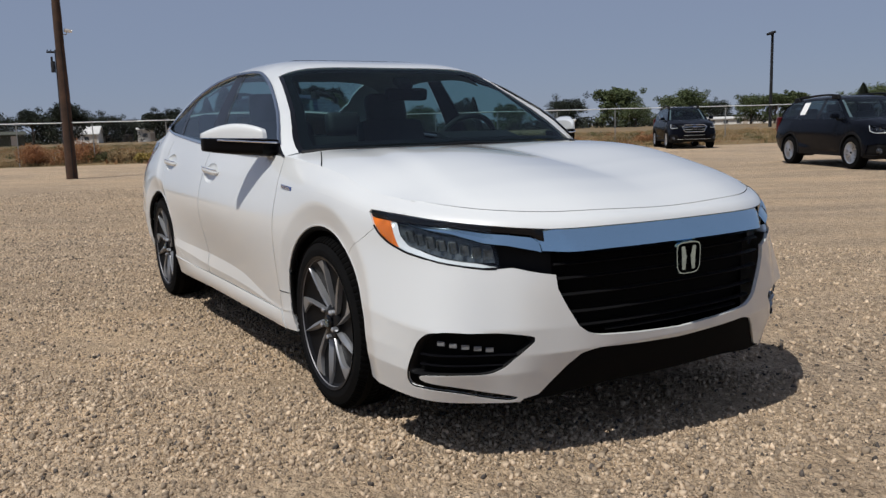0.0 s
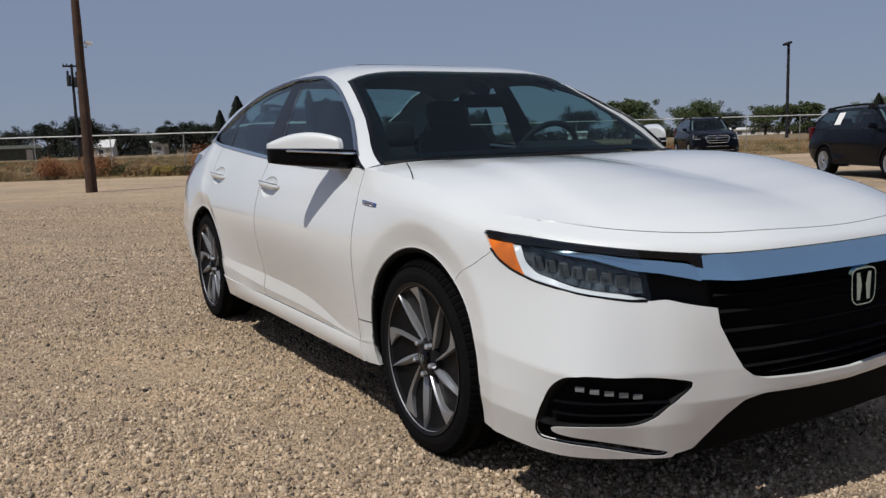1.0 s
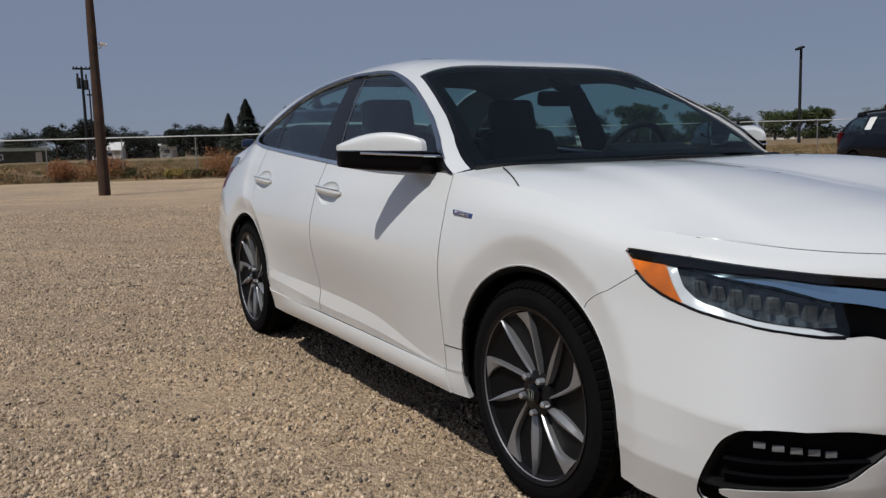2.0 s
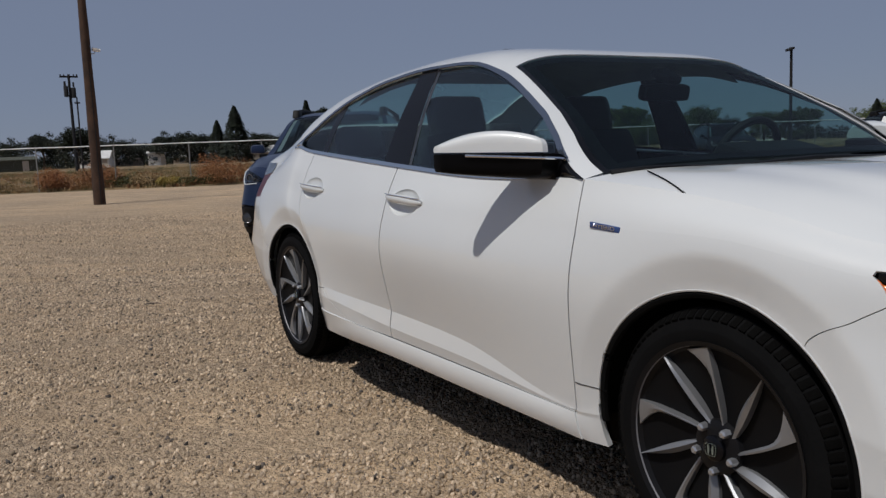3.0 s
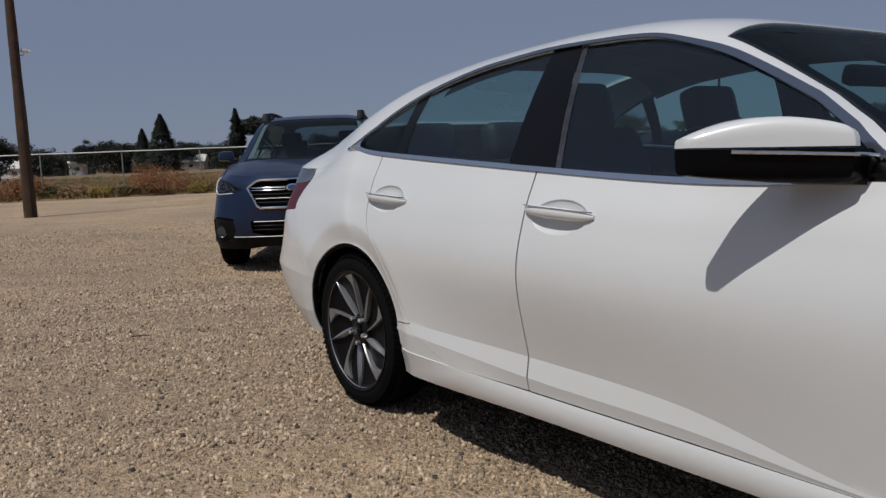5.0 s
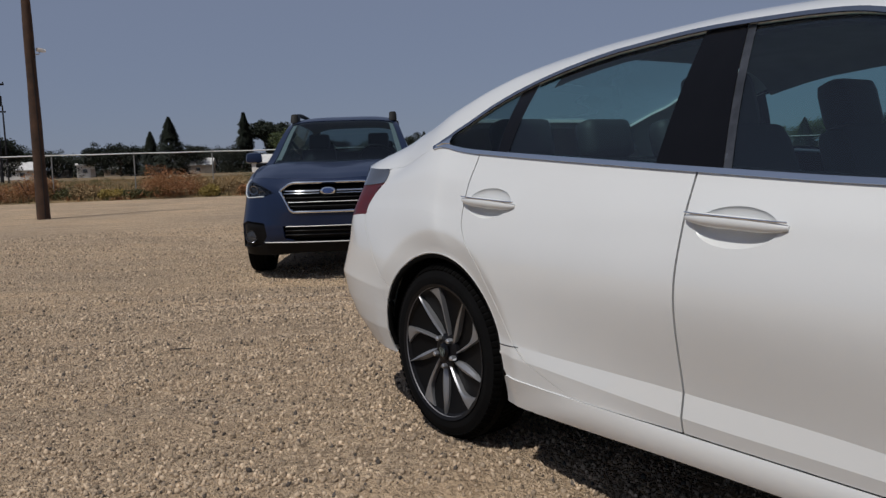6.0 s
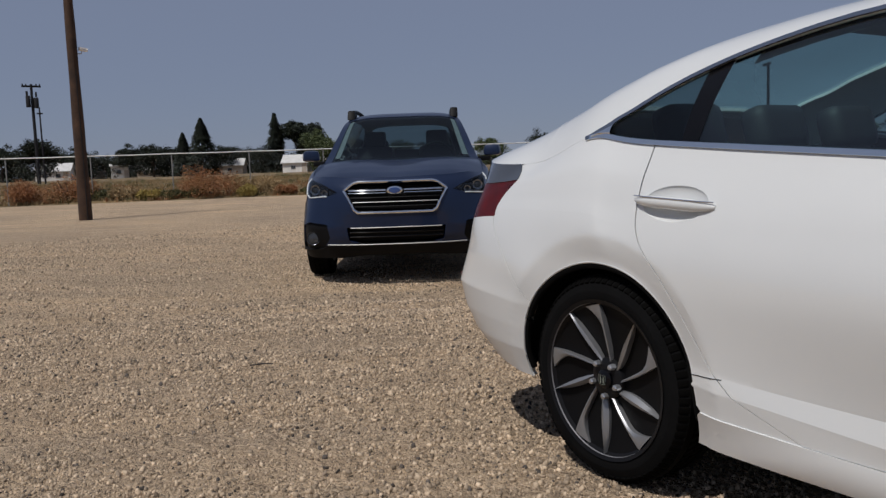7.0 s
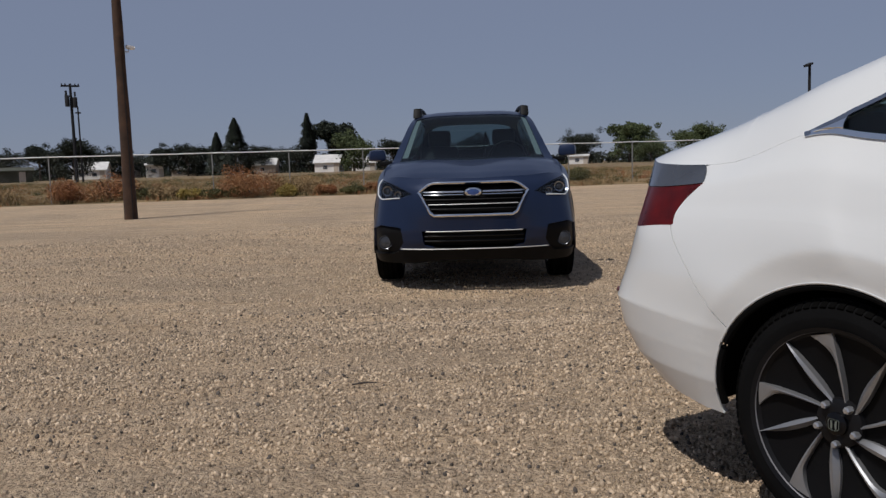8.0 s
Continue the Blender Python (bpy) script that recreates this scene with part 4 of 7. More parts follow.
# lamp and grille openings
gr = part("grille", B.sheet(0, 3, 0, 6, (1, -1), (2,), inset=0.075, flange=0), M["dark"], car)
for s in (1, -1):
    lamp = part("headlamp", B.sheet(2, 5, 3, 6, (s,), (2,), inset=0.05, flange=0), M["matt"], car)
    def along(vlo, vhi, u0, u1, out0, out1, name, material, label="", n=30, rows=4):
        us = np.linspace(u0, u1, n)
        P = []
        for u in us:
            lo, hi = vlo(u), vhi(u)
            vv = np.linspace(lo, hi, rows)
            uu = np.full(rows, u)
            f = np.linspace(0, 1, rows)[:, None]
            P.append(B.S(uu, vv) + B.normal(uu, vv) * (out0(u) + (out1(u) - out0(u)) * f))
        P = np.array(P)
        bm = bmesh.new()
        vs = [[bm.verts.new((p[0], -s * p[1], p[2])) for p in r] for r in P]
        bk = [[bm.verts.new((p[0] - 0.03, -s * p[1] * 0.99, p[2])) for p in (r[0], r[-1])] for r in P]
        for i in range(n - 1):
            for j in range(rows - 1):
                bm.faces.new((vs[i][j], vs[i + 1][j], vs[i + 1][j + 1], vs[i][j + 1]))
            bm.faces.new((vs[i][0], bk[i][0], bk[i + 1][0], vs[i + 1][0]))
            bm.faces.new((vs[i][-1], vs[i + 1][-1], bk[i + 1][1], bk[i][1]))
        return part(name, bm, M[material], lamp, label)
    lamp_low = lambda u: np.interp(u, [2.77, 2.955, 3.19, 3.39, 3.7, 4.02, 4.19, 4.42, 4.6, 4.8, 4.97], [4.07, 4.04, 4.04, 4.08, 4.15, 4.235, 4.265, 4.36, 4.5, 4.74, 5.05])
    cut_low = lambda u: np.interp(u, [2.19, 2.74, 3.1, 3.5, 4.22], [4.37, 4.49, 4.53, 4.72, 4.87])
    cut_high = lambda u: np.interp(u, [2.19, 2.32, 2.68, 3.05, 3.5, 4.22], [4.62, 4.79, 4.83, 4.84, 4.92, 4.925])
    brow = lambda u: np.interp(u, [2.05, 2.4, 3.06, 3.78, 4.42, 4.8, 4.95], [5.0, 5.02, 5.05, 5.12, 5.19, 5.19, 5.15])
    amber_top = lambda u: min(4.92, lamp_low(u) + .022 + max(0.0, u - 4.30) * 2.3)
    guide_top = lambda u: min(4.90, max(amber_top(u), lamp_low(u) + .02 + .07 * smoothstep(3.0, 3.25, u)) + .04 * smoothstep(3.7, 4.2, u) + .26 * smoothstep(4.15, 4.5, u))
    along(lambda u: min(4.89, amber_top(u)), guide_top, 3.0, 4.54, lambda u: -.005, lambda u: -.014, "light_guide", "drl", "white light strip along its lower edge", 50)
    along(lambda u: lamp_low(u) + .02, amber_top, 4.30, 4.93, lambda u: -.005, lambda u: -.007, "amber_reflector", "amber", "amber side reflector", 40)
    along(lambda u: np.where(u < 4.22, cut_high(min(u, 4.22)) + .03, 4.95), lambda u: brow(u) - .02, 2.12, 4.94, lambda u: -.010, lambda u: -.003, "lamp_brow", "black", "gloss black upper band")
    along(lambda u: lamp_low(u) + .12, lambda u: cut_low(u), 3.02, 4.43, lambda u: -.028, lambda u: -.03, "lamp_bezel", "lampcell")
    for k in range(8):
        u = 3.08 + k * 0.155
        v = (lamp_low(u) + .12 + cut_low(u)) / 2
        p = B.S(u, v)[0] - B.normal(np.array([u]), np.array([v]))[0] * .022
        bm = bmesh.new()
        box(bm, (.020, .036, .036 + .006 * (k % 2)), (p[0] - .004, -s * p[1], p[2]), (0, 22, -s * (34 + 5 * k)), .007, taper=(.7, .75))
        box(bm, (.010, .003, .036), (p[0] + .003, -s * (p[1] + .017), p[2]), (0, 22, -s * (34 + 5 * k)), .001)
        part("projector_lens", bm, M["lampcell"], lamp)
    bm = bmesh.new()
    rows_w = []
    for u in np.linspace(2.21, 4.21, 44):
        vv = float(cut_low(u)) + float(cut_high(u) - cut_low(u)) * np.array([0, .08, .5, .9, 1])
        uu = np.full(5, u)
        P = B.S(uu, vv) + B.normal(uu, vv) * np.array([-.012, .008, .000, -.007, -.014])[:, None]
        rows_w.append([bm.verts.new((q[0], -s * q[1], q[2])) for q in P])
    for r0, r1 in zip(rows_w, rows_w[1:]):
        for j in range(4):
            bm.faces.new((r0[j], r0[j + 1], r1[j + 1], r1[j]))
    part("chrome_wing", bm, M["skychrome"], car, "chrome strip running into the headlamp", smooth=25)
    part("fog_surround", B.sheet(2, 5, 0, 3, (s,), (3,), inset=0.03, flange=0), M["dark"], car)
    for k, v in enumerate((1.45, 1.98)):
        bm = bmesh.new()
        us = np.linspace(3.0 - .22 * k, 4.08, 14)
        vv = np.full(14, v)
        P = B.S(us, vv) - B.normal(us, vv) * 0.016
        tube(bm, [(p[0], -s * p[1], p[2]) for p in P], 0.007, 6, flat=(1.6, 0.6))
        part("fog_slat", bm, M["black"], car)
    for k in range(5):
        u = 3.20 + 0.158 * k
        v = 2.22 + .07 * k
        p = B.S(u, v)[0] - B.normal(np.array([u]), np.array([v]))[0] * 0.014
        bm = bmesh.new()
        box(bm, (0.005, 0.024, 0.014), (p[0], -s * p[1], p[2]), (0, 0, -s * (30 + 6 * k)), 0.0012)
        part("fog_light", bm, M["ledgrey"], car, "small led fog lamp")
    ring = rounded(FOG, 3)
    bm = bmesh.new()
    us, vv = np.array([q[0] for q in ring] + [ring[0][0]]), np.array([q[1] for q in ring] + [ring[0][1]])
    P = B.S(us, vv) - B.normal(us, vv) * .004
    tube(bm, [(q[0], -s * q[1], q[2]) for q in P], .0030, 6, cap=False)
    part("fog_frame", bm, M["dark"], car, "black rim of the fog lamp opening")
    ring = rounded(FOG_MOUTH, 2)
    us, vv = np.array([q[0] for q in ring]), np.array([q[1] for q in ring])
    bm = bmesh.new()
    rows = []
    for f, d_ in ((1.0, .003), (.96, .006), (.90, .020), (.88, .034)):
        a, b = 3.55 + (us - 3.55) * f, 2.0 + (vv - 2.0) * f
        rows.append([bm.verts.new((q[0], -s * q[1], q[2])) for q in B.S(a, b) - B.normal(a, b) * d_])
    for r0, r1 in zip(rows, rows[1:]):
        for k in range(len(r0)):
            bm.faces.new((r0[k], r0[(k + 1) % len(r0)], r1[(k + 1) % len(r0)], r1[k]))
    part("fog_bezel", bm, M["matt"], car, "satin black bezel of the fog lamp opening")
    ring = rounded([q for q in GRILLE if q[0] >= 2.9 and q[1] < 4.995], 1)[:-2]
    us, vv = np.array([q[0] for q in ring]), np.array([q[1] for q in ring])
    P = B.S(us, vv) - B.normal(us, vv) * .001
    bm = bmesh.new()
    tube(bm, [(q[0], -s * q[1], q[2]) for q in P], .0035, 6)
    part("lamp_seal", bm, M["black"], lamp)
    # lens over the lamp, from the reflector to the grille
    keep = B.gone.copy()
    cu = (B.U[:-1, :-1] + B.U[1:, 1:]) / 2
    B.gone[(keep == 2) & (cu > 2.95)] = 12
    part("lamp_lens", B.sheet(2, 5, 3, 6, (s,), (12,), flange=0), M["clear"], lamp, "clear lens")
    B.gone[:] = keep
part("chin_grille", B.sheet(0, 4, 0, 3, (1, -1), (5,), inset=0.007, flange=0), M["dark"], car)
for k in range(7):
    v = 2.62 + k * 0.30
    bm = bmesh.new()
    lim = np.interp(v, [2.44, 2.58, 2.72, 3.05, 3.37, 3.6, 3.93, 4.5], [.3, 1.0, 1.38, 1.66, 1.82, 1.94, 2.0, 2.0])
    us = np.linspace(-lim, lim, 28)
    P = B.S(np.abs(us), np.full(28, v)) - B.normal(np.abs(us), np.full(28, v)) * 0.03
    tube(bm, [(p[0], -math.copysign(p[1], a), p[2]) for p, a in zip(P, us)], 0.011, 6, flat=(1.3, 0.45))
    part("grille_slat", bm, M["matt"], gr)
# the broad chrome bar over the grille
bm = bmesh.new()
us = np.linspace(-1, 1, 81)
rows = []
for a in us:
    share = np.array([0, .10, .42, .75, 1])
    bottom = 4.31 + .05 * smoothstep(.75, 1.0, abs(a))
    v = bottom + (4.99 - bottom) * share
    u = abs(a) * np.interp(v, [4.3, 4.37, 4.79, 5.0], [2.17, 2.19, 2.31, 2.07])
    facet = np.clip(u - (1.58 + (v - 4.42) * .58), 0, 1) * .055
    P = B.S(u, v) + B.normal(u, v) * (np.array([0.000, 0.021, 0.013, 0.005, -0.003]) - facet)[:, None]
    rows.append([bm.verts.new((p[0], -math.copysign(p[1], a), p[2])) for p in P])
for r0, r1 in zip(rows, rows[1:]):
    for j in range(4):
        bm.faces.new((r0[j], r0[j + 1], r1[j + 1], r1[j]))
part("chrome_bar", bm, M["skychrome"], car, "broad chrome bar over the grille", smooth=25)
p = B.S(0, 3.98)[0]
emblem(gr, Matrix.Translation((p[0] + 0.004, 0, p[2])) @ Matrix.Rotation(math.radians(90), 4, "Z"), 0.105)

# bonnet
n = 34
front = B.S(np.linspace(0, 4, n), np.full(n, 6.0))
side = B.S(np.linspace(4, 7, 44), np.full(44, 6.0))
cowl = resample([(1.0, 0, .955), (1.0, .36, .945), (.96, .62, .95), (.905, .72, .945), (.852, .80, .933)], n)
cx = np.linspace(2.232, 1.0, 44)
cz = curve([(1.0, .955), (1.2, .945), (1.5, .918), (1.8, .875), (2.0, .84), (2.14, .802), (2.232, .760)], cx)
mid = np.stack([cx, np.zeros(44), cz], 1)
H = coons(mid, side, front, cowl)
f = np.linspace(0, 1, n)[None, :]
g = np.linspace(0, 1, 44)[:, None]
lift = 0.050 * np.sin(math.pi * np.clip(f, 0, 1) ** 1.0) * np.sin(math.pi * np.clip(g * 0.95, 0, 1)) ** 0.9
edge = 0.74 - 0.16 * g
H[:, :, 2] += lift - 0.013 * smoothstep(edge - 0.02, edge + 0.10, f) * np.sin(math.pi * np.clip(g, 0.0, 1)) ** 0.5
part("bonnet", patch(H, flange=0.006), M["white"], car)

for s in (1, -1):
    bm = bmesh.new()
    pts = []
    for x, y in resample([(.985, .694, 0), (1.06, .724, 0), (1.14, .757, 0), (1.208, .788, 0)], 14)[:, :2]:
        z = H.reshape(-1, 3)[np.argmin((H[..., 0] - x) ** 2 + (H[..., 1] - y) ** 2)][2]
        pts.append((x, -s * y, z))
    fz = np.polyfit(range(14), [p[2] for p in pts], 1)
    pts = [(p[0], p[1], fz[0] * k + fz[1] + .004 * math.sin(math.pi * k / 13) + .002) for k, p in enumerate(pts)]
    tube(bm, [tuple(p) for p in resample(pts, 14)], .0020, 6)
    part("shut_line", bm, M["dark"], car)

bm = bmesh.new()
cw = [(p[0] - .006, p[1], p[2] + .004) for p in cowl if p[1] < .755]
tube(bm, [(x, -y, z) for x, y, z in cw[::-1]] + [(x, y, z) for x, y, z in cw[1:]], .016, 8, flat=(1.0, .6))
part("cowl_panel", bm, M["matt"], car)

# roof, windscreen, rear window, boot lid
rs = np.array([0, .15, .3, .45, .6, .7, .78, .84, .87, .90, .93, .96, .98, 1.0])
xs = np.concatenate([np.linspace(.852, .26, 30), np.linspace(.23, -1.02, 40), np.linspace(-1.05, -1.72, 24), np.linspace(-1.745, -1.78, 3)])
top_line = [p for p in SEDAN_TOP if p[0] > -1.45] + [tuple(p) for p in B.S(np.linspace(11, 12, 7), np.full(7, 6.0))]
R_ = shell(top_line, SEDAN_MID, xs, lambda x: 0.10 * smoothstep(.24, .86, x) - 0.05 * smoothstep(-1.0, -1.78, x), rs, ridge=.010)
xc = (xs[:-1] + xs[1:])[:, None] / 2 + 0 * rs[None, 1:]
rc = (rs[:-1] + rs[1:])[None, :] / 2 + 0 * xs[1:, None]
ws = (xc > .245) & (rc < .90)
bl = (xc < -1.035) & (xc > -1.73) & (rc < .78)
seal = ((xc > .245) & (rc > .90) & (rc < .93))
part("roof", patch(R_, ~(ws | bl | seal), flange=0.015), M["white"], car)
screen = part("windscreen", patch(R_, ws, lift=-0.004), M["screen"], car, "dark tinted windscreen")
for s in (1, -1):
    part("windscreen_seal", patch(R_ * np.array([1, s, 1]), seal, both=False, lift=-0.004), M["black"], car)
part("rear_window", patch(R_, bl, lift=-0.004), M["glass"], car)
for s in (1, -1):
    part("windscreen_band", patch(R_ * np.array([1, s, 1]), (ws & (rc > .83)), both=False, lift=-0.009), M["matt"], screen, "black ceramic band")
part("windscreen_band", patch(R_, (ws & (xc < .30)), lift=-0.010), M["matt"], screen, "black ceramic band")
part("windscreen_band", patch(R_, (ws & (xc > .815)), lift=-0.010), M["matt"], screen, "black ceramic band")
moon = (xc < -.12) & (xc > -.62) & (rc < .60)
part("moonroof", patch(R_, moon, lift=0.003, flange=0.01), M["black"], car, "closed dark glass moonroof")
part("headliner", patch(R_ * np.array([1, .97, 1]), (xc < .20) & (xc > -1.0), lift=-0.035), M["liner"], car)
bt = 16
c0 = np.stack([np.linspace(-1.83, -2.28, bt), np.zeros(bt), curve([(-1.83, 1.183), (-1.95, 1.146), (-2.1, 1.103), (-2.22, 1.068), (-2.28, 1.04)], np.linspace(-1.83, -2.28, bt))], 1)
side = B.S(np.linspace(12, 13.2, bt), np.full(bt, 6.0))
rear = B.S(np.linspace(15, 13.2, len(rs)), np.full(len(rs), 6.0))
D = coons(c0, side, R_[-1], rear)
part("boot_lid", patch(D, flange=0.02), M["white"], car)

# side windows between belt and roof rail
belt = B.S(np.linspace(7, 11.2, 300), np.full(300, 6.0))
bx = belt[::-1, 0]
def dlo(x, w, inward=0.0):
    by, bz = np.interp(x, bx, belt[::-1, 1]), np.interp(x, bx, belt[::-1, 2])
    ty, tz = curve(SEDAN_TOP, x, 1), curve(SEDAN_TOP, x, 2)
    y = by + (ty - by) * w + 0.012 * np.sin(math.pi * np.clip(w, 0, 1)) - inward
    return np.stack([x + 0 * y, y, bz + (tz - bz) * w], -1)
def pane(name, xa, xb, w0, w1, material, parent, s, inward, slant=(0, 0), n=18, m=8, label=""):
    P = np.zeros((n, m, 3))
    for j, w in enumerate(np.linspace(w0, w1, m)):
        P[:, j] = dlo(np.linspace(xa + slant[0] * w, xb + slant[1] * w, n), np.full(n, w), inward)
    bm = bmesh.new()
    vs = [[bm.verts.new((p[0], -s * p[1], p[2])) for p in r] for r in P]
    for i in range(n - 1):
        for j in range(m - 1):
            bm.faces.new((vs[i][j], vs[i + 1][j], vs[i + 1][j + 1], vs[i][j + 1]))
    return part(name, bm, M[material], parent, label)
for s, (fd, rd) in ((1, doors), (-1, doors_left)):
    pane("window_pane", .75, -.20, .0, 1.0, "glass", fd, s, .010, (0, -.06), 26)
    pane("window_frame", -.20, -.42, .0, 1.0, "black", fd, s, .006, (-.06, .03), 8, label="gloss black centre pillar")
    pane("window_pane", -.42, -1.07, .0, 1.0, "glass", rd, s, .010, (.03, .04), 24)
    pane("window_frame", -1.07, -1.13, .0, 1.0, "black", rd, s, .008, (.04, .02), 4)
    pane("quarter_window", -1.13, -1.47, .0, 1.0, "dimglass", rd, s, .010, (.02, 0), 14)
    pane("window_channel", -.175, -.20, .0, 1.0, "lampgrey", fd, s, .008, (-.06, -.06), 3, label="grey window channel")
    for xa, xb, sl in ((.70, -.20, (0, -.06)), (-.42, -1.07, (.03, .04))):
        pane("window_seal", xa, xb, .925, 1.0, "black", fd if xa > 0 else rd, s, .013, sl, 20, 3)
        pane("window_seal", xa, xb, .0, .035, "black", fd if xa > 0 else rd, s, .013, sl, 20, 3)
    pane("mirror_triangle", .848, .70, .0, 1.0, "black", fd, s, .004, (-.0, -.0), 8)
    for w0, w1, xa, xb, nm in ((-.0, .0, .74, -1.53, "belt_moulding"), (1., 1., .765, -1.53, "roof_moulding")):
        bm = bmesh.new()
        xx = np.linspace(xa, xb, 90)
        P = dlo(xx, np.full(90, w0), -.003)
        T = np.gradient(P, axis=0)
        T /= np.linalg.norm(T, axis=1)[:, None]
        out = np.tile([0, 1.0, 0.25], (90, 1))
        wv = np.cross(T, out)
        wd = np.where(w0 > .5, 0.014 + 0.008 * smoothstep(.0, .35, xx), 0.018)
        wv = wv / np.linalg.norm(wv, axis=1)[:, None] * wd[:, None]
        mir = np.array([1, -s, 1])
        strip(bm, P * mir, wv * mir, out * mir, 0.005)
        part(nm, bm, M["chrome" if w0 < .5 else "darkchrome"], fd, "bright window trim")
    pane("quarter_trim", -1.415, -1.50, .0, 1.0, "chrome", rd, s, -.003, (0, 0), 6, label="chrome corner trim")
    # door handles: a bar over a shaded bowl
    for d, (xh, _, zh), edge_ in zip((fd, rd), HANDLES, BOWLS):
        p = B.S(*B.find([(xh, zh)], (6.5, 11.5))[0])[0]
        bm = bmesh.new()
        xx = np.linspace(-.140, .140, 21)
        tube(bm, [(xh + a, -s * (p[1] + .013 - .008 * abs(a / .140) ** 5), p[2] - .055 * a) for a in xx], [.006 + .010 * (1 - abs(a / .140) ** 4) for a in xx], 12, flat=(.9, 1.1))
        part("handle", bm, M["white"], d)
        bm = bmesh.new()
        tube(bm, [(xh + a, -s * (p[1] + .024 - .012 * abs(a / .140) ** 5), p[2] + .0135 - .055 * a) for a in xx], .0024, 6)
        part("handle_trim", bm, M["chrome"], d, "thin chrome strip")
        # the hollow behind it
        rim_ = B.S([q[0] for q in edge_], [q[1] for q in edge_])
        mid_ = rim_.mean(0)
        nrm_ = B.normal(np.array([q[0] for q in edge_]), np.array([q[1] for q in edge_])).mean(0)
        bm = bmesh.new()
        rows = []
        for f in (1.012, .985, .95, .88, .76, .6, .4, .2, .02):
            dip = 0.0 if f > 1 else .014 * (1 - f ** 3.5) ** .7
            rows.append([bm.verts.new((q[0], -s * q[1], q[2])) for q in mid_ + (rim_ - mid_) * f - nrm_ * (dip - (.0 if f < 1 else -.0006))])
        for a, b in zip(rows, rows[1:]):
            for k in range(len(a)):
                bm.faces.new((a[k], a[(k + 1) % len(a)], b[(k + 1) % len(a)], b[k]))
        bm.faces.new(rows[-1])
        part("handle_bowl", bm, M["white"], d, smooth=50)
    # wing mirror
    mm = new("wing_mirror")
    mm.parent = fd
    bm = bmesh.new()
    bm2 = bmesh.new()
    def housing(b_, y0, white):
        rows = []
        for y in np.linspace(y0, 1.04, 24):
            f = (y - .79) / .25
            e = max(0.0, f - .2) / .8
            x1 = .535 - .5 * (y - .86)
            x0 = max(.738 - 1.36 * max(0.0, y - .855), x1 + .03)
            zm = 1.008 + .012 * f
            xm_, half_ = (x0 + x1) / 2, (x0 - x1) / 2
            arc_ = np.linspace(math.pi, 0, 15)
            px_ = xm_ + half_ * np.sign(np.cos(arc_)) * np.abs(np.cos(arc_)) ** .55
            if white:
                top_ = .012 + .052 * math.sin(math.pi * min(1.0, .22 + .73 * e))
                r = list(zip(px_, zm + top_ * np.sin(arc_) ** .6))
            else:
                foot_ = .074 - .010 * f - .010 * e ** 3
                r = list(zip(px_, zm - .004 - foot_ * np.sin(arc_) ** .35))
            rows.append([b_.verts.new((x, -s * y, z)) for x, z in r])
        for a, b in zip(rows, rows[1:]):
            for i in range(15):
                b_.faces.new((a[i], a[(i + 1) % 15], b[(i + 1) % 15], b[i]))
        b_.faces.new(rows[0][::-1])
        b_.faces.new(rows[-1])
    housing(bm, .835, True)
    housing(bm2, .79, False)
    part("mirror_cap", bm, M["white"], mm, "white painted cap", smooth=40)
    part("mirror_base", bm2, M["mirrorblack"], mm, "black lower housing", smooth=40)
    bm = bmesh.new()
    tube(bm, [(.756, -s * .795, .990), (.744, -s * .85, .994), (.657, -s * .92, 1.001), (.554, -s * .995, 1.008)], .0046, 8)
    part("mirror_trim", bm, M["chrome"], mm)
    # wheels, wells and splash liners
    for wx in (WF, WR):
        wheel(car, (wx, -s * .757, WZ), s, .325, .246, .205, "turbine")
        bm = bmesh.new()
        lathe(bm, [(.400, .30), (.388, -.034)], 40, arc=(math.radians(-4), math.radians(184)))
        lathe(bm, [(.400, .30), (.02, .30)], 40, arc=(math.radians(-4), math.radians(184)))
        for v in bm.verts:
            v.co = Vector((wx + v.co.x, -s * (.79 - v.co.y), WZ + v.co.z))
        part("wheel_well", bm, M["dark"], car)
        aw = [q for q in B.arch(wx, .367, (4.7, 8) if wx > 0 else (10, 13)) if q[1] >= 0]
        P = B.S([q[0] for q in aw], [q[1] for q in aw])
        bm = bmesh.new()
        tube(bm, [(p[0], -s * (p[1] - .003), p[2]) for p in P if p[2] > .33], .004, 8)
        part("arch_lip", bm, M["white"], car)
        bm = bmesh.new()
        tube(bm, [(wx + (p[0] - wx) * .975, -s * (p[1] - .014), WZ + (p[2] - WZ) * .975) for p in P if p[2] > .28], .012, 8)
        part("arch_liner", bm, M["dark"], car)
    for uv in (B.find([(-.995, .415), (-.94, .419), (-.888, .423)], (9.5, 11)), B.find([(.874, .377), (.93, .375), (.985, .373)], (6, 7.4))):
        bm = bmesh.new()
        uv = resample([(a, b, 0) for a, b in uv], 12)
        P = B.S(uv[:, 0], uv[:, 1])
        tube(bm, [(q[0], -s * (q[1] + .0008), q[2]) for q in P], .0011, 6)
        part("shut_line", bm, M["dark"], car)
    # tail lamp
    tl = part("tail_lamp", B.sheet(11, 15, 3, 6, (s,), (7,), flange=0.03), M["red"], car, "dark red tail lamp lens")
    part("lamp_cover", B.sheet(11, 15, 3, 6, (s,), (17,), inset=-.003, flange=0.03), M["smoke"], tl, "smoked grey upper cover")
    bm = bmesh.new()
    us = np.linspace(13.08, 13.75, 10)
    vv = np.linspace(3.12, 2.9, 10)
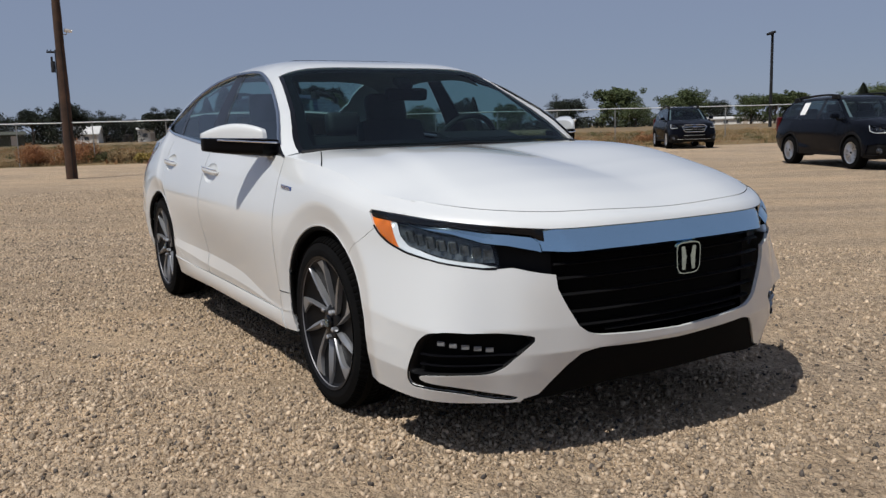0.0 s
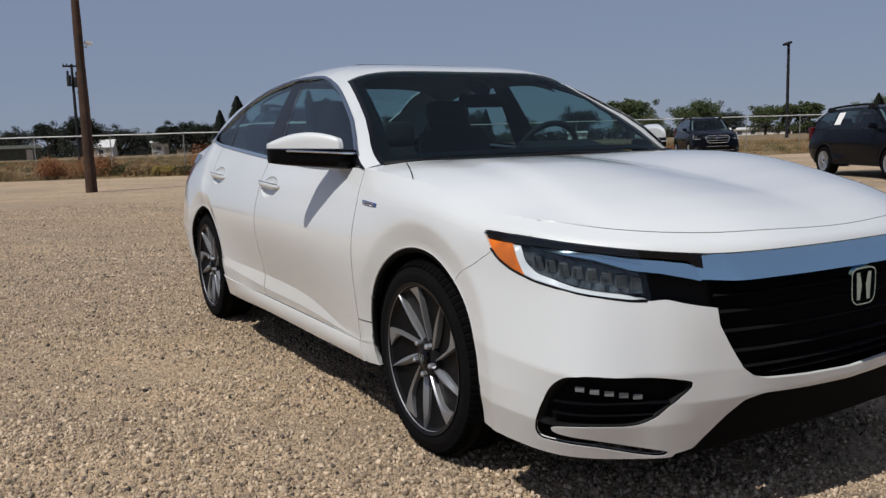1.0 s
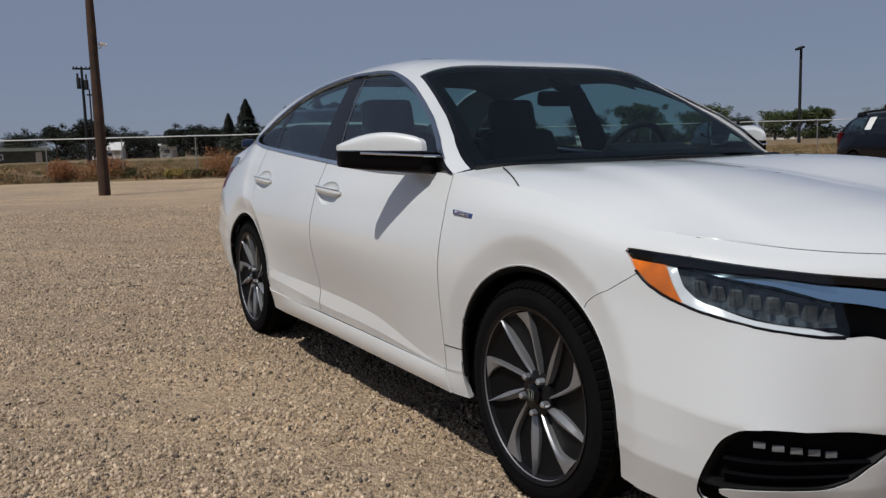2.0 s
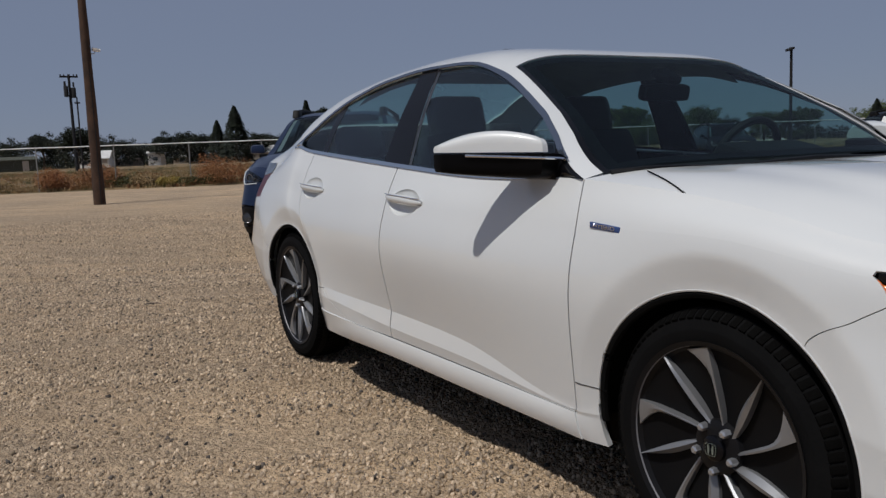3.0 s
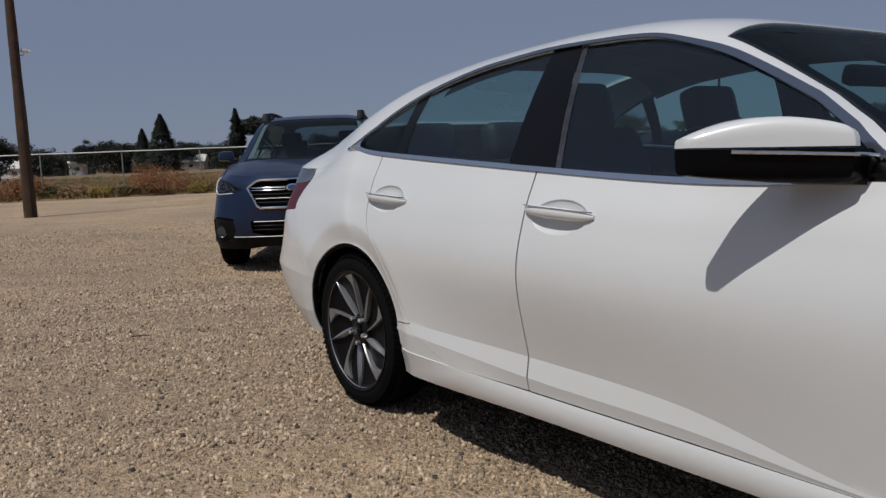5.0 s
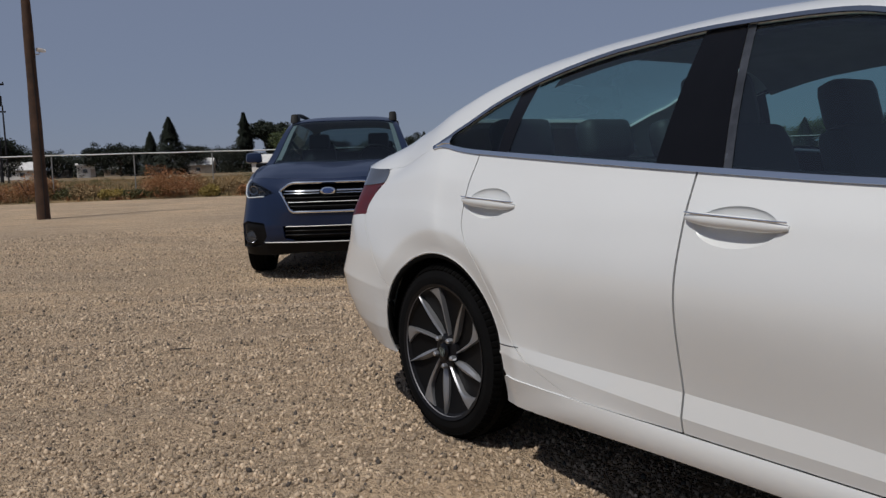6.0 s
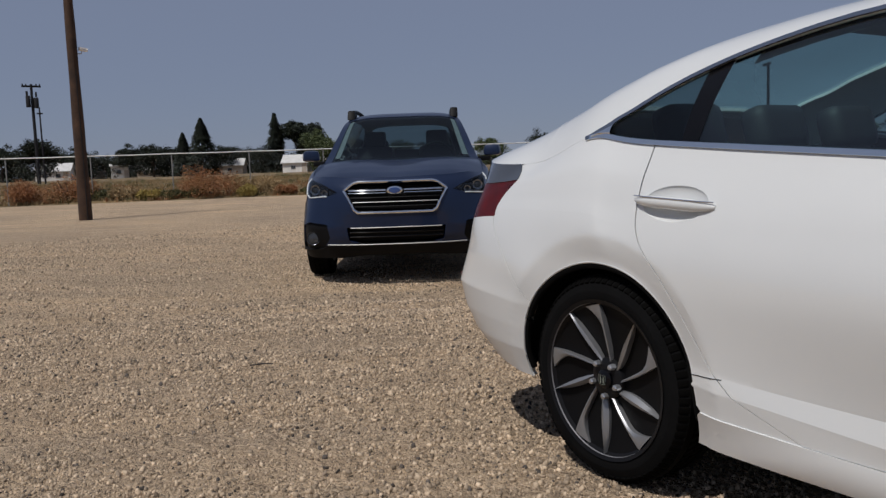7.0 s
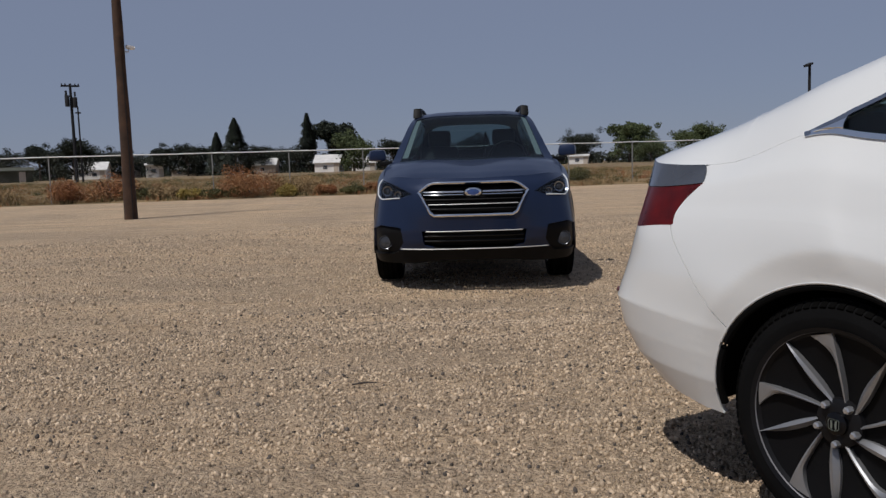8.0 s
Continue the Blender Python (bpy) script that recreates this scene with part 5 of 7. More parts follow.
    P = B.S(us, vv) - B.normal(us, vv) * .002
    tube(bm, [(q[0], -s * q[1], q[2]) for q in P], [.004] + [.011] * 8 + [.004], 6)
    part("bumper_reflector", bm, M["red"], car, "slim dark red reflector")
    # badge with its word
    bp = B.S(*B.find([(.992, .813)], (6, 8))[0])[0]
    bm = bmesh.new()
    box(bm, (.114, .006, .0165), (bp[0], -s * (bp[1] + .002), bp[2]), (0, s * 4.5, 0), .003)
    badge = part("badge", bm, M["badge_blue"], car, "blue and chrome script badge")
    cu_ = bpy.data.curves.new("word", "FONT")
    cu_.body, cu_.size, cu_.extrude, cu_.align_x, cu_.align_y = "HYBRID", .0155, .0012, "CENTER", "CENTER"
    tmp = new("word", cu_)
    bpy.context.view_layer.update()
    me = bpy.data.meshes.new_from_object(tmp.evaluated_get(bpy.context.evaluated_depsgraph_get()))
    bpy.data.objects.remove(tmp)
    me.materials.clear()
    me.materials.append(M["chrome"])
    me.transform((pose(bp[0], -s * (bp[1] + .0056), bp[2], 90, s * 4.5, 0 if s > 0 else 180)) @ Matrix.Diagonal((1.55, 1, 1, 1)))
    part("badge_word", me, None, badge)

# underbody and cabin
bm = bmesh.new()
box(bm, (.55, 1.24, .48), (1.71, 0, .49), (0, 0, 0), .04)
part("engine_block", bm, M["dark"], car)
# unseen plate added to keep sun from leaking into the front shadow
bm = bmesh.new()
box(bm, (.42, 1.20, .03), (1.86, 0, .235), bevel=.01)
part("sun_leak_blocker", bm, M["dark"], car)
bm = bmesh.new()
box(bm, (.14, .94, .42), (2.075, 0, .46), bevel=.02)
part("radiator", bm, M["dark"], car)
# set low, out of sight, to block bounce light and deepen the shadow
bm = bmesh.new()
box(bm, (3.6, 1.36, .16), (.1, 0, .225), bevel=.02)
part("underbody", bm, M["dark"], car)
bm = bmesh.new()
box(bm, (2.6, 1.5, .05), (-.35, 0, .36), bevel=.01)
part("cabin_floor", bm, M["dash"], car)
bm = bmesh.new()
box(bm, (.50, 1.46, .26), (.80, 0, .80), (0, 8, 0), .05)
box(bm, (.30, .44, .06), (.62, .37, .955), (0, 14, 0), .025)
part("dashboard", bm, M["dash"], car)
bm = bmesh.new()
box(bm, (.45, 1.30, .03), (-1.62, 0, .985), (0, -3, 0), .01)
part("parcel_shelf", bm, M["dash"], car)
def seat(x, y, width, rear=False):
    st = new("rear_seat" if rear else "front_seat")
    st.parent = car
    bm = bmesh.new()
    box(bm, (.50, width, .18), (x + .22, y, .52), (0, -6, 0), .05)
    part("cushion", bm, M["fabric"], st)
    bm = bmesh.new()
    box(bm, (.16, width, .62 if not rear else .50), (x - .08, y, .80 if not rear else .76), (0, -18, 0), .06, taper=(.8, .86))
    part("backrest", bm, M["fabric"], st)
    for hy in ((y,) if not rear else (y - .45, y, y + .45)):
        bm = bmesh.new()
        box(bm, (.11, .26, .19 if not rear else .17), (x - .21, hy, 1.165 if not rear else 1.085), (0, -14, 0), .045)
        part("headrest", bm, M["fabric"], st, smooth=75)
seat(-.30, -.37, .50)
seat(-.30, .37, .50)
seat(-1.14, 0, 1.28, True)
bm = bmesh.new()
bmesh.ops.create_circle(bm, segments=28, radius=.18)
ring = [v.co.copy() for v in bm.verts]
bm.clear()
tube(bm, ring + [ring[0]], .015, 8, cap=False)
bmesh.ops.transform(bm, matrix=pose(.42, .37, .93, 0, -66, 0), verts=bm.verts)
box(bm, (.05, .14, .12), (.45, .37, .92), (0, -25, 0), .03)
box(bm, (.03, .34, .03), (.44, .37, .925), (0, -25, 0), .01)
part("steering_wheel", bm, M["dash"], car)
bm = bmesh.new()
box(bm, (.05, .24, .065), (.27, .10, 1.215), (0, 12, 0), .02)
box(bm, (.10, .08, .04), (.33, .05, 1.27), (0, 26, 0), .02)
part("rear_view_mirror", bm, M["dark"], car)

# ---- wagons of one make: a detailed blue one and two dark ones further off ----
def wagon_cage():
    """The sedan's lines raised and squared off to a tall wagon."""
    K = np.array(SEDAN, float)
    K[:, :, 2] = K[:, :, 2] * 1.17 + 0.03
    K[:, :, 0] *= 1.035
    K[:, :, 1] *= 1.03
    for k in range(7):
        K[k, :5, 0] += (0.00, 0.02, 0.03, 0.03, 0.02, 0.0, -0.03)[k]
        K[k, 12:, 0] -= 0.03
    K[6, :4, 2] += .035
    K[6, 7:, 2] = np.interp(np.arange(7, 16), [7, 12, 15], [1.10, 1.16, 1.13])
    K[5, 7:, 2] = 0.97
    K[6, 10:, 1] = np.array([.80, .79, .78, .74, .48, 0])
    K[6, 11:, 0] = np.array([-1.5, -1.85, -2.20, -2.34, -2.38])
    K[3, 6:11, 1] = 0.895
    return K


WAGON_TOP = [(1.0, .80, 1.10), (.85, .77, 1.18), (.6, .71, 1.35), (.35, .65, 1.51), (.15, .615, 1.575), (-.2, .595, 1.605), (-.8, .59, 1.605), (-1.5, .60, 1.58), (-1.9, .62, 1.53), (-2.1, .66, 1.42), (-2.25, .71, 1.26), (-2.34, .70, 1.15)]
WAGON_MID = [(1.15, 1.10), (.95, 1.205), (.7, 1.365), (.45, 1.525), (.30, 1.60), (.1, 1.64), (-.3, 1.665), (-.9, 1.67), (-1.5, 1.66), (-1.95, 1.62), (-2.12, 1.55), (-2.22, 1.43), (-2.32, 1.26), (-2.40, 1.14)]


def wagon(label, paint, m, spokes, group, sticker=False):
    w = empty("wagon_car", m, label, "car", group)
    wz, wb = 0.36, 1.3725
    B = Body(wagon_cage(), (wb, -wb), wz, (0.47, 0.014))
    B.grid([8, 8, 7, 8, 8, 9, 12, 8, 8, 12, 10, 9, 6, 6, 6], [2, 2, 3, 7, 7, 5])
    yz = lambda pts, r=(0, 4.9): B.find(pts, r, (1, 2))
    GR = yz([(0, .918), (.33, .918), (.375, .905), (.455, .845), (.36, .675), (.325, .652), (0, .652)], (0, 3.2))
    GR = [(-.4, GR[0][1])] + GR + [(-.4, GR[-1][1])]
    LP = yz([(.50, .832), (.60, .875), (.72, .925), (.80, .958), (.83, .90), (.835, .83), (.79, .79), (.62, .800)], (2.2, 4.9))
    IN = yz([(0, .525), (.44, .525), (.42, .40), (.30, .375), (0, .375)], (0, 3.2))
    IN = [(-.4, IN[0][1])] + IN + [(-.4, IN[-1][1])]
    FG = yz([(.62, .55), (.80, .575), (.885, .54), (.885, .33), (.66, .33), (.60, .43)], (2.2, 4.9))
    for poly, mk in ((GR, 2), (LP, 3), (IN, 4), (FG, 5), (B.arch(wb, 0.405, (4.7, 8)), 6), (B.arch(-wb, 0.405, (10, 13)), 6)):
        B.cut(poly, mk)
    part("front_bumper", B.sheet(0, 5, 1, 6, (1, -1), gap=0.002, edges="rt"), paint, w)
    part("bumper_cladding", B.sheet(0, 5, 0, 1, (1, -1)), M["matt"], w)
    gr = part("grille", B.sheet(0, 4, 0, 6, (1, -1), (2,), inset=0.05, flange=0), M["dark"], w)
    part("lower_intake", B.sheet(0, 4, 0, 6, (1, -1), (4,), inset=0.05, flange=0), M["matt"], w)
    onto = lambda u, v, d=0.0: B.S(np.atleast_1d(u), np.atleast_1d(v)) + d * B.normal(np.atleast_1d(u), np.atleast_1d(v))
    def rail(poly_uv, d, r, name, material, parent, flat=(1, 1), lab=""):
        P = onto([abs(a) for a, b in poly_uv], [b for a, b in poly_uv], d)
        bm = bmesh.new()
        tube(bm, [(p[0], -math.copysign(p[1], q[0] if q[0] else 1), p[2]) for p, q in zip(P, poly_uv)], r, 6, flat=flat)
        return part(name, bm, M[material], parent, lab)
    half = GR[1:-1]
    def piecewise(pts, n=8):
        out = []
        for (a, b), (c, d) in zip(pts, pts[1:]):
            out += [(a + (c - a) * k / n, b + (d - b) * k / n) for k in range(n)]
        return out + [pts[-1]]
    right = piecewise(half)
    left = [(-a, b) for a, b in right]
    rail([(max(1e-4, a), b) for a, b in right], .004, .012, "grille_frame", "chrome", gr, lab="chrome hexagonal frame")
    rail([(min(-1e-4, a), b) for a, b in left], .004, .012, "grille_frame", "chrome", gr, lab="chrome hexagonal frame")
    for z, r, mt, lim in ((.852, .009, "chrome", .43), (.826, .007, "chrome", .42), (.785, .008, "matt", .40), (.745, .005, "galv", .38), (.705, .007, "matt", .36)):
        uv = yz([(y, z) for y in np.linspace(.08 if z > .8 else 0, lim, 9)], (0, 3.2))
        for s in (1, -1):
            rail([(s * max(a, 1e-4), b) for a, b in uv], -.014, r, "grille_bar", mt, gr, (1, .8))
    bm = bmesh.new()
    p = onto(0, yz([(0, .842)], (0, 1))[0][1])[0]
    lathe(bm, [(.001, -.014), (.8, -.012), (1.0, -.004), (1.04, .01)], 28)
    for v in bm.verts:
        v.co = Vector((p[0] + .006 - v.co.y, v.co.x * .070, p[2] + v.co.z * .036))
    em = part("emblem", bm, M["chrome"], gr, "oval chrome badge")
    bm = bmesh.new()
    lathe(bm, [(.001, -.018), (.68, -.017), (.74, -.010)], 28)
    for v in bm.verts:
        v.co = Vector((p[0] + .006 - v.co.y, v.co.x * .070, p[2] + v.co.z * .036))
    part("emblem_field", bm, M["badge_blue"], em, "blue oval field")
    for z, mt, r in ((.520, "galv", .005), (.372, "galv", .005)):
        uv = yz([(y, z) for y in np.linspace(0, .40 if z > .4 else .62, 10)], (0, 4))
        for s in (1, -1):
            rail([(s * max(a, 1e-4), b) for a, b in uv], .008, r, "bumper_trim", mt, w)
    for z in (.435, .475):
        uv = yz([(y, z) for y in np.linspace(0, .42, 8)], (0, 3.2))
        for s in (1, -1):
            rail([(s * max(a, 1e-4), b) for a, b in uv], -.02, .008, "intake_slat", "black", w)
    for s in (1, -1):
        part("front_fender", B.sheet(5, 7, 1, 6, (s,), gap=0.002, edges="lr"), paint, w)
        fd = part("front_door", B.sheet(7, 9, 1, 6, (s,), gap=0.002, edges="lr"), paint, w)
        rd = part("rear_door", B.sheet(9, 10, 1, 6, (s,), gap=0.002, edges="lr"), paint, w)
        part("rear_quarter", B.sheet(10, 12, 1, 6, (s,), gap=0.002, edges="lr"), paint, w)
        part("sill_cladding", B.sheet(5, 12, 0, 1, (s,)), M["matt"], w)
        part("inner_flank", B.sheet(5, 12, 0, 6, (s,), inset=0.04, flange=0), M["dark"], w)
        lamp = part("headlamp", B.sheet(2, 5, 0, 6, (s,), (3,), inset=0.04, flange=0), M["black"], w)
        rail([(s * a, b) for a, b in piecewise(LP[3:])], .002, .006, "light_guide", "drl", lamp, lab="pale light strip round the lamp")
        rail([(s * a, b) for a, b in piecewise(LP[:4])], .001, .003, "lamp_trim", "black", lamp)
        part("lamp_lens", B.sheet(2, 5, 0, 6, (s,), (3,), flange=0), M["clear"], lamp)
        for (y, z), r in (((.755, .868), .034), ((.655, .835), .022)):
            c = onto(*yz([(y, z)], (2.2, 4.9))[0], -.02)[0]
            bm = bmesh.new()
            bmesh.ops.create_icosphere(bm, subdivisions=2, radius=r)
            for v in bm.verts:
                v.co = Vector((c[0] + v.co.x * .6, -s * c[1] + v.co.y, c[2] + v.co.z))
            part("projector_lens", bm, M["lampgrey"], lamp)
            bm = bmesh.new()
            lathe(bm, [(r * 1.05, -.01), (r * 1.25, -.012), (r * 1.25, .01)], 24)
            for v in bm.verts:
                v.co = Vector((c[0] + .012 - v.co.y, -s * c[1] + v.co.x, c[2] + v.co.z))
            part("projector_ring", bm, M["darkchrome"], lamp)
        fg = part("fog_surround", B.sheet(2, 5, 0, 6, (s,), (5,), inset=0.02, flange=0), M["matt"], w, "black fog lamp pod")
        c = onto(*yz([(.765, .425)], (2.2, 4.9))[0], -.002)[0]
        bm = bmesh.new()
        lathe(bm, [(.001, -.012), (.045, -.006), (.05, .0), (.058, -.006), (.062, .02)], 24)
        for v in bm.verts:
            v.co = Vector((c[0] - v.co.y, -s * c[1] + v.co.x, c[2] + v.co.z))
        part("fog_light", bm, M["lampgrey"], fg)
        for wx in (wb, -wb):
            bm = bmesh.new()
            lathe(bm, [(.400, .02), (.404, -.014), (.45, -.012), (.462, .0), (.462, .03)], 36, arc=(math.radians(-8), math.radians(188)))
            for v in bm.verts:
                v.co = Vector((wx + v.co.x, -s * (.897 - v.co.y), wz + v.co.z))
            part("arch_cladding", bm, M["matt"], w)
        for wx in (wb, -wb):
            wheel(w, (wx, -s * .80, wz), s, .362, .232, .225, spokes)
            bm = bmesh.new()
            lathe(bm, [(.415, .30), (.415, -.08)], 28, arc=(math.radians(-20), math.radians(200)))
            lathe(bm, [(.415, .30), (.02, .30)], 28, arc=(math.radians(-20), math.radians(200)))
            for v in bm.verts:
                v.co = Vector((wx + v.co.x, -s * (.80 - v.co.y), wz + v.co.z))
            part("wheel_well", bm, M["dark"], w)
        mm = new("wing_mirror")
        mm.parent = w
        bm = bmesh.new()
        box(bm, (.13, .19, .115), (.80, -s * .96, 1.185), (0, 0, s * 12), .04, taper=(.75, .85))
        part("mirror_cap", bm, paint, mm)
        bm = bmesh.new()
        box(bm, (.08, .13, .05), (.82, -s * .87, 1.10), (0, 0, 0), .015)
        part("mirror_arm", bm, M["matt"], mm)
        # roof rail with raised feet
        bm = bmesh.new()
        xs_ = np.linspace(.18, -1.75, 24)
        zt = curve(WAGON_TOP, xs_, 2)
        yt = curve(WAGON_TOP, xs_, 1)
        h = .05 + 0 * xs_
        tube(bm, [(x, -s * (y - .035), z + .03 + a * (1 if i not in (0, 23) else .2)) for i, (x, y, z, a) in enumerate(zip(xs_, yt, zt, h))], .026, 8, flat=(.8, 1))
        for xf in (.10, -1.68):
            box(bm, (.32, .09, .11), (xf, -s * (curve(WAGON_TOP, xf, 1)[0] - .035), curve(WAGON_TOP, xf, 2)[0] + .05), (0, 0, 0), .02, taper=(.6, .9))
        part("roof_rail", bm, M["matt"], w)
        # side glass
        belt = B.S(np.linspace(7, 13.3, 200), np.full(200, 6.0))[::-1]
        def dl(x, t):
            by, bz = np.interp(x, belt[:, 0], belt[:, 1]), np.interp(x, belt[:, 0], belt[:, 2])
            return np.stack([x, by + (curve(WAGON_TOP, x, 1) - by) * t, bz + (curve(WAGON_TOP, x, 2) - bz) * t], -1)
        for nm, xa, xb, mt, par in (("window_pane", .88, -.20, "dimglass", fd), ("window_frame", -.20, -.34, "black", fd), ("window_pane", -.34, -1.20, "dimglass", rd), ("window_frame", -1.20, -1.32, "black", rd), ("quarter_window", -1.32, -2.05, "dimglass", w), ("rear_pillar", -2.05, -2.30, "", w)):
            P = np.stack([dl(np.linspace(xa, xb, 12), t) for t in np.linspace(0, 1, 6)], 1)
            bm = bmesh.new()
            vs = [[bm.verts.new((q[0], -s * (q[1] - .008), q[2])) for q in r] for r in P]
            for i in range(11):
                for j in range(5):
                    bm.faces.new((vs[i][j], vs[i + 1][j], vs[i + 1][j + 1], vs[i][j + 1]))
            part(nm, bm, M[mt] if mt else paint, par)
        if sticker and s > 0:
            bm = bmesh.new()
            P = [dl(np.array([x]), t)[0] for x, t in ((-.93, .22), (-1.20, .22), (-1.20, .85), (-.93, .85))]
            bm.faces.new([bm.verts.new((q[0], -s * (q[1] + .004), q[2])) for q in P])
            part("window_sticker", bm, M["paper"], w, "white paper sheet behind the side window")
        bm = bmesh.new()
        box(bm, (.16, .16, .40), (-2.26, -s * .74, 1.0), (0, 0, 0), .05)
        part("tail_lamp", bm, M["red"], w)
        st = new("front_seat")
        st.parent = w
        bm = bmesh.new()
        box(bm, (.16, .50, .62), (-.35, -s * .37, .98), (0, -14, 0), .06, taper=(.8, .86))
        box(bm, (.11, .26, .19), (-.45, -s * .37, 1.37), (0, -10, 0), .045)
        box(bm, (.5, .5, .16), (-.1, -s * .37, .68), (0, -6, 0), .05)
        part("seat_body", bm, M["fabric"], st)
    part("rear_bumper", B.sheet(12, 15, 0, 6, (1, -1), gap=0.002, edges="l"), paint, w)
    n = 22
    front = B.S(np.linspace(0, 4, n), np.full(n, 6.0))
    side = B.S(np.linspace(4, 7, 26), np.full(26, 6.0))
    a = B.S(7, 6)[0]
    cowl = resample([(1.15, 0, 1.115), (1.14, .36, 1.11), (1.06, .66, 1.11), tuple(a)], n)
    cx = np.linspace(front[0, 0], 1.15, 26)
    mid = np.stack([cx, 0 * cx, curve([(1.15, 1.115), (1.5, 1.10), (1.9, 1.05), (2.15, .995), (front[0, 0], front[0, 2])], cx)], 1)
    H = coons(mid, side, front, cowl)
    f, g = np.linspace(0, 1, n)[None, :], np.linspace(0, 1, 26)[:, None]
    H[:, :, 2] += .035 * np.sin(math.pi * f) * np.sin(math.pi * np.clip(g * .95, 0, 1)) ** .8 - .012 * smoothstep(.55, .68, f) * np.sin(math.pi * g) ** .5
    part("bonnet", patch(H, flange=0.02), paint, w)
    rs = np.array([0, .2, .4, .6, .75, .825, .865, .90, .93, .97, 1.0])
    xs = np.concatenate([np.linspace(1.0, .31, 18), np.linspace(.29, -1.94, 30), np.linspace(-1.97, -2.30, 9), [-2.34]])
    R_ = shell(WAGON_TOP, WAGON_MID, xs, lambda x: 0.15 * smoothstep(.2, 1.0, x) - 0.05 * smoothstep(-1.9, -2.3, x), rs, 5.0)
    xc = (xs[:-1] + xs[1:])[:, None] / 2 + 0 * rs[None, 1:]
    rc = (rs[:-1] + rs[1:])[None, :] / 2 + 0 * xs[1:, None]
    ws, bl = (xc > .30) & (rc < .90), (xc < -1.95) & (xc > -2.31) & (rc < .84)
    part("roof", patch(R_, ~(ws | bl), flange=.015), paint, w)
    part("windscreen", patch(R_, ws, lift=-.004), M["dimglass"], w)
    for s in (1, -1):
        part("pillar_trim", patch(R_ * np.array([1, s, 1]), ws & (rc > .80) & (rc < .89) & (xc < .88), both=False, lift=-.014), M["trimgrey"], w)
    part("rear_window", patch(R_, bl, lift=-.004), M["dimglass"], w)
    part("headliner", patch(R_ * np.array([1, .96, 1]), (xc < .2) & (xc > -1.9), lift=-.04), M["liner"], w)
    bm = bmesh.new()
    box(bm, (4.2, 1.36, .10), (0, 0, .32), bevel=.02)
    part("underbody", bm, M["dark"], w)
    bm = bmesh.new()
    box(bm, (2.6, 1.5, .05), (-.6, 0, .5))
    part("cabin_floor", bm, M["dash"], w)
    bm = bmesh.new()
    box(bm, (.5, 1.46, .26), (.85, 0, .98), (0, 8, 0), .05)
    part("dashboard", bm, M["dash"], w)
    bm = bmesh.new()
    box(bm, (.18, 1.3, .6), (-1.25, 0, .96), (0, -14, 0), .06)
    for y in (-.4, .4):
        box(bm, (.1, .26, .15), (-1.36, y, 1.31), (0, -10, 0), .04)
    part("rear_seat", bm, M["fabric"], w)
    bm = bmesh.new()
    ring = [(0.19 * math.cos(t), .19 * math.sin(t), 0) for t in np.linspace(0, 2 * math.pi, 24)]
    tube(bm, ring, .016, 6, cap=False)
    bmesh.ops.transform(bm, matrix=pose(.48, .37, 1.12, 0, -66, 0), verts=bm.verts)
    part("steering_wheel", bm, M["dash"], w)
    return w


wagon("dark blue metallic wagon with chrome grille on gravel", M["blue"], pose(-7.935, 2.335, -.08, 0, 0, -33) @ Matrix.Diagonal((1, 1.025, 1.025, 1)), 5, "parked wagons")
wagon("black wagon far off beside the fence, facing the lot", M["navy"], pose(-20.1, 24.1, 0, 0, 0, -36), 5, "parked wagons")
wagon("dark wagon with silver wheels and a white window sheet", M["navy"], pose(-6.5, 14.8, 0, 0, 0, -29) @ Matrix.Diagonal((.98, .97, .90, 1)), 10, "parked wagons", True)

# ---- the lot's edge: pole, fence, dry field, trees and houses ----
EYE8 = Vector((-.11, -2.75, 0))


def far(az, d):
    """A place on the ground at a bearing and distance from the walk's end."""
    return (EYE8.x + d * math.cos(radians(az)), EYE8.y + d * math.sin(radians(az)), 0.0)


# wooden light pole with a small camera on a bracket
pole = empty("utility_pole", pose(-20, .74, 0), "tall brown weathered wooden pole standing in gravel", "pole")
bm = bmesh.new()
lat = [(0.150 - .0095 * z + .004 * math.sin(z * 3.1), z - .3) for z in np.linspace(0, 10.5, 26)]
lathe(bm, [(r, z) for r, z in lat] + [(.001, 10.2)], 18, axis="z")
for v in bm.verts:
    a = math.atan2(v.co.y, v.co.x)
    k = 1 + .03 * math.sin(a * 5 + v.co.z * .4) + .03 * noise.noise((a * 2, v.co.z * .7, 1))
    v.co.x, v.co.y = v.co.x * k + .015 * math.sin(v.co.z * .5), v.co.y * k
part("trunk", bm, M["wood"], pole)
bm = bmesh.new()
tube(bm, [(0, .10, 3.80), (.02, .19, 3.80), (.03, .20, 3.86)], .014, 8)
part("camera_bracket", bm, M["galv"], pole)
bm = bmesh.new()
box(bm, (.09, .17, .085), (.03, .22, 3.90), (-8, 0, 12), .025)
tube(bm, [(.03, .30, 3.89), (.03, .33, 3.885)], .034, 12)
part("camera_housing", bm, M["whitewall"], pole, "small white weatherproof camera")
bm = bmesh.new()
tube(bm, [(.165, .02, -.05), (.15, .03, 1.6), (.13, .02, 3.2), (.10, .03, 3.78)], .009, 6)
part("cable", bm, M["oldwood"], pole, "dark cable stapled to the wood")

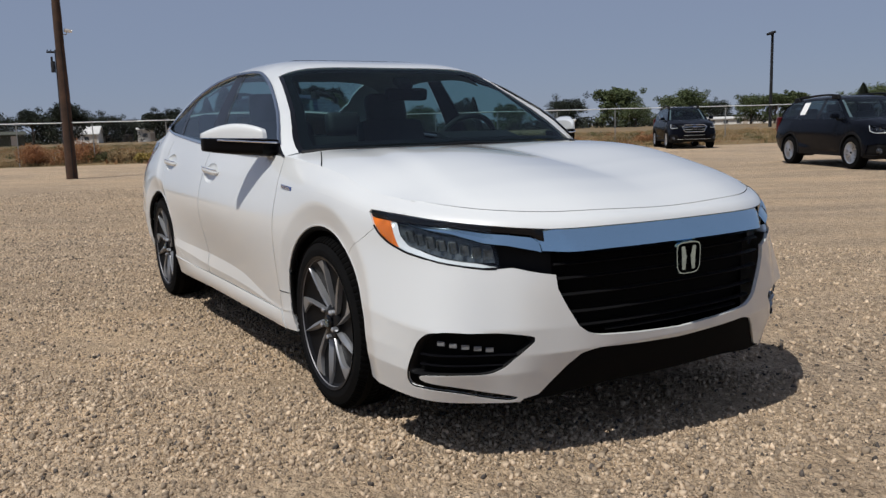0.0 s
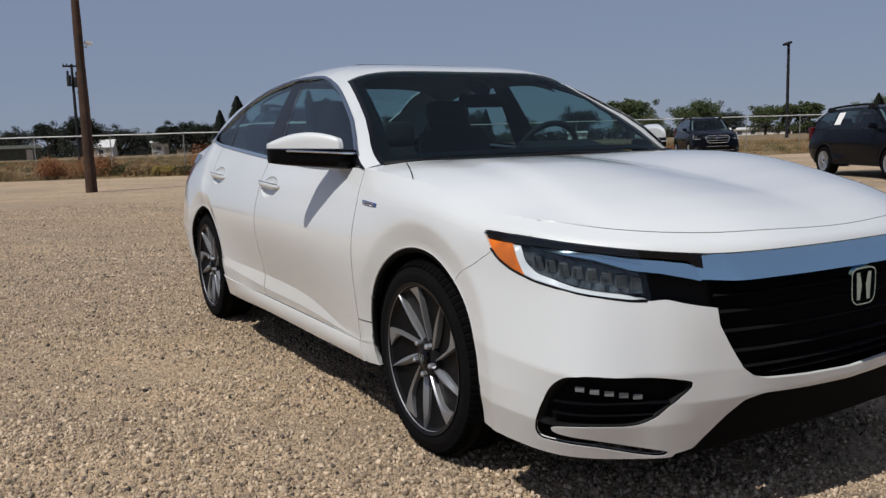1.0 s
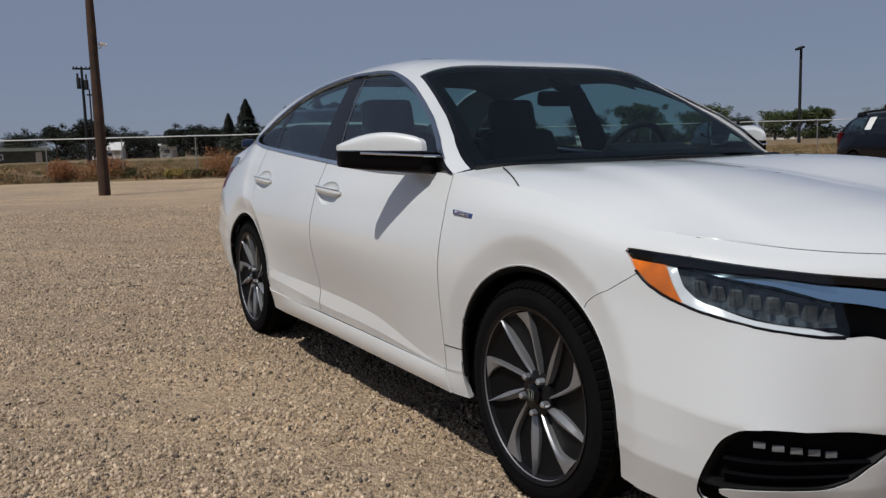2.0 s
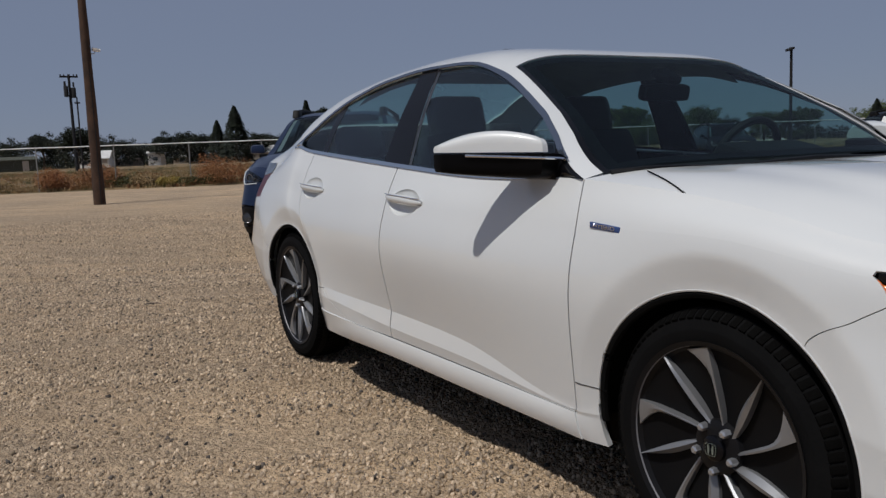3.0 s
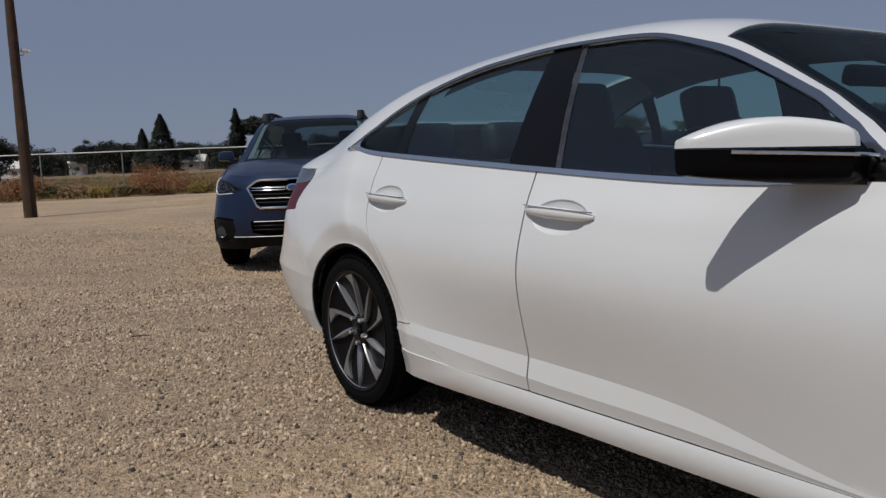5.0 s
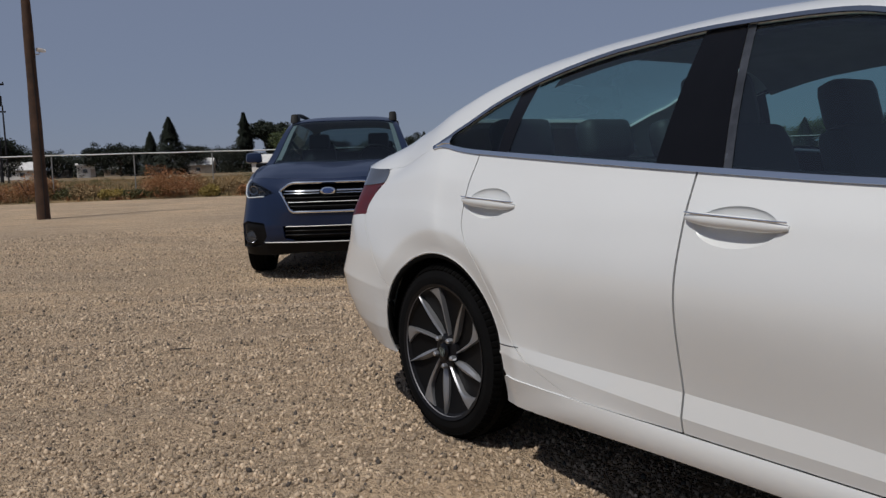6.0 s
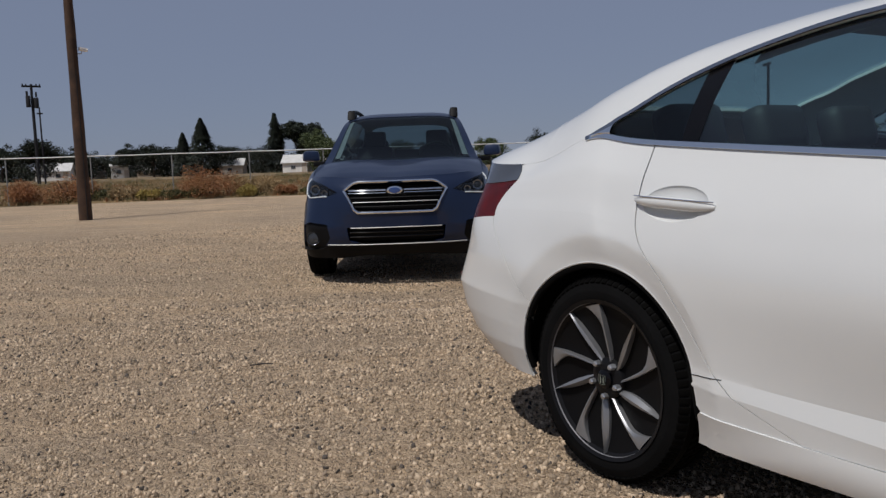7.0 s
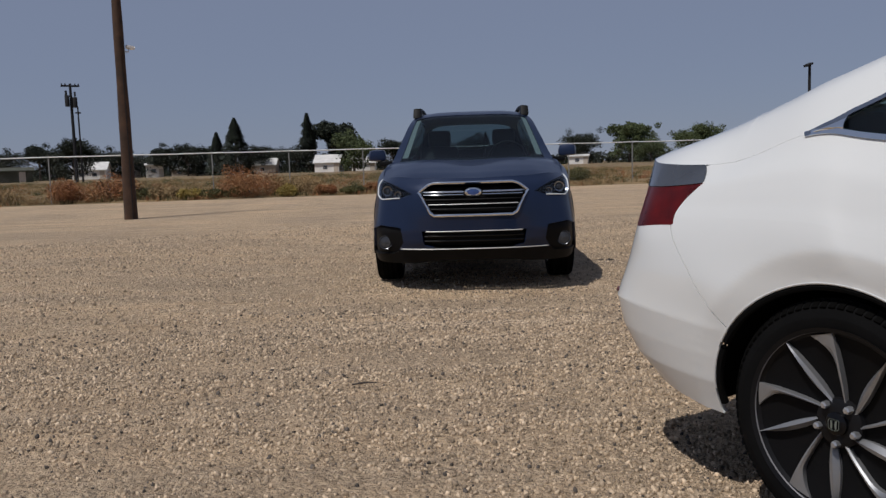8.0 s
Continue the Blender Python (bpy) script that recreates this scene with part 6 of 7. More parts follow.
# chain-link fence
def fence_at(y):
    return Vector((-33.5 + .33 * y, y, 0))
fence = empty("chain_link_fence", pose(-33.5, 0, 0), "galvanised chain-link fence with a pale top rail", "fence")
inv = fence.matrix_world.inverted()
ys = [.35 + 2.75 * k for k in range(-4, 17)]
for y in ys:
    p = inv @ fence_at(y)
    bm = bmesh.new()
    tube(bm, [(p.x, p.y, -.1), (p.x, p.y, 1.77), (p.x, p.y, 1.82)], [.022, .022, .010], 8)
    part("post", bm, M["galvdull"], fence)
for a, b in zip(ys, ys[1:]):
    p, q = inv @ fence_at(a), inv @ fence_at(b)
    bm = bmesh.new()
    tube(bm, [(p.x, p.y, 1.75), ((p.x + q.x) / 2, (p.y + q.y) / 2, 1.74), (q.x, q.y, 1.75)], .021, 8)
    part("top_rail", bm, M["railwhite"], fence)
vv, ff = [], []
p0, p1 = inv @ fence_at(ys[0]), inv @ fence_at(ys[-1])
L = (p1 - p0).length
d = (p1 - p0).normalized()
for k in range(int((L + 2) / .15)):
    for s in (1, -1):
        c = k * .15
        za, zb = .04, 1.73
        x0, x1 = c, c + s * (zb - za) * .62
        if 0 < min(x0, x1) and max(x0, x1) < L:
            a, b = p0 + d * x0, p0 + d * x1
            i = len(vv)
            w2 = d * .0006
            vv += [tuple(a - w2 + Vector((0, 0, za))), tuple(a + w2 + Vector((0, 0, za))), tuple(b + w2 + Vector((0, 0, zb))), tuple(b - w2 + Vector((0, 0, zb)))]
            ff.append((i, i + 1, i + 2, i + 3))
ob = part("wire_mesh", mesh_from(vv, ff, "wire_mesh", M["galv"], 0), None, fence)
tagged(ob, kind="stuff")

# dry field beyond the gravel
def edge_x(y):
    return float(np.interp(y, [-60, -3, .3, 5, 10, 15, 21, 24, 27, 40, 90], [-44, -34.4, -33.0, -31.0, -28.2, -26.2, -24.6, -22.2, -20.5, -16, -2]))
bm = bmesh.new()
ysf = np.concatenate([np.linspace(-700, -40, 8), np.linspace(-30, 60, 91), np.linspace(70, 900, 12)])
offs = [0, .25, .6, 1.2, 2, 3, 4.5, 6.5, 9, 13, 19, 28, 45, 80, 160, 400, 1200]
vs = []
for y in ysf:
    x0 = edge_x(y) + .35 * noise.noise((y * .6, 0, 3)) + .2 * noise.noise((y * 2.1, 0, 5))
    vs.append([bm.verts.new((x0 - o - (abs(y - 10) * .0), y, -.03 if o == 0 else .05 + min(.25, o * .03) + .10 * noise.noise(((x0 - o) * .4, y * .4, 2)))) for o in offs])
for a, b in zip(vs, vs[1:]):
    for i in range(len(offs) - 1):
        bm.faces.new((a[i], a[i + 1], b[i + 1], b[i]))
M["field"] = node_mat("dry_field_soil", (0.24, 0.155, 0.072), 0.95, 0.0, 0.3, 0.22, 2.4, bump=0.4, col2=(0.085, 0.066, 0.029), bdist=.05)
tagged(part("field", bm, M["field"], None, smooth=60), "dry tan field of weeds beyond the gravel", "field", kind="structure")


def tufts(name, n, ylo, yhi, depth, height, material, label, seed, start=.3, width=.05, blades=7):
    r = random.Random(seed)
    vv, ff = [], []
    for _ in range(n):
        y = r.uniform(ylo, yhi)
        o = start + depth * r.random() ** 1.8
        x = edge_x(y) - o
        z0 = .03 + min(.25, o * .03)
        k = height * r.uniform(.5, 1.25) * (.6 + .8 * max(0, .5 + noise.noise((x * .5, y * .5, seed))))
        for _ in range(blades):
            a, lean = r.uniform(0, 6.283), r.uniform(.1, .6)
            bx, by = x + r.gauss(0, .10), y + r.gauss(0, .10)
            h = k * r.uniform(.6, 1.1)
            i = len(vv)
            wx, wy = -math.sin(a) * width, math.cos(a) * width
            tx, ty = bx + math.cos(a) * lean * h, by + math.sin(a) * lean * h
            vv += [(bx - wx, by - wy, z0 - .05), (bx + wx, by + wy, z0 - .05), (tx, ty, z0 + h)]
            ff.append((i, i + 1, i + 2))
    tagged(new(name, mesh_from(vv, ff, name, material, 0)), label, "grass", kind="stuff")


tufts("dry_grass", 26000, -12, 50, 70, .13, M["straw"], "straw-coloured dry grass along the fence", 3, width=.024)
tufts("low_weeds", 3500, -12, 50, 60, .15, M["olive"], "low olive weeds among dry grass", 5, blades=10, width=.026)
tufts("red_weeds", 900, -12, 50, 14, .16, M["scrub"], "rusty brown weeds along the gravel's edge", 9, blades=10, width=.024)


def clump(vv, ff, c, r, n, size, g, squash=.8):
    """Leaf faces scattered through an uneven ball."""
    for _ in range(n):
        d = Vector((g.gauss(0, 1), g.gauss(0, 1), g.gauss(0, 1))).normalized()
        k = r * (g.random() ** .45) * (1 + .35 * noise.noise(d * 2 + Vector(c)))
        p = Vector(c) + Vector((d.x * k, d.y * k, d.z * k * squash))
        a = Vector((g.gauss(0, 1), g.gauss(0, 1), g.gauss(0, .6))).normalized()
        b = a.cross(Vector((g.gauss(0, 1), g.gauss(0, 1), g.gauss(0, 1)))).normalized()
        s = size * g.uniform(.6, 1.3)
        i = len(vv)
        vv += [tuple(p - a * s), tuple(p + b * s * .6), tuple(p + a * s), tuple(p - b * s * .6)]
        ff.append((i, i + 1, i + 2, i + 3))


def mounds(name, n, depth, lo, hi, material, label, seed):
    """Low rounded weeds without number."""
    g = random.Random(seed)
    vv, ff = [], []
    for _ in range(n):
        y = g.uniform(-12, 48)
        o = .35 + depth * g.random() ** 1.7
        r = g.uniform(lo, hi)
        clump(vv, ff, (edge_x(y) - o, y, .05 + min(.25, o * .03) + r * .2), r, 240, .022 + .008 * r, g, .5)
    tagged(new(name, mesh_from(vv, ff, name, material, 0)), label, "weeds", kind="stuff")


mounds("rusty_weeds", 110, 30, .25, .6, M["scrub"], "rusty brown rounded weeds along the fence", 21)
mounds("olive_weeds", 260, 75, .25, .7, M["olive"], "olive rounded weeds in the dry field", 22)
mounds("straw_weeds", 380, 45, .2, .5, M["straw"], "pale straw rounded weeds in the dry field", 23)


def shrub(at, r, h, material, label, seed):
    g = random.Random(seed)
    vv, ff = [], []
    for _ in range(7):
        a = g.uniform(0, 6.28)
        clump(vv, ff, (r * .55 * math.cos(a), r * .55 * math.sin(a), h * g.uniform(.25, .6)), r * .6, 1100, .030, g, h / r * .75)
    s = empty("shrub", pose(*at), label, "shrub", "shrubs along the fence")
    part("foliage", mesh_from(vv, ff, "foliage", material, 0), None, s)
    bm = bmesh.new()
    for _ in range(6):
        a = g.uniform(0, 6.28)
        tube(bm, [(0, 0, -.1), (r * .3 * math.cos(a), r * .3 * math.sin(a), h * .4), (r * .6 * math.cos(a), r * .6 * math.sin(a), h * .8)], [.02, .014, .005], 5)
    part("stems", bm, M["bark"], s)


def broad_tree(at, height, spread, material, label, seed, trunk=.35):
    g = random.Random(seed)
    t = empty("tree", pose(*at), label, "tree", "far trees")
    bm = bmesh.new()
    tube(bm, [(0, 0, -.3), (.1, .05, height * trunk), (.05, .1, height * .75)], [height * .035, height * .025, height * .008], 8)
    tips = []
    for k in range(7):
        a = k * 2.4 + g.uniform(-.4, .4)
        e = Vector((spread * g.uniform(.45, .8) * math.cos(a), spread * g.uniform(.45, .8) * math.sin(a), height * g.uniform(.45, .82)))
        tube(bm, [(.08, .05, height * trunk * g.uniform(.8, 1.2)), tuple(e * .5 + Vector((0, 0, height * .2))), tuple(e)], [height * .014, height * .009, height * .003], 6)
        tips.append(e)
    part("trunk", bm, M["bark"], t)
    vv, ff = [], []
    tips += [Vector((0, 0, height * .78)), Vector((spread * .3, -spread * .2, height * .7)), Vector((-spread * .3, spread * .2, height * .68))]
    for e in tips:
        clump(vv, ff, tuple(e), spread * g.uniform(.36, .55), 620, height * .024, g, .75)
        for _ in range(4):
            q = e + Vector((g.gauss(0, 1), g.gauss(0, 1), g.gauss(0, .6))) * spread * .3
            clump(vv, ff, tuple(q), spread * .2, 110, height * .020, g, .8)
    for _ in range(5):
        a = g.uniform(0, 6.28)
        clump(vv, ff, (spread * .6 * math.cos(a), spread * .6 * math.sin(a), height * g.uniform(.2, .35)), spread * .4, 280, height * .024, g, .7)
    part("crown", mesh_from(vv, ff, "crown", material, 0), None, t)


def conifer(at, height, spread, label, seed, ragged=0.0):
    g = random.Random(seed)
    t = empty("conifer", pose(*at), label, "tree", "far conifers")
    bm = bmesh.new()
    tube(bm, [(0, 0, -.3), (0, 0, height * .5), (0, 0, height * .97)], [height * .022, height * .013, height * .003], 8)
    part("trunk", bm, M["bark"], t)
    vv, ff = [], []
    for _ in range(4200):
        f = g.random() ** .8
        z = height * (.05 + .95 * f)
        r = spread * (1 - f) ** .8 * (.94 + .06 * math.sin(f * 38)) * g.uniform(.45, 1.05) * (1 + ragged * noise.noise((f * 9, g.random(), seed)))
        a = g.uniform(0, 6.283)
        c, s = math.cos(a), math.sin(a)
        p = Vector((r * c, r * s, z - r * .25))
        k = height * .028 * g.uniform(.7, 1.4)
        i = len(vv)
        out = Vector((c, s, -.35)) * k
        sd = Vector((-s, c, 0)) * k * .55
        vv += [tuple(p - out), tuple(p + sd), tuple(p + out), tuple(p - sd + Vector((0, 0, k * .3)))]
        ff.append((i, i + 1, i + 2, i + 3))
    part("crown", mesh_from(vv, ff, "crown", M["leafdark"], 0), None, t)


def house(at, turn, size, wall, roof, label, windows=2, gable=True):
    """A small house: walls with set-back windows and a door, gabled or low roof with eaves."""
    lx, ly, h = size
    e = empty("house", pose(*at, 0, 0, turn), label, "house", "far houses")
    bm = bmesh.new()
    rise = .30 * ly if gable else .08 * ly
    pts = [(-ly / 2, 0), (ly / 2, 0), (ly / 2, h), (0, h + rise), (-ly / 2, h)]
    ends = [[bm.verts.new((x, y, z)) for y, z in pts] for x in (-lx / 2, lx / 2)]
    for k in range(5):
        bm.faces.new((ends[0][k], ends[0][(k + 1) % 5], ends[1][(k + 1) % 5], ends[1][k]))
    bm.faces.new(ends[0][::-1])
    bm.faces.new(ends[1])
    part("wall", bm, wall, e, smooth=0)
    bm = bmesh.new()
    for s in (-1, 1):
        a = [(-lx / 2 - .3, 0, h + rise + .03), (lx / 2 + .3, 0, h + rise + .03), (lx / 2 + .3, s * (ly / 2 + .35), h - .1), (-lx / 2 - .3, s * (ly / 2 + .35), h - .1)]
        lo = [bm.verts.new(p) for p in a]
        up = [bm.verts.new((p[0], p[1], p[2] + .14)) for p in a]
        bm.faces.new(up)
        bm.faces.new(lo[::-1])
        for k in range(4):
            bm.faces.new((lo[k], lo[(k + 1) % 4], up[(k + 1) % 4], up[k]))
    part("roof", bm, roof, e, smooth=0)
    for k in range(windows):
        x = -lx / 2 + lx * (k + .7) / (windows + .6)
        for s in (-1, 1):
            bm = bmesh.new()
            box(bm, (1.1, .08, .9), (x, s * (ly / 2 + .0), h * .58))
            wn_ = part("window", bm, M["whitewall"], e)
            bm = bmesh.new()
            box(bm, (.9, .06, .7), (x, s * (ly / 2 + .035), h * .58))
            part("window_glass", bm, M["smoke"], wn_)
    bm = bmesh.new()
    box(bm, (.95, .08, 2.0), (lx * .38, -ly / 2 - .01, 1.0))
    part("door", bm, M["tanwall"], e)


# scrub along the fence
for k, (y, o, r, h, mt, lb) in enumerate([(2.4, 0.9, 1.0, 1.05, "scrub", "rusty brown tumbleweed bush"),
                                          (0.7, 0.9, 0.9, 0.9, "scrub", "rusty tumbleweed bush by the fence"),
                                          (7.1, 0.9, 1.2, 1.2, "scrub", "large rusty tumbleweed bush by the fence"),
                                          (5, 0.7, 0.45, 0.42, "gold", "low yellow weed bush by the fence"),
                                          (5.7, 0.7, 0.5, 0.38, "olive", "low olive shrub by the fence"),
                                          (6.35, 0.7, 0.48, 0.4, "olive", "low green shrub by the fence"),
                                          (8.3, 0.7, 0.5, 0.45, "gold", "low yellow-green shrub by the fence"),
                                          (9.5, 0.7, 0.45, 0.38, "scrub", "small rusty dry bush by the fence"),
                                          (8.9, 1.6, 0.9, 0.75, "straw", "tan dry bush by the fence"),
                                          (10.4, 0.8, 0.5, 0.32, "olive", "low olive shrub by the fence"),
                                          (-1.2, 1.4, 0.8, 0.6, "straw", "pale straw bush by the fence"),
                                          (-2.6, 1, 0.8, 0.5, "olive", "low olive shrub by the fence"),
                                          (3.4, 1.2, 0.75, 0.6, "olive", "dull olive bush by the fence"),
                                          (4.2, 1, 0.6, 0.5, "straw", "pale straw bush by the fence"),
                                          (11.5, 1.3, 0.5, 0.4, "scrub", "small rusty dry bush by the fence"),
                                          (13.2, 1.2, 0.55, 0.45, "olive", "small olive shrub by the fence"),
                                          (16.4, 1.4, 0.6, 0.5, "scrub", "rusty dry bush near the fence"),
                                          (19, 2.5, 0.7, 0.6, "straw", "tan dry bush near the fence"),
                                          (20.6, 3.4, 0.9, 0.8, "olive", "olive shrub near the fence"),
                                          (26.5, 3.5, 0.8, 0.6, "scrub", "rusty dry bush near the fence")]):
    shrub((edge_x(y) - o, y, .04), r, h, M[mt], lb, 40 + k)

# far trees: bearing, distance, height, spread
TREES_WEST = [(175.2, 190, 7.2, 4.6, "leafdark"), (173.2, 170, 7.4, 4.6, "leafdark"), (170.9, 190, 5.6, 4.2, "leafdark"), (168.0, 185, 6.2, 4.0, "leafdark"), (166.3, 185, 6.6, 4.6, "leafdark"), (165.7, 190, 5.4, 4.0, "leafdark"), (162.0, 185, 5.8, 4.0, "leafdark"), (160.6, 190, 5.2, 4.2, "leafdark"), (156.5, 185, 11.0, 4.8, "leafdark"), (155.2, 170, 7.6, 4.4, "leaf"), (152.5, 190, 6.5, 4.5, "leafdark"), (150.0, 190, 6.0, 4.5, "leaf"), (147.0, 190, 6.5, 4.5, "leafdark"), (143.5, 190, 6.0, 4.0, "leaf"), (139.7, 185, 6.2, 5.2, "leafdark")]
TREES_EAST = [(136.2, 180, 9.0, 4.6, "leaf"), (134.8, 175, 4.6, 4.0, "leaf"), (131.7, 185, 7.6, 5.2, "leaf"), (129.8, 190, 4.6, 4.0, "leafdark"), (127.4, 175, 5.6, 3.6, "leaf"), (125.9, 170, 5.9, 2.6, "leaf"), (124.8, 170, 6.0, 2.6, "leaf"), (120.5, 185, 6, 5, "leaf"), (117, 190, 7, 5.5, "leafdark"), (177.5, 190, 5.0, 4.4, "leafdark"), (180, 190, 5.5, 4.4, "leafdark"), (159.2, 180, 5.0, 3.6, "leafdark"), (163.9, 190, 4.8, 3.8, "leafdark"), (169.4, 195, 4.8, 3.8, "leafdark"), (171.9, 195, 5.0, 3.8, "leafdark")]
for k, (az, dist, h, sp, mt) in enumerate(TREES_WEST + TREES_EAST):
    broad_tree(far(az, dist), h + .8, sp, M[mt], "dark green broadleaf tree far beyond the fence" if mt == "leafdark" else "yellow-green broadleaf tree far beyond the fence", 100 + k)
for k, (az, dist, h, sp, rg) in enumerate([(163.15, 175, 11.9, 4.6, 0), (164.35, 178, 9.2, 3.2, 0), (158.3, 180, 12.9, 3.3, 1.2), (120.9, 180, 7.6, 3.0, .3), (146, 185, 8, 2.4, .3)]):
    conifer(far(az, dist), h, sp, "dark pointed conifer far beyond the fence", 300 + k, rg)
# hedge line that closes the field
vv, ff = [], []
g = random.Random(11)
for k in range(420):
    az = 104 + 82 * k / 419
    p = far(az, 205 + g.uniform(-8, 8))
    clump(vv, ff, (p[0], p[1], g.uniform(.6, 1.8)), g.uniform(1.6, 2.6), 70, .38, g, .8)
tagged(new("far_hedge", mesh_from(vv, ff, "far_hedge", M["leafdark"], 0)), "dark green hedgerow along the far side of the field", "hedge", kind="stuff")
for az, dist, turn, size, wl, rf, lb, nw, gb in [(178.1, 150, 87, (13, 5, 2.2), "olivewall", "olivewall", "long low olive barn beside the field", 1, False), (172.2, 185, 70, (6.5, 5, 2.2), "whitewall", "roofing", "small white gabled house beyond the field", 2, True), (168.4, 185, 80, (3.4, 3, 2.9), "whitewall", "roofing", "small white shed with a flat roof", 1, False), (166.0, 195, 75, (9, 4, 1.9), "tanwall", "roofing", "low pale mobile home beyond the field", 3, False), (170.3, 195, 75, (7, 4, 1.6), "tanwall", "darkroof", "low tan outbuilding beside a white house", 2, False), (161.2, 185, 60, (5, 4.5, 2.2), "tanwall", "roofing", "tan gabled house between trees", 1, True), (156.9, 170, 55, (5, 5, 2.2), "whitewall", "roofing", "white gabled house between trees", 1, True), (154.5, 180, 60, (5, 4, 2), "whitewall", "roofing", "small white house between trees", 1, True), (139.6, 180, 45, (4, 3, 2.0), "whitewall", "roofing", "white shed right of the field", 1, False), (128.9, 185, 38, (9.5, 4, 1.5), "whitewall", "roofing", "long white mobile home beyond the field", 3, False), (126.6, 190, 38, (5, 4, 1.5), "whitewall", "roofing", "short white mobile home beyond the field", 1, False), (163.0, 190, 60, (6, 4, 1.7), "whitewall", "roofing", "low white outbuilding between dark trees", 1, False)]:
    house(far(az, dist), turn, size, M[wl], M[rf], lb.replace("right of", "beside"), nw, gb)

# utility pole with transformer, and a plain pole with a lamp arm
up = empty("power_pole", pose(*far(173.1, 100)), "dark power pole with crossarm and transformer drums", "pole")
bm = bmesh.new()
tube(bm, [(0, 0, -.3), (0, 0, 5), (0, 0, 11.2)], [.20, .17, .13], 8)
part("trunk", bm, M["oldwood"], up)
bm = bmesh.new()
box(bm, (.16, 1.9, .20), (0, 0, 10.95), bevel=.01)
part("crossarm", bm, M["oldwood"], up)
for y, z, r, h in ((.38, 8.6, .25, 1.1), (-.40, 8.7, .24, 1.2), (-.48, 9.9, .12, .5), (.42, 9.8, .10, .5)):
    bm = bmesh.new()
    lathe(bm, [(.001, z + h + .05), (r * .8, z + h + .04), (r, z + h - .03), (r, z), (.001, z)], 14, axis="z")
    bmesh.ops.translate(bm, verts=bm.verts, vec=(0, y, 0))
    part("transformer", bm, M["oldwood"], up)
for y in (-.85, -.5, .5, .85):
    bm = bmesh.new()
    lathe(bm, [(.001, .22), (.05, .2), (.07, .1), (.04, 0)], 8, axis="z")
    bmesh.ops.translate(bm, verts=bm.verts, vec=(0, y, 11.02))
    part("insulator", bm, M["oldwood"], up)
up2 = empty("power_pole", pose(*far(172.75, 104)), "thin dark power pole behind another", "pole")
bm = bmesh.new()
tube(bm, [(0, 0, -.3), (0, 0, 9.0)], [.11, .08], 8)
tube(bm, [(0, -.3, 8.3), (0, .3, 8.3)], .1, 6)
part("trunk", bm, M["oldwood"], up2)
lp = empty("lamp_pole", pose(4.13 + 92 * math.cos(radians(127.45)), -2 + 92 * math.sin(radians(127.45)), 0), "dark thin pole with a short lamp arm", "pole")
bm = bmesh.new()
tube(bm, [(0, 0, -.3), (0, 0, 5), (0, 0, 9.75)], [.17, .15, .13], 8)
part("trunk", bm, M["oldwood"], lp)
bm = bmesh.new()
box(bm, (.5, .9, .22), (0, -.2, 9.75), (18, 0, 0), .04)
part("lamp_head", bm, M["oldwood"], lp)

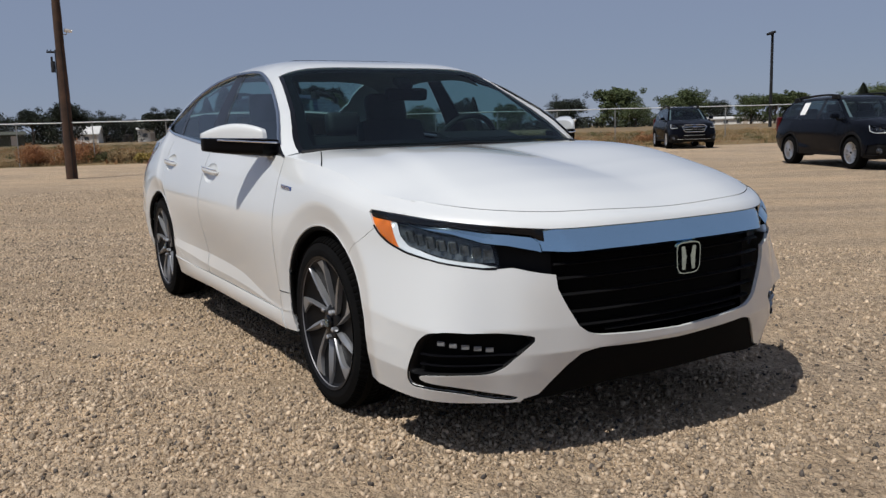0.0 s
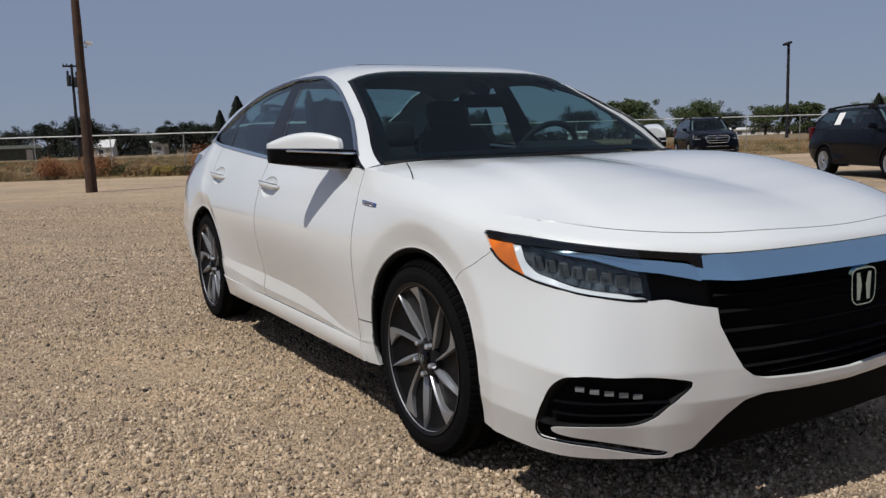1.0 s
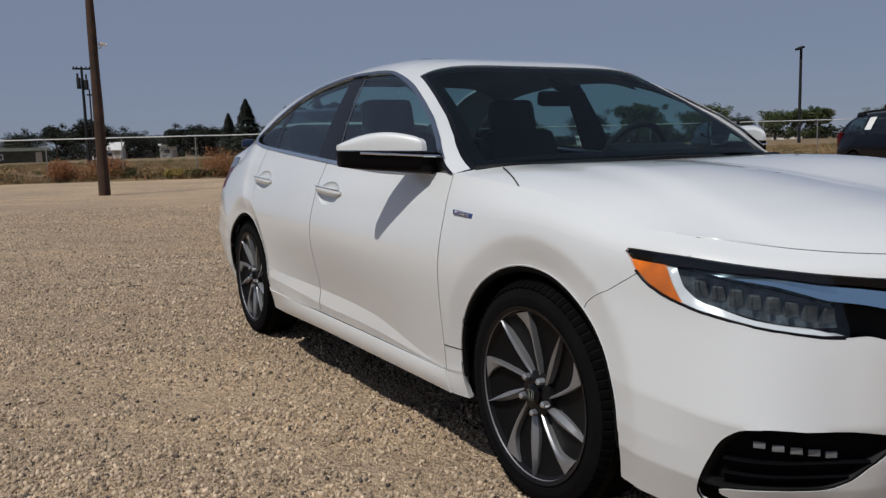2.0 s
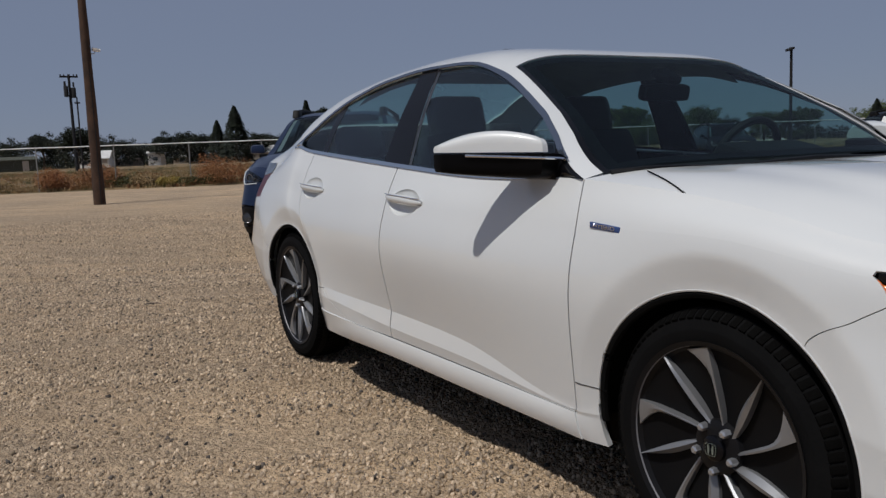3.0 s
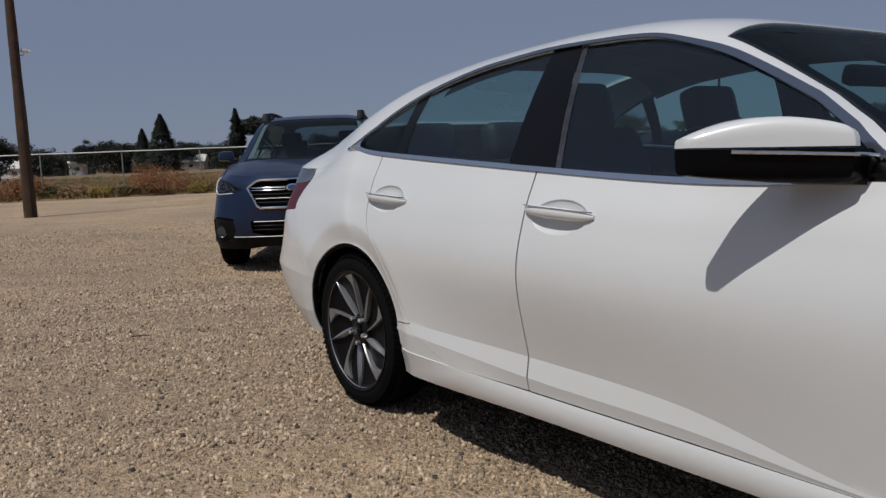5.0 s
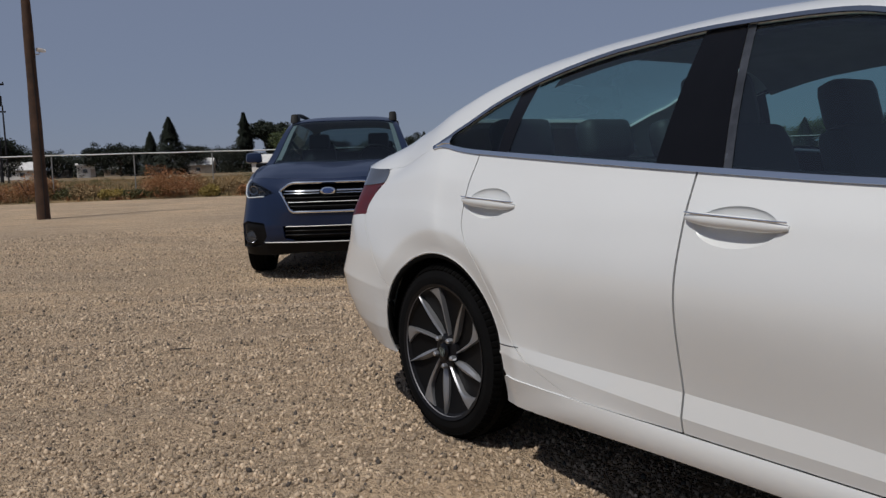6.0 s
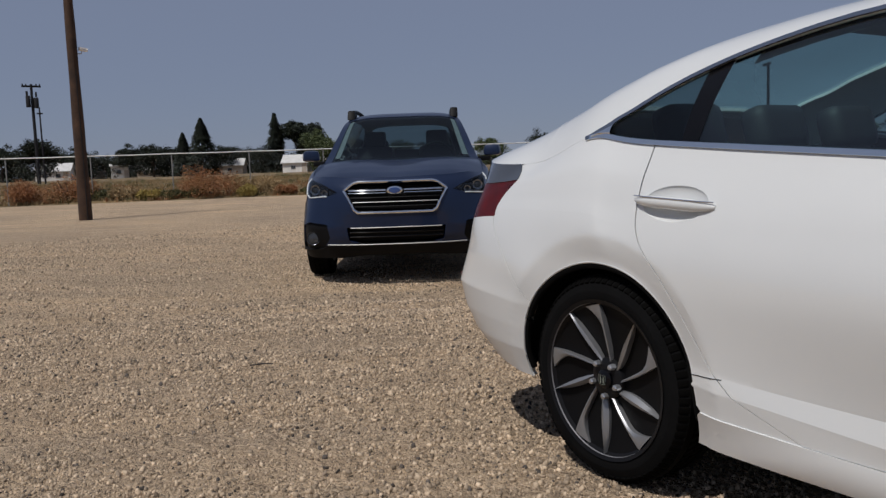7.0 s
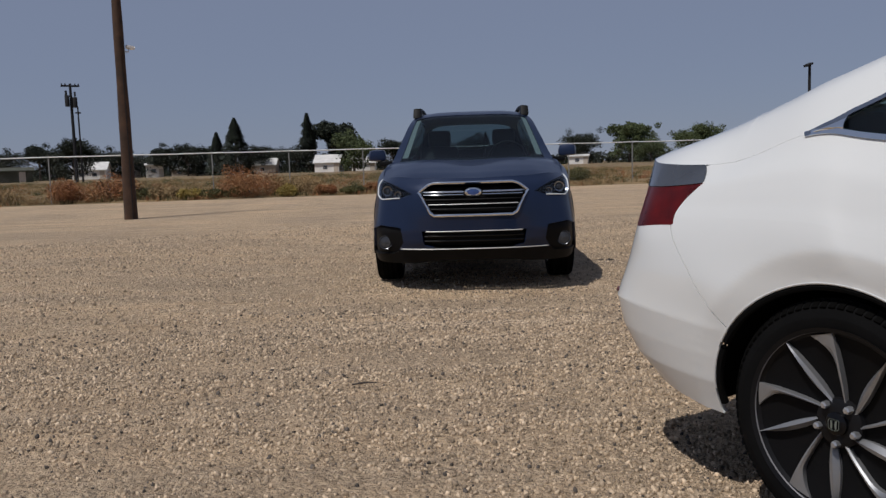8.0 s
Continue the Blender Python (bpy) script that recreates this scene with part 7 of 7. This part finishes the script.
# ---- loose stones on the lot ----
def stones(name, n, xr, yr, lo, hi, seed, label, material="stone"):
    g = np.random.RandomState(seed)
    base = np.array([(-1, -1, -1), (1, -1, -1), (1, 1, -1), (-1, 1, -1), (-1, -1, 1), (1, -1, 1), (1, 1, 1), (-1, 1, 1)], float)
    faces = np.array([(0, 3, 2, 1), (4, 5, 6, 7), (0, 1, 5, 4), (1, 2, 6, 5), (2, 3, 7, 6), (3, 0, 4, 7)])
    size = lo * (hi / lo) ** (g.rand(n) ** 2.6)
    S = base[None] * (0.62 + .55 * g.rand(n, 8, 3)) * size[:, None, None] * np.stack([g.uniform(.7, 1.25, n), g.uniform(.7, 1.1, n), g.uniform(.6, 1.15, n)], 1)[:, None]
    S[:, 4:, :2] *= g.uniform(.5, .95, (n, 1, 1))
    px, py = g.uniform(*xr, n * 3), g.uniform(*yr, n * 3)
    q, r = tracks(px, py)
    heap = 1.3 * lattice(q * 4.4, r * .45, 1) + 1.1 * lattice(q * 1.7 + 9, r * .8, 4) + .7 * lattice(px * 5.3, py * 5.3, 5) - 1.1
    keep = np.nonzero(g.rand(n * 3) < np.clip(.34 + .85 * heap, .03, 1.0))[0][:n]
    px, py = px[keep], py[keep]
    n = len(px)
    S, size = S[:n], size[:n]
    a = g.rand(n) * 6.283
    c, s = np.cos(a)[:, None], np.sin(a)[:, None]
    x, y, z = S[..., 0] * c - S[..., 1] * s, S[..., 0] * s + S[..., 1] * c, S[..., 2]
    t, u = g.normal(0, .35, n)[:, None], g.normal(0, .35, n)[:, None]
    z = z + x * t + y * u
    V = np.stack([x + px[:, None], y + py[:, None], z + (size * .28 + low(px, py))[:, None]], -1).reshape(-1, 3)
    F = (faces[None] + 8 * np.arange(n)[:, None, None]).reshape(-1, 4)
    me = bpy.data.meshes.new(name)
    me.vertices.add(len(V))
    me.vertices.foreach_set("co", V.ravel())
    me.loops.add(F.size)
    me.loops.foreach_set("vertex_index", F.ravel())
    me.polygons.add(len(F))
    me.polygons.foreach_set("loop_start", np.arange(0, F.size, 4))
    me.update(calc_edges=True)
    me.materials.append(M[material])
    tagged(new(name, me), label, "gravel", kind="stuff")


stones("loose_gravel", 150000, (-5.5, 2.6), (-3.0, .9), .0024, .0100, 1, "tan angular gravel stones scattered on packed earth")
stones("loose_gravel_beyond", 34000, (-14, -5.5), (-4.0, 7.0), .0050, .015, 2, "tan angular gravel stones scattered on packed earth")
stones("loose_gravel_front", 15000, (1.6, 4.4), (-1.9, 2.6), .0030, .0115, 3, "tan angular gravel stones scattered on packed earth")
stones("loose_gravel_beside", 12000, (-5.5, 2.2), (.9, 4.0), .005, .013, 4, "tan angular gravel stones scattered on packed earth")
# dark pebbles, partly in place of the shade in gaps of the gravel
stones("dark_pebbles", 15000, (-6.0, 3.4), (-3.0, 2.0), .0024, .0095, 6, "scattered dark grey pebbles, also standing in for shaded pits among pale gravel", "darkstone")
bm = bmesh.new()
tube(bm, [(-3.585, -1.205, .0), (-3.565, -1.150, .004), (-3.54, -1.095, .001)], [.004, .0045, .0025], 6)
tagged(part("twig", bm, M["twig"], None), "short dark twig lying on gravel", "twig")
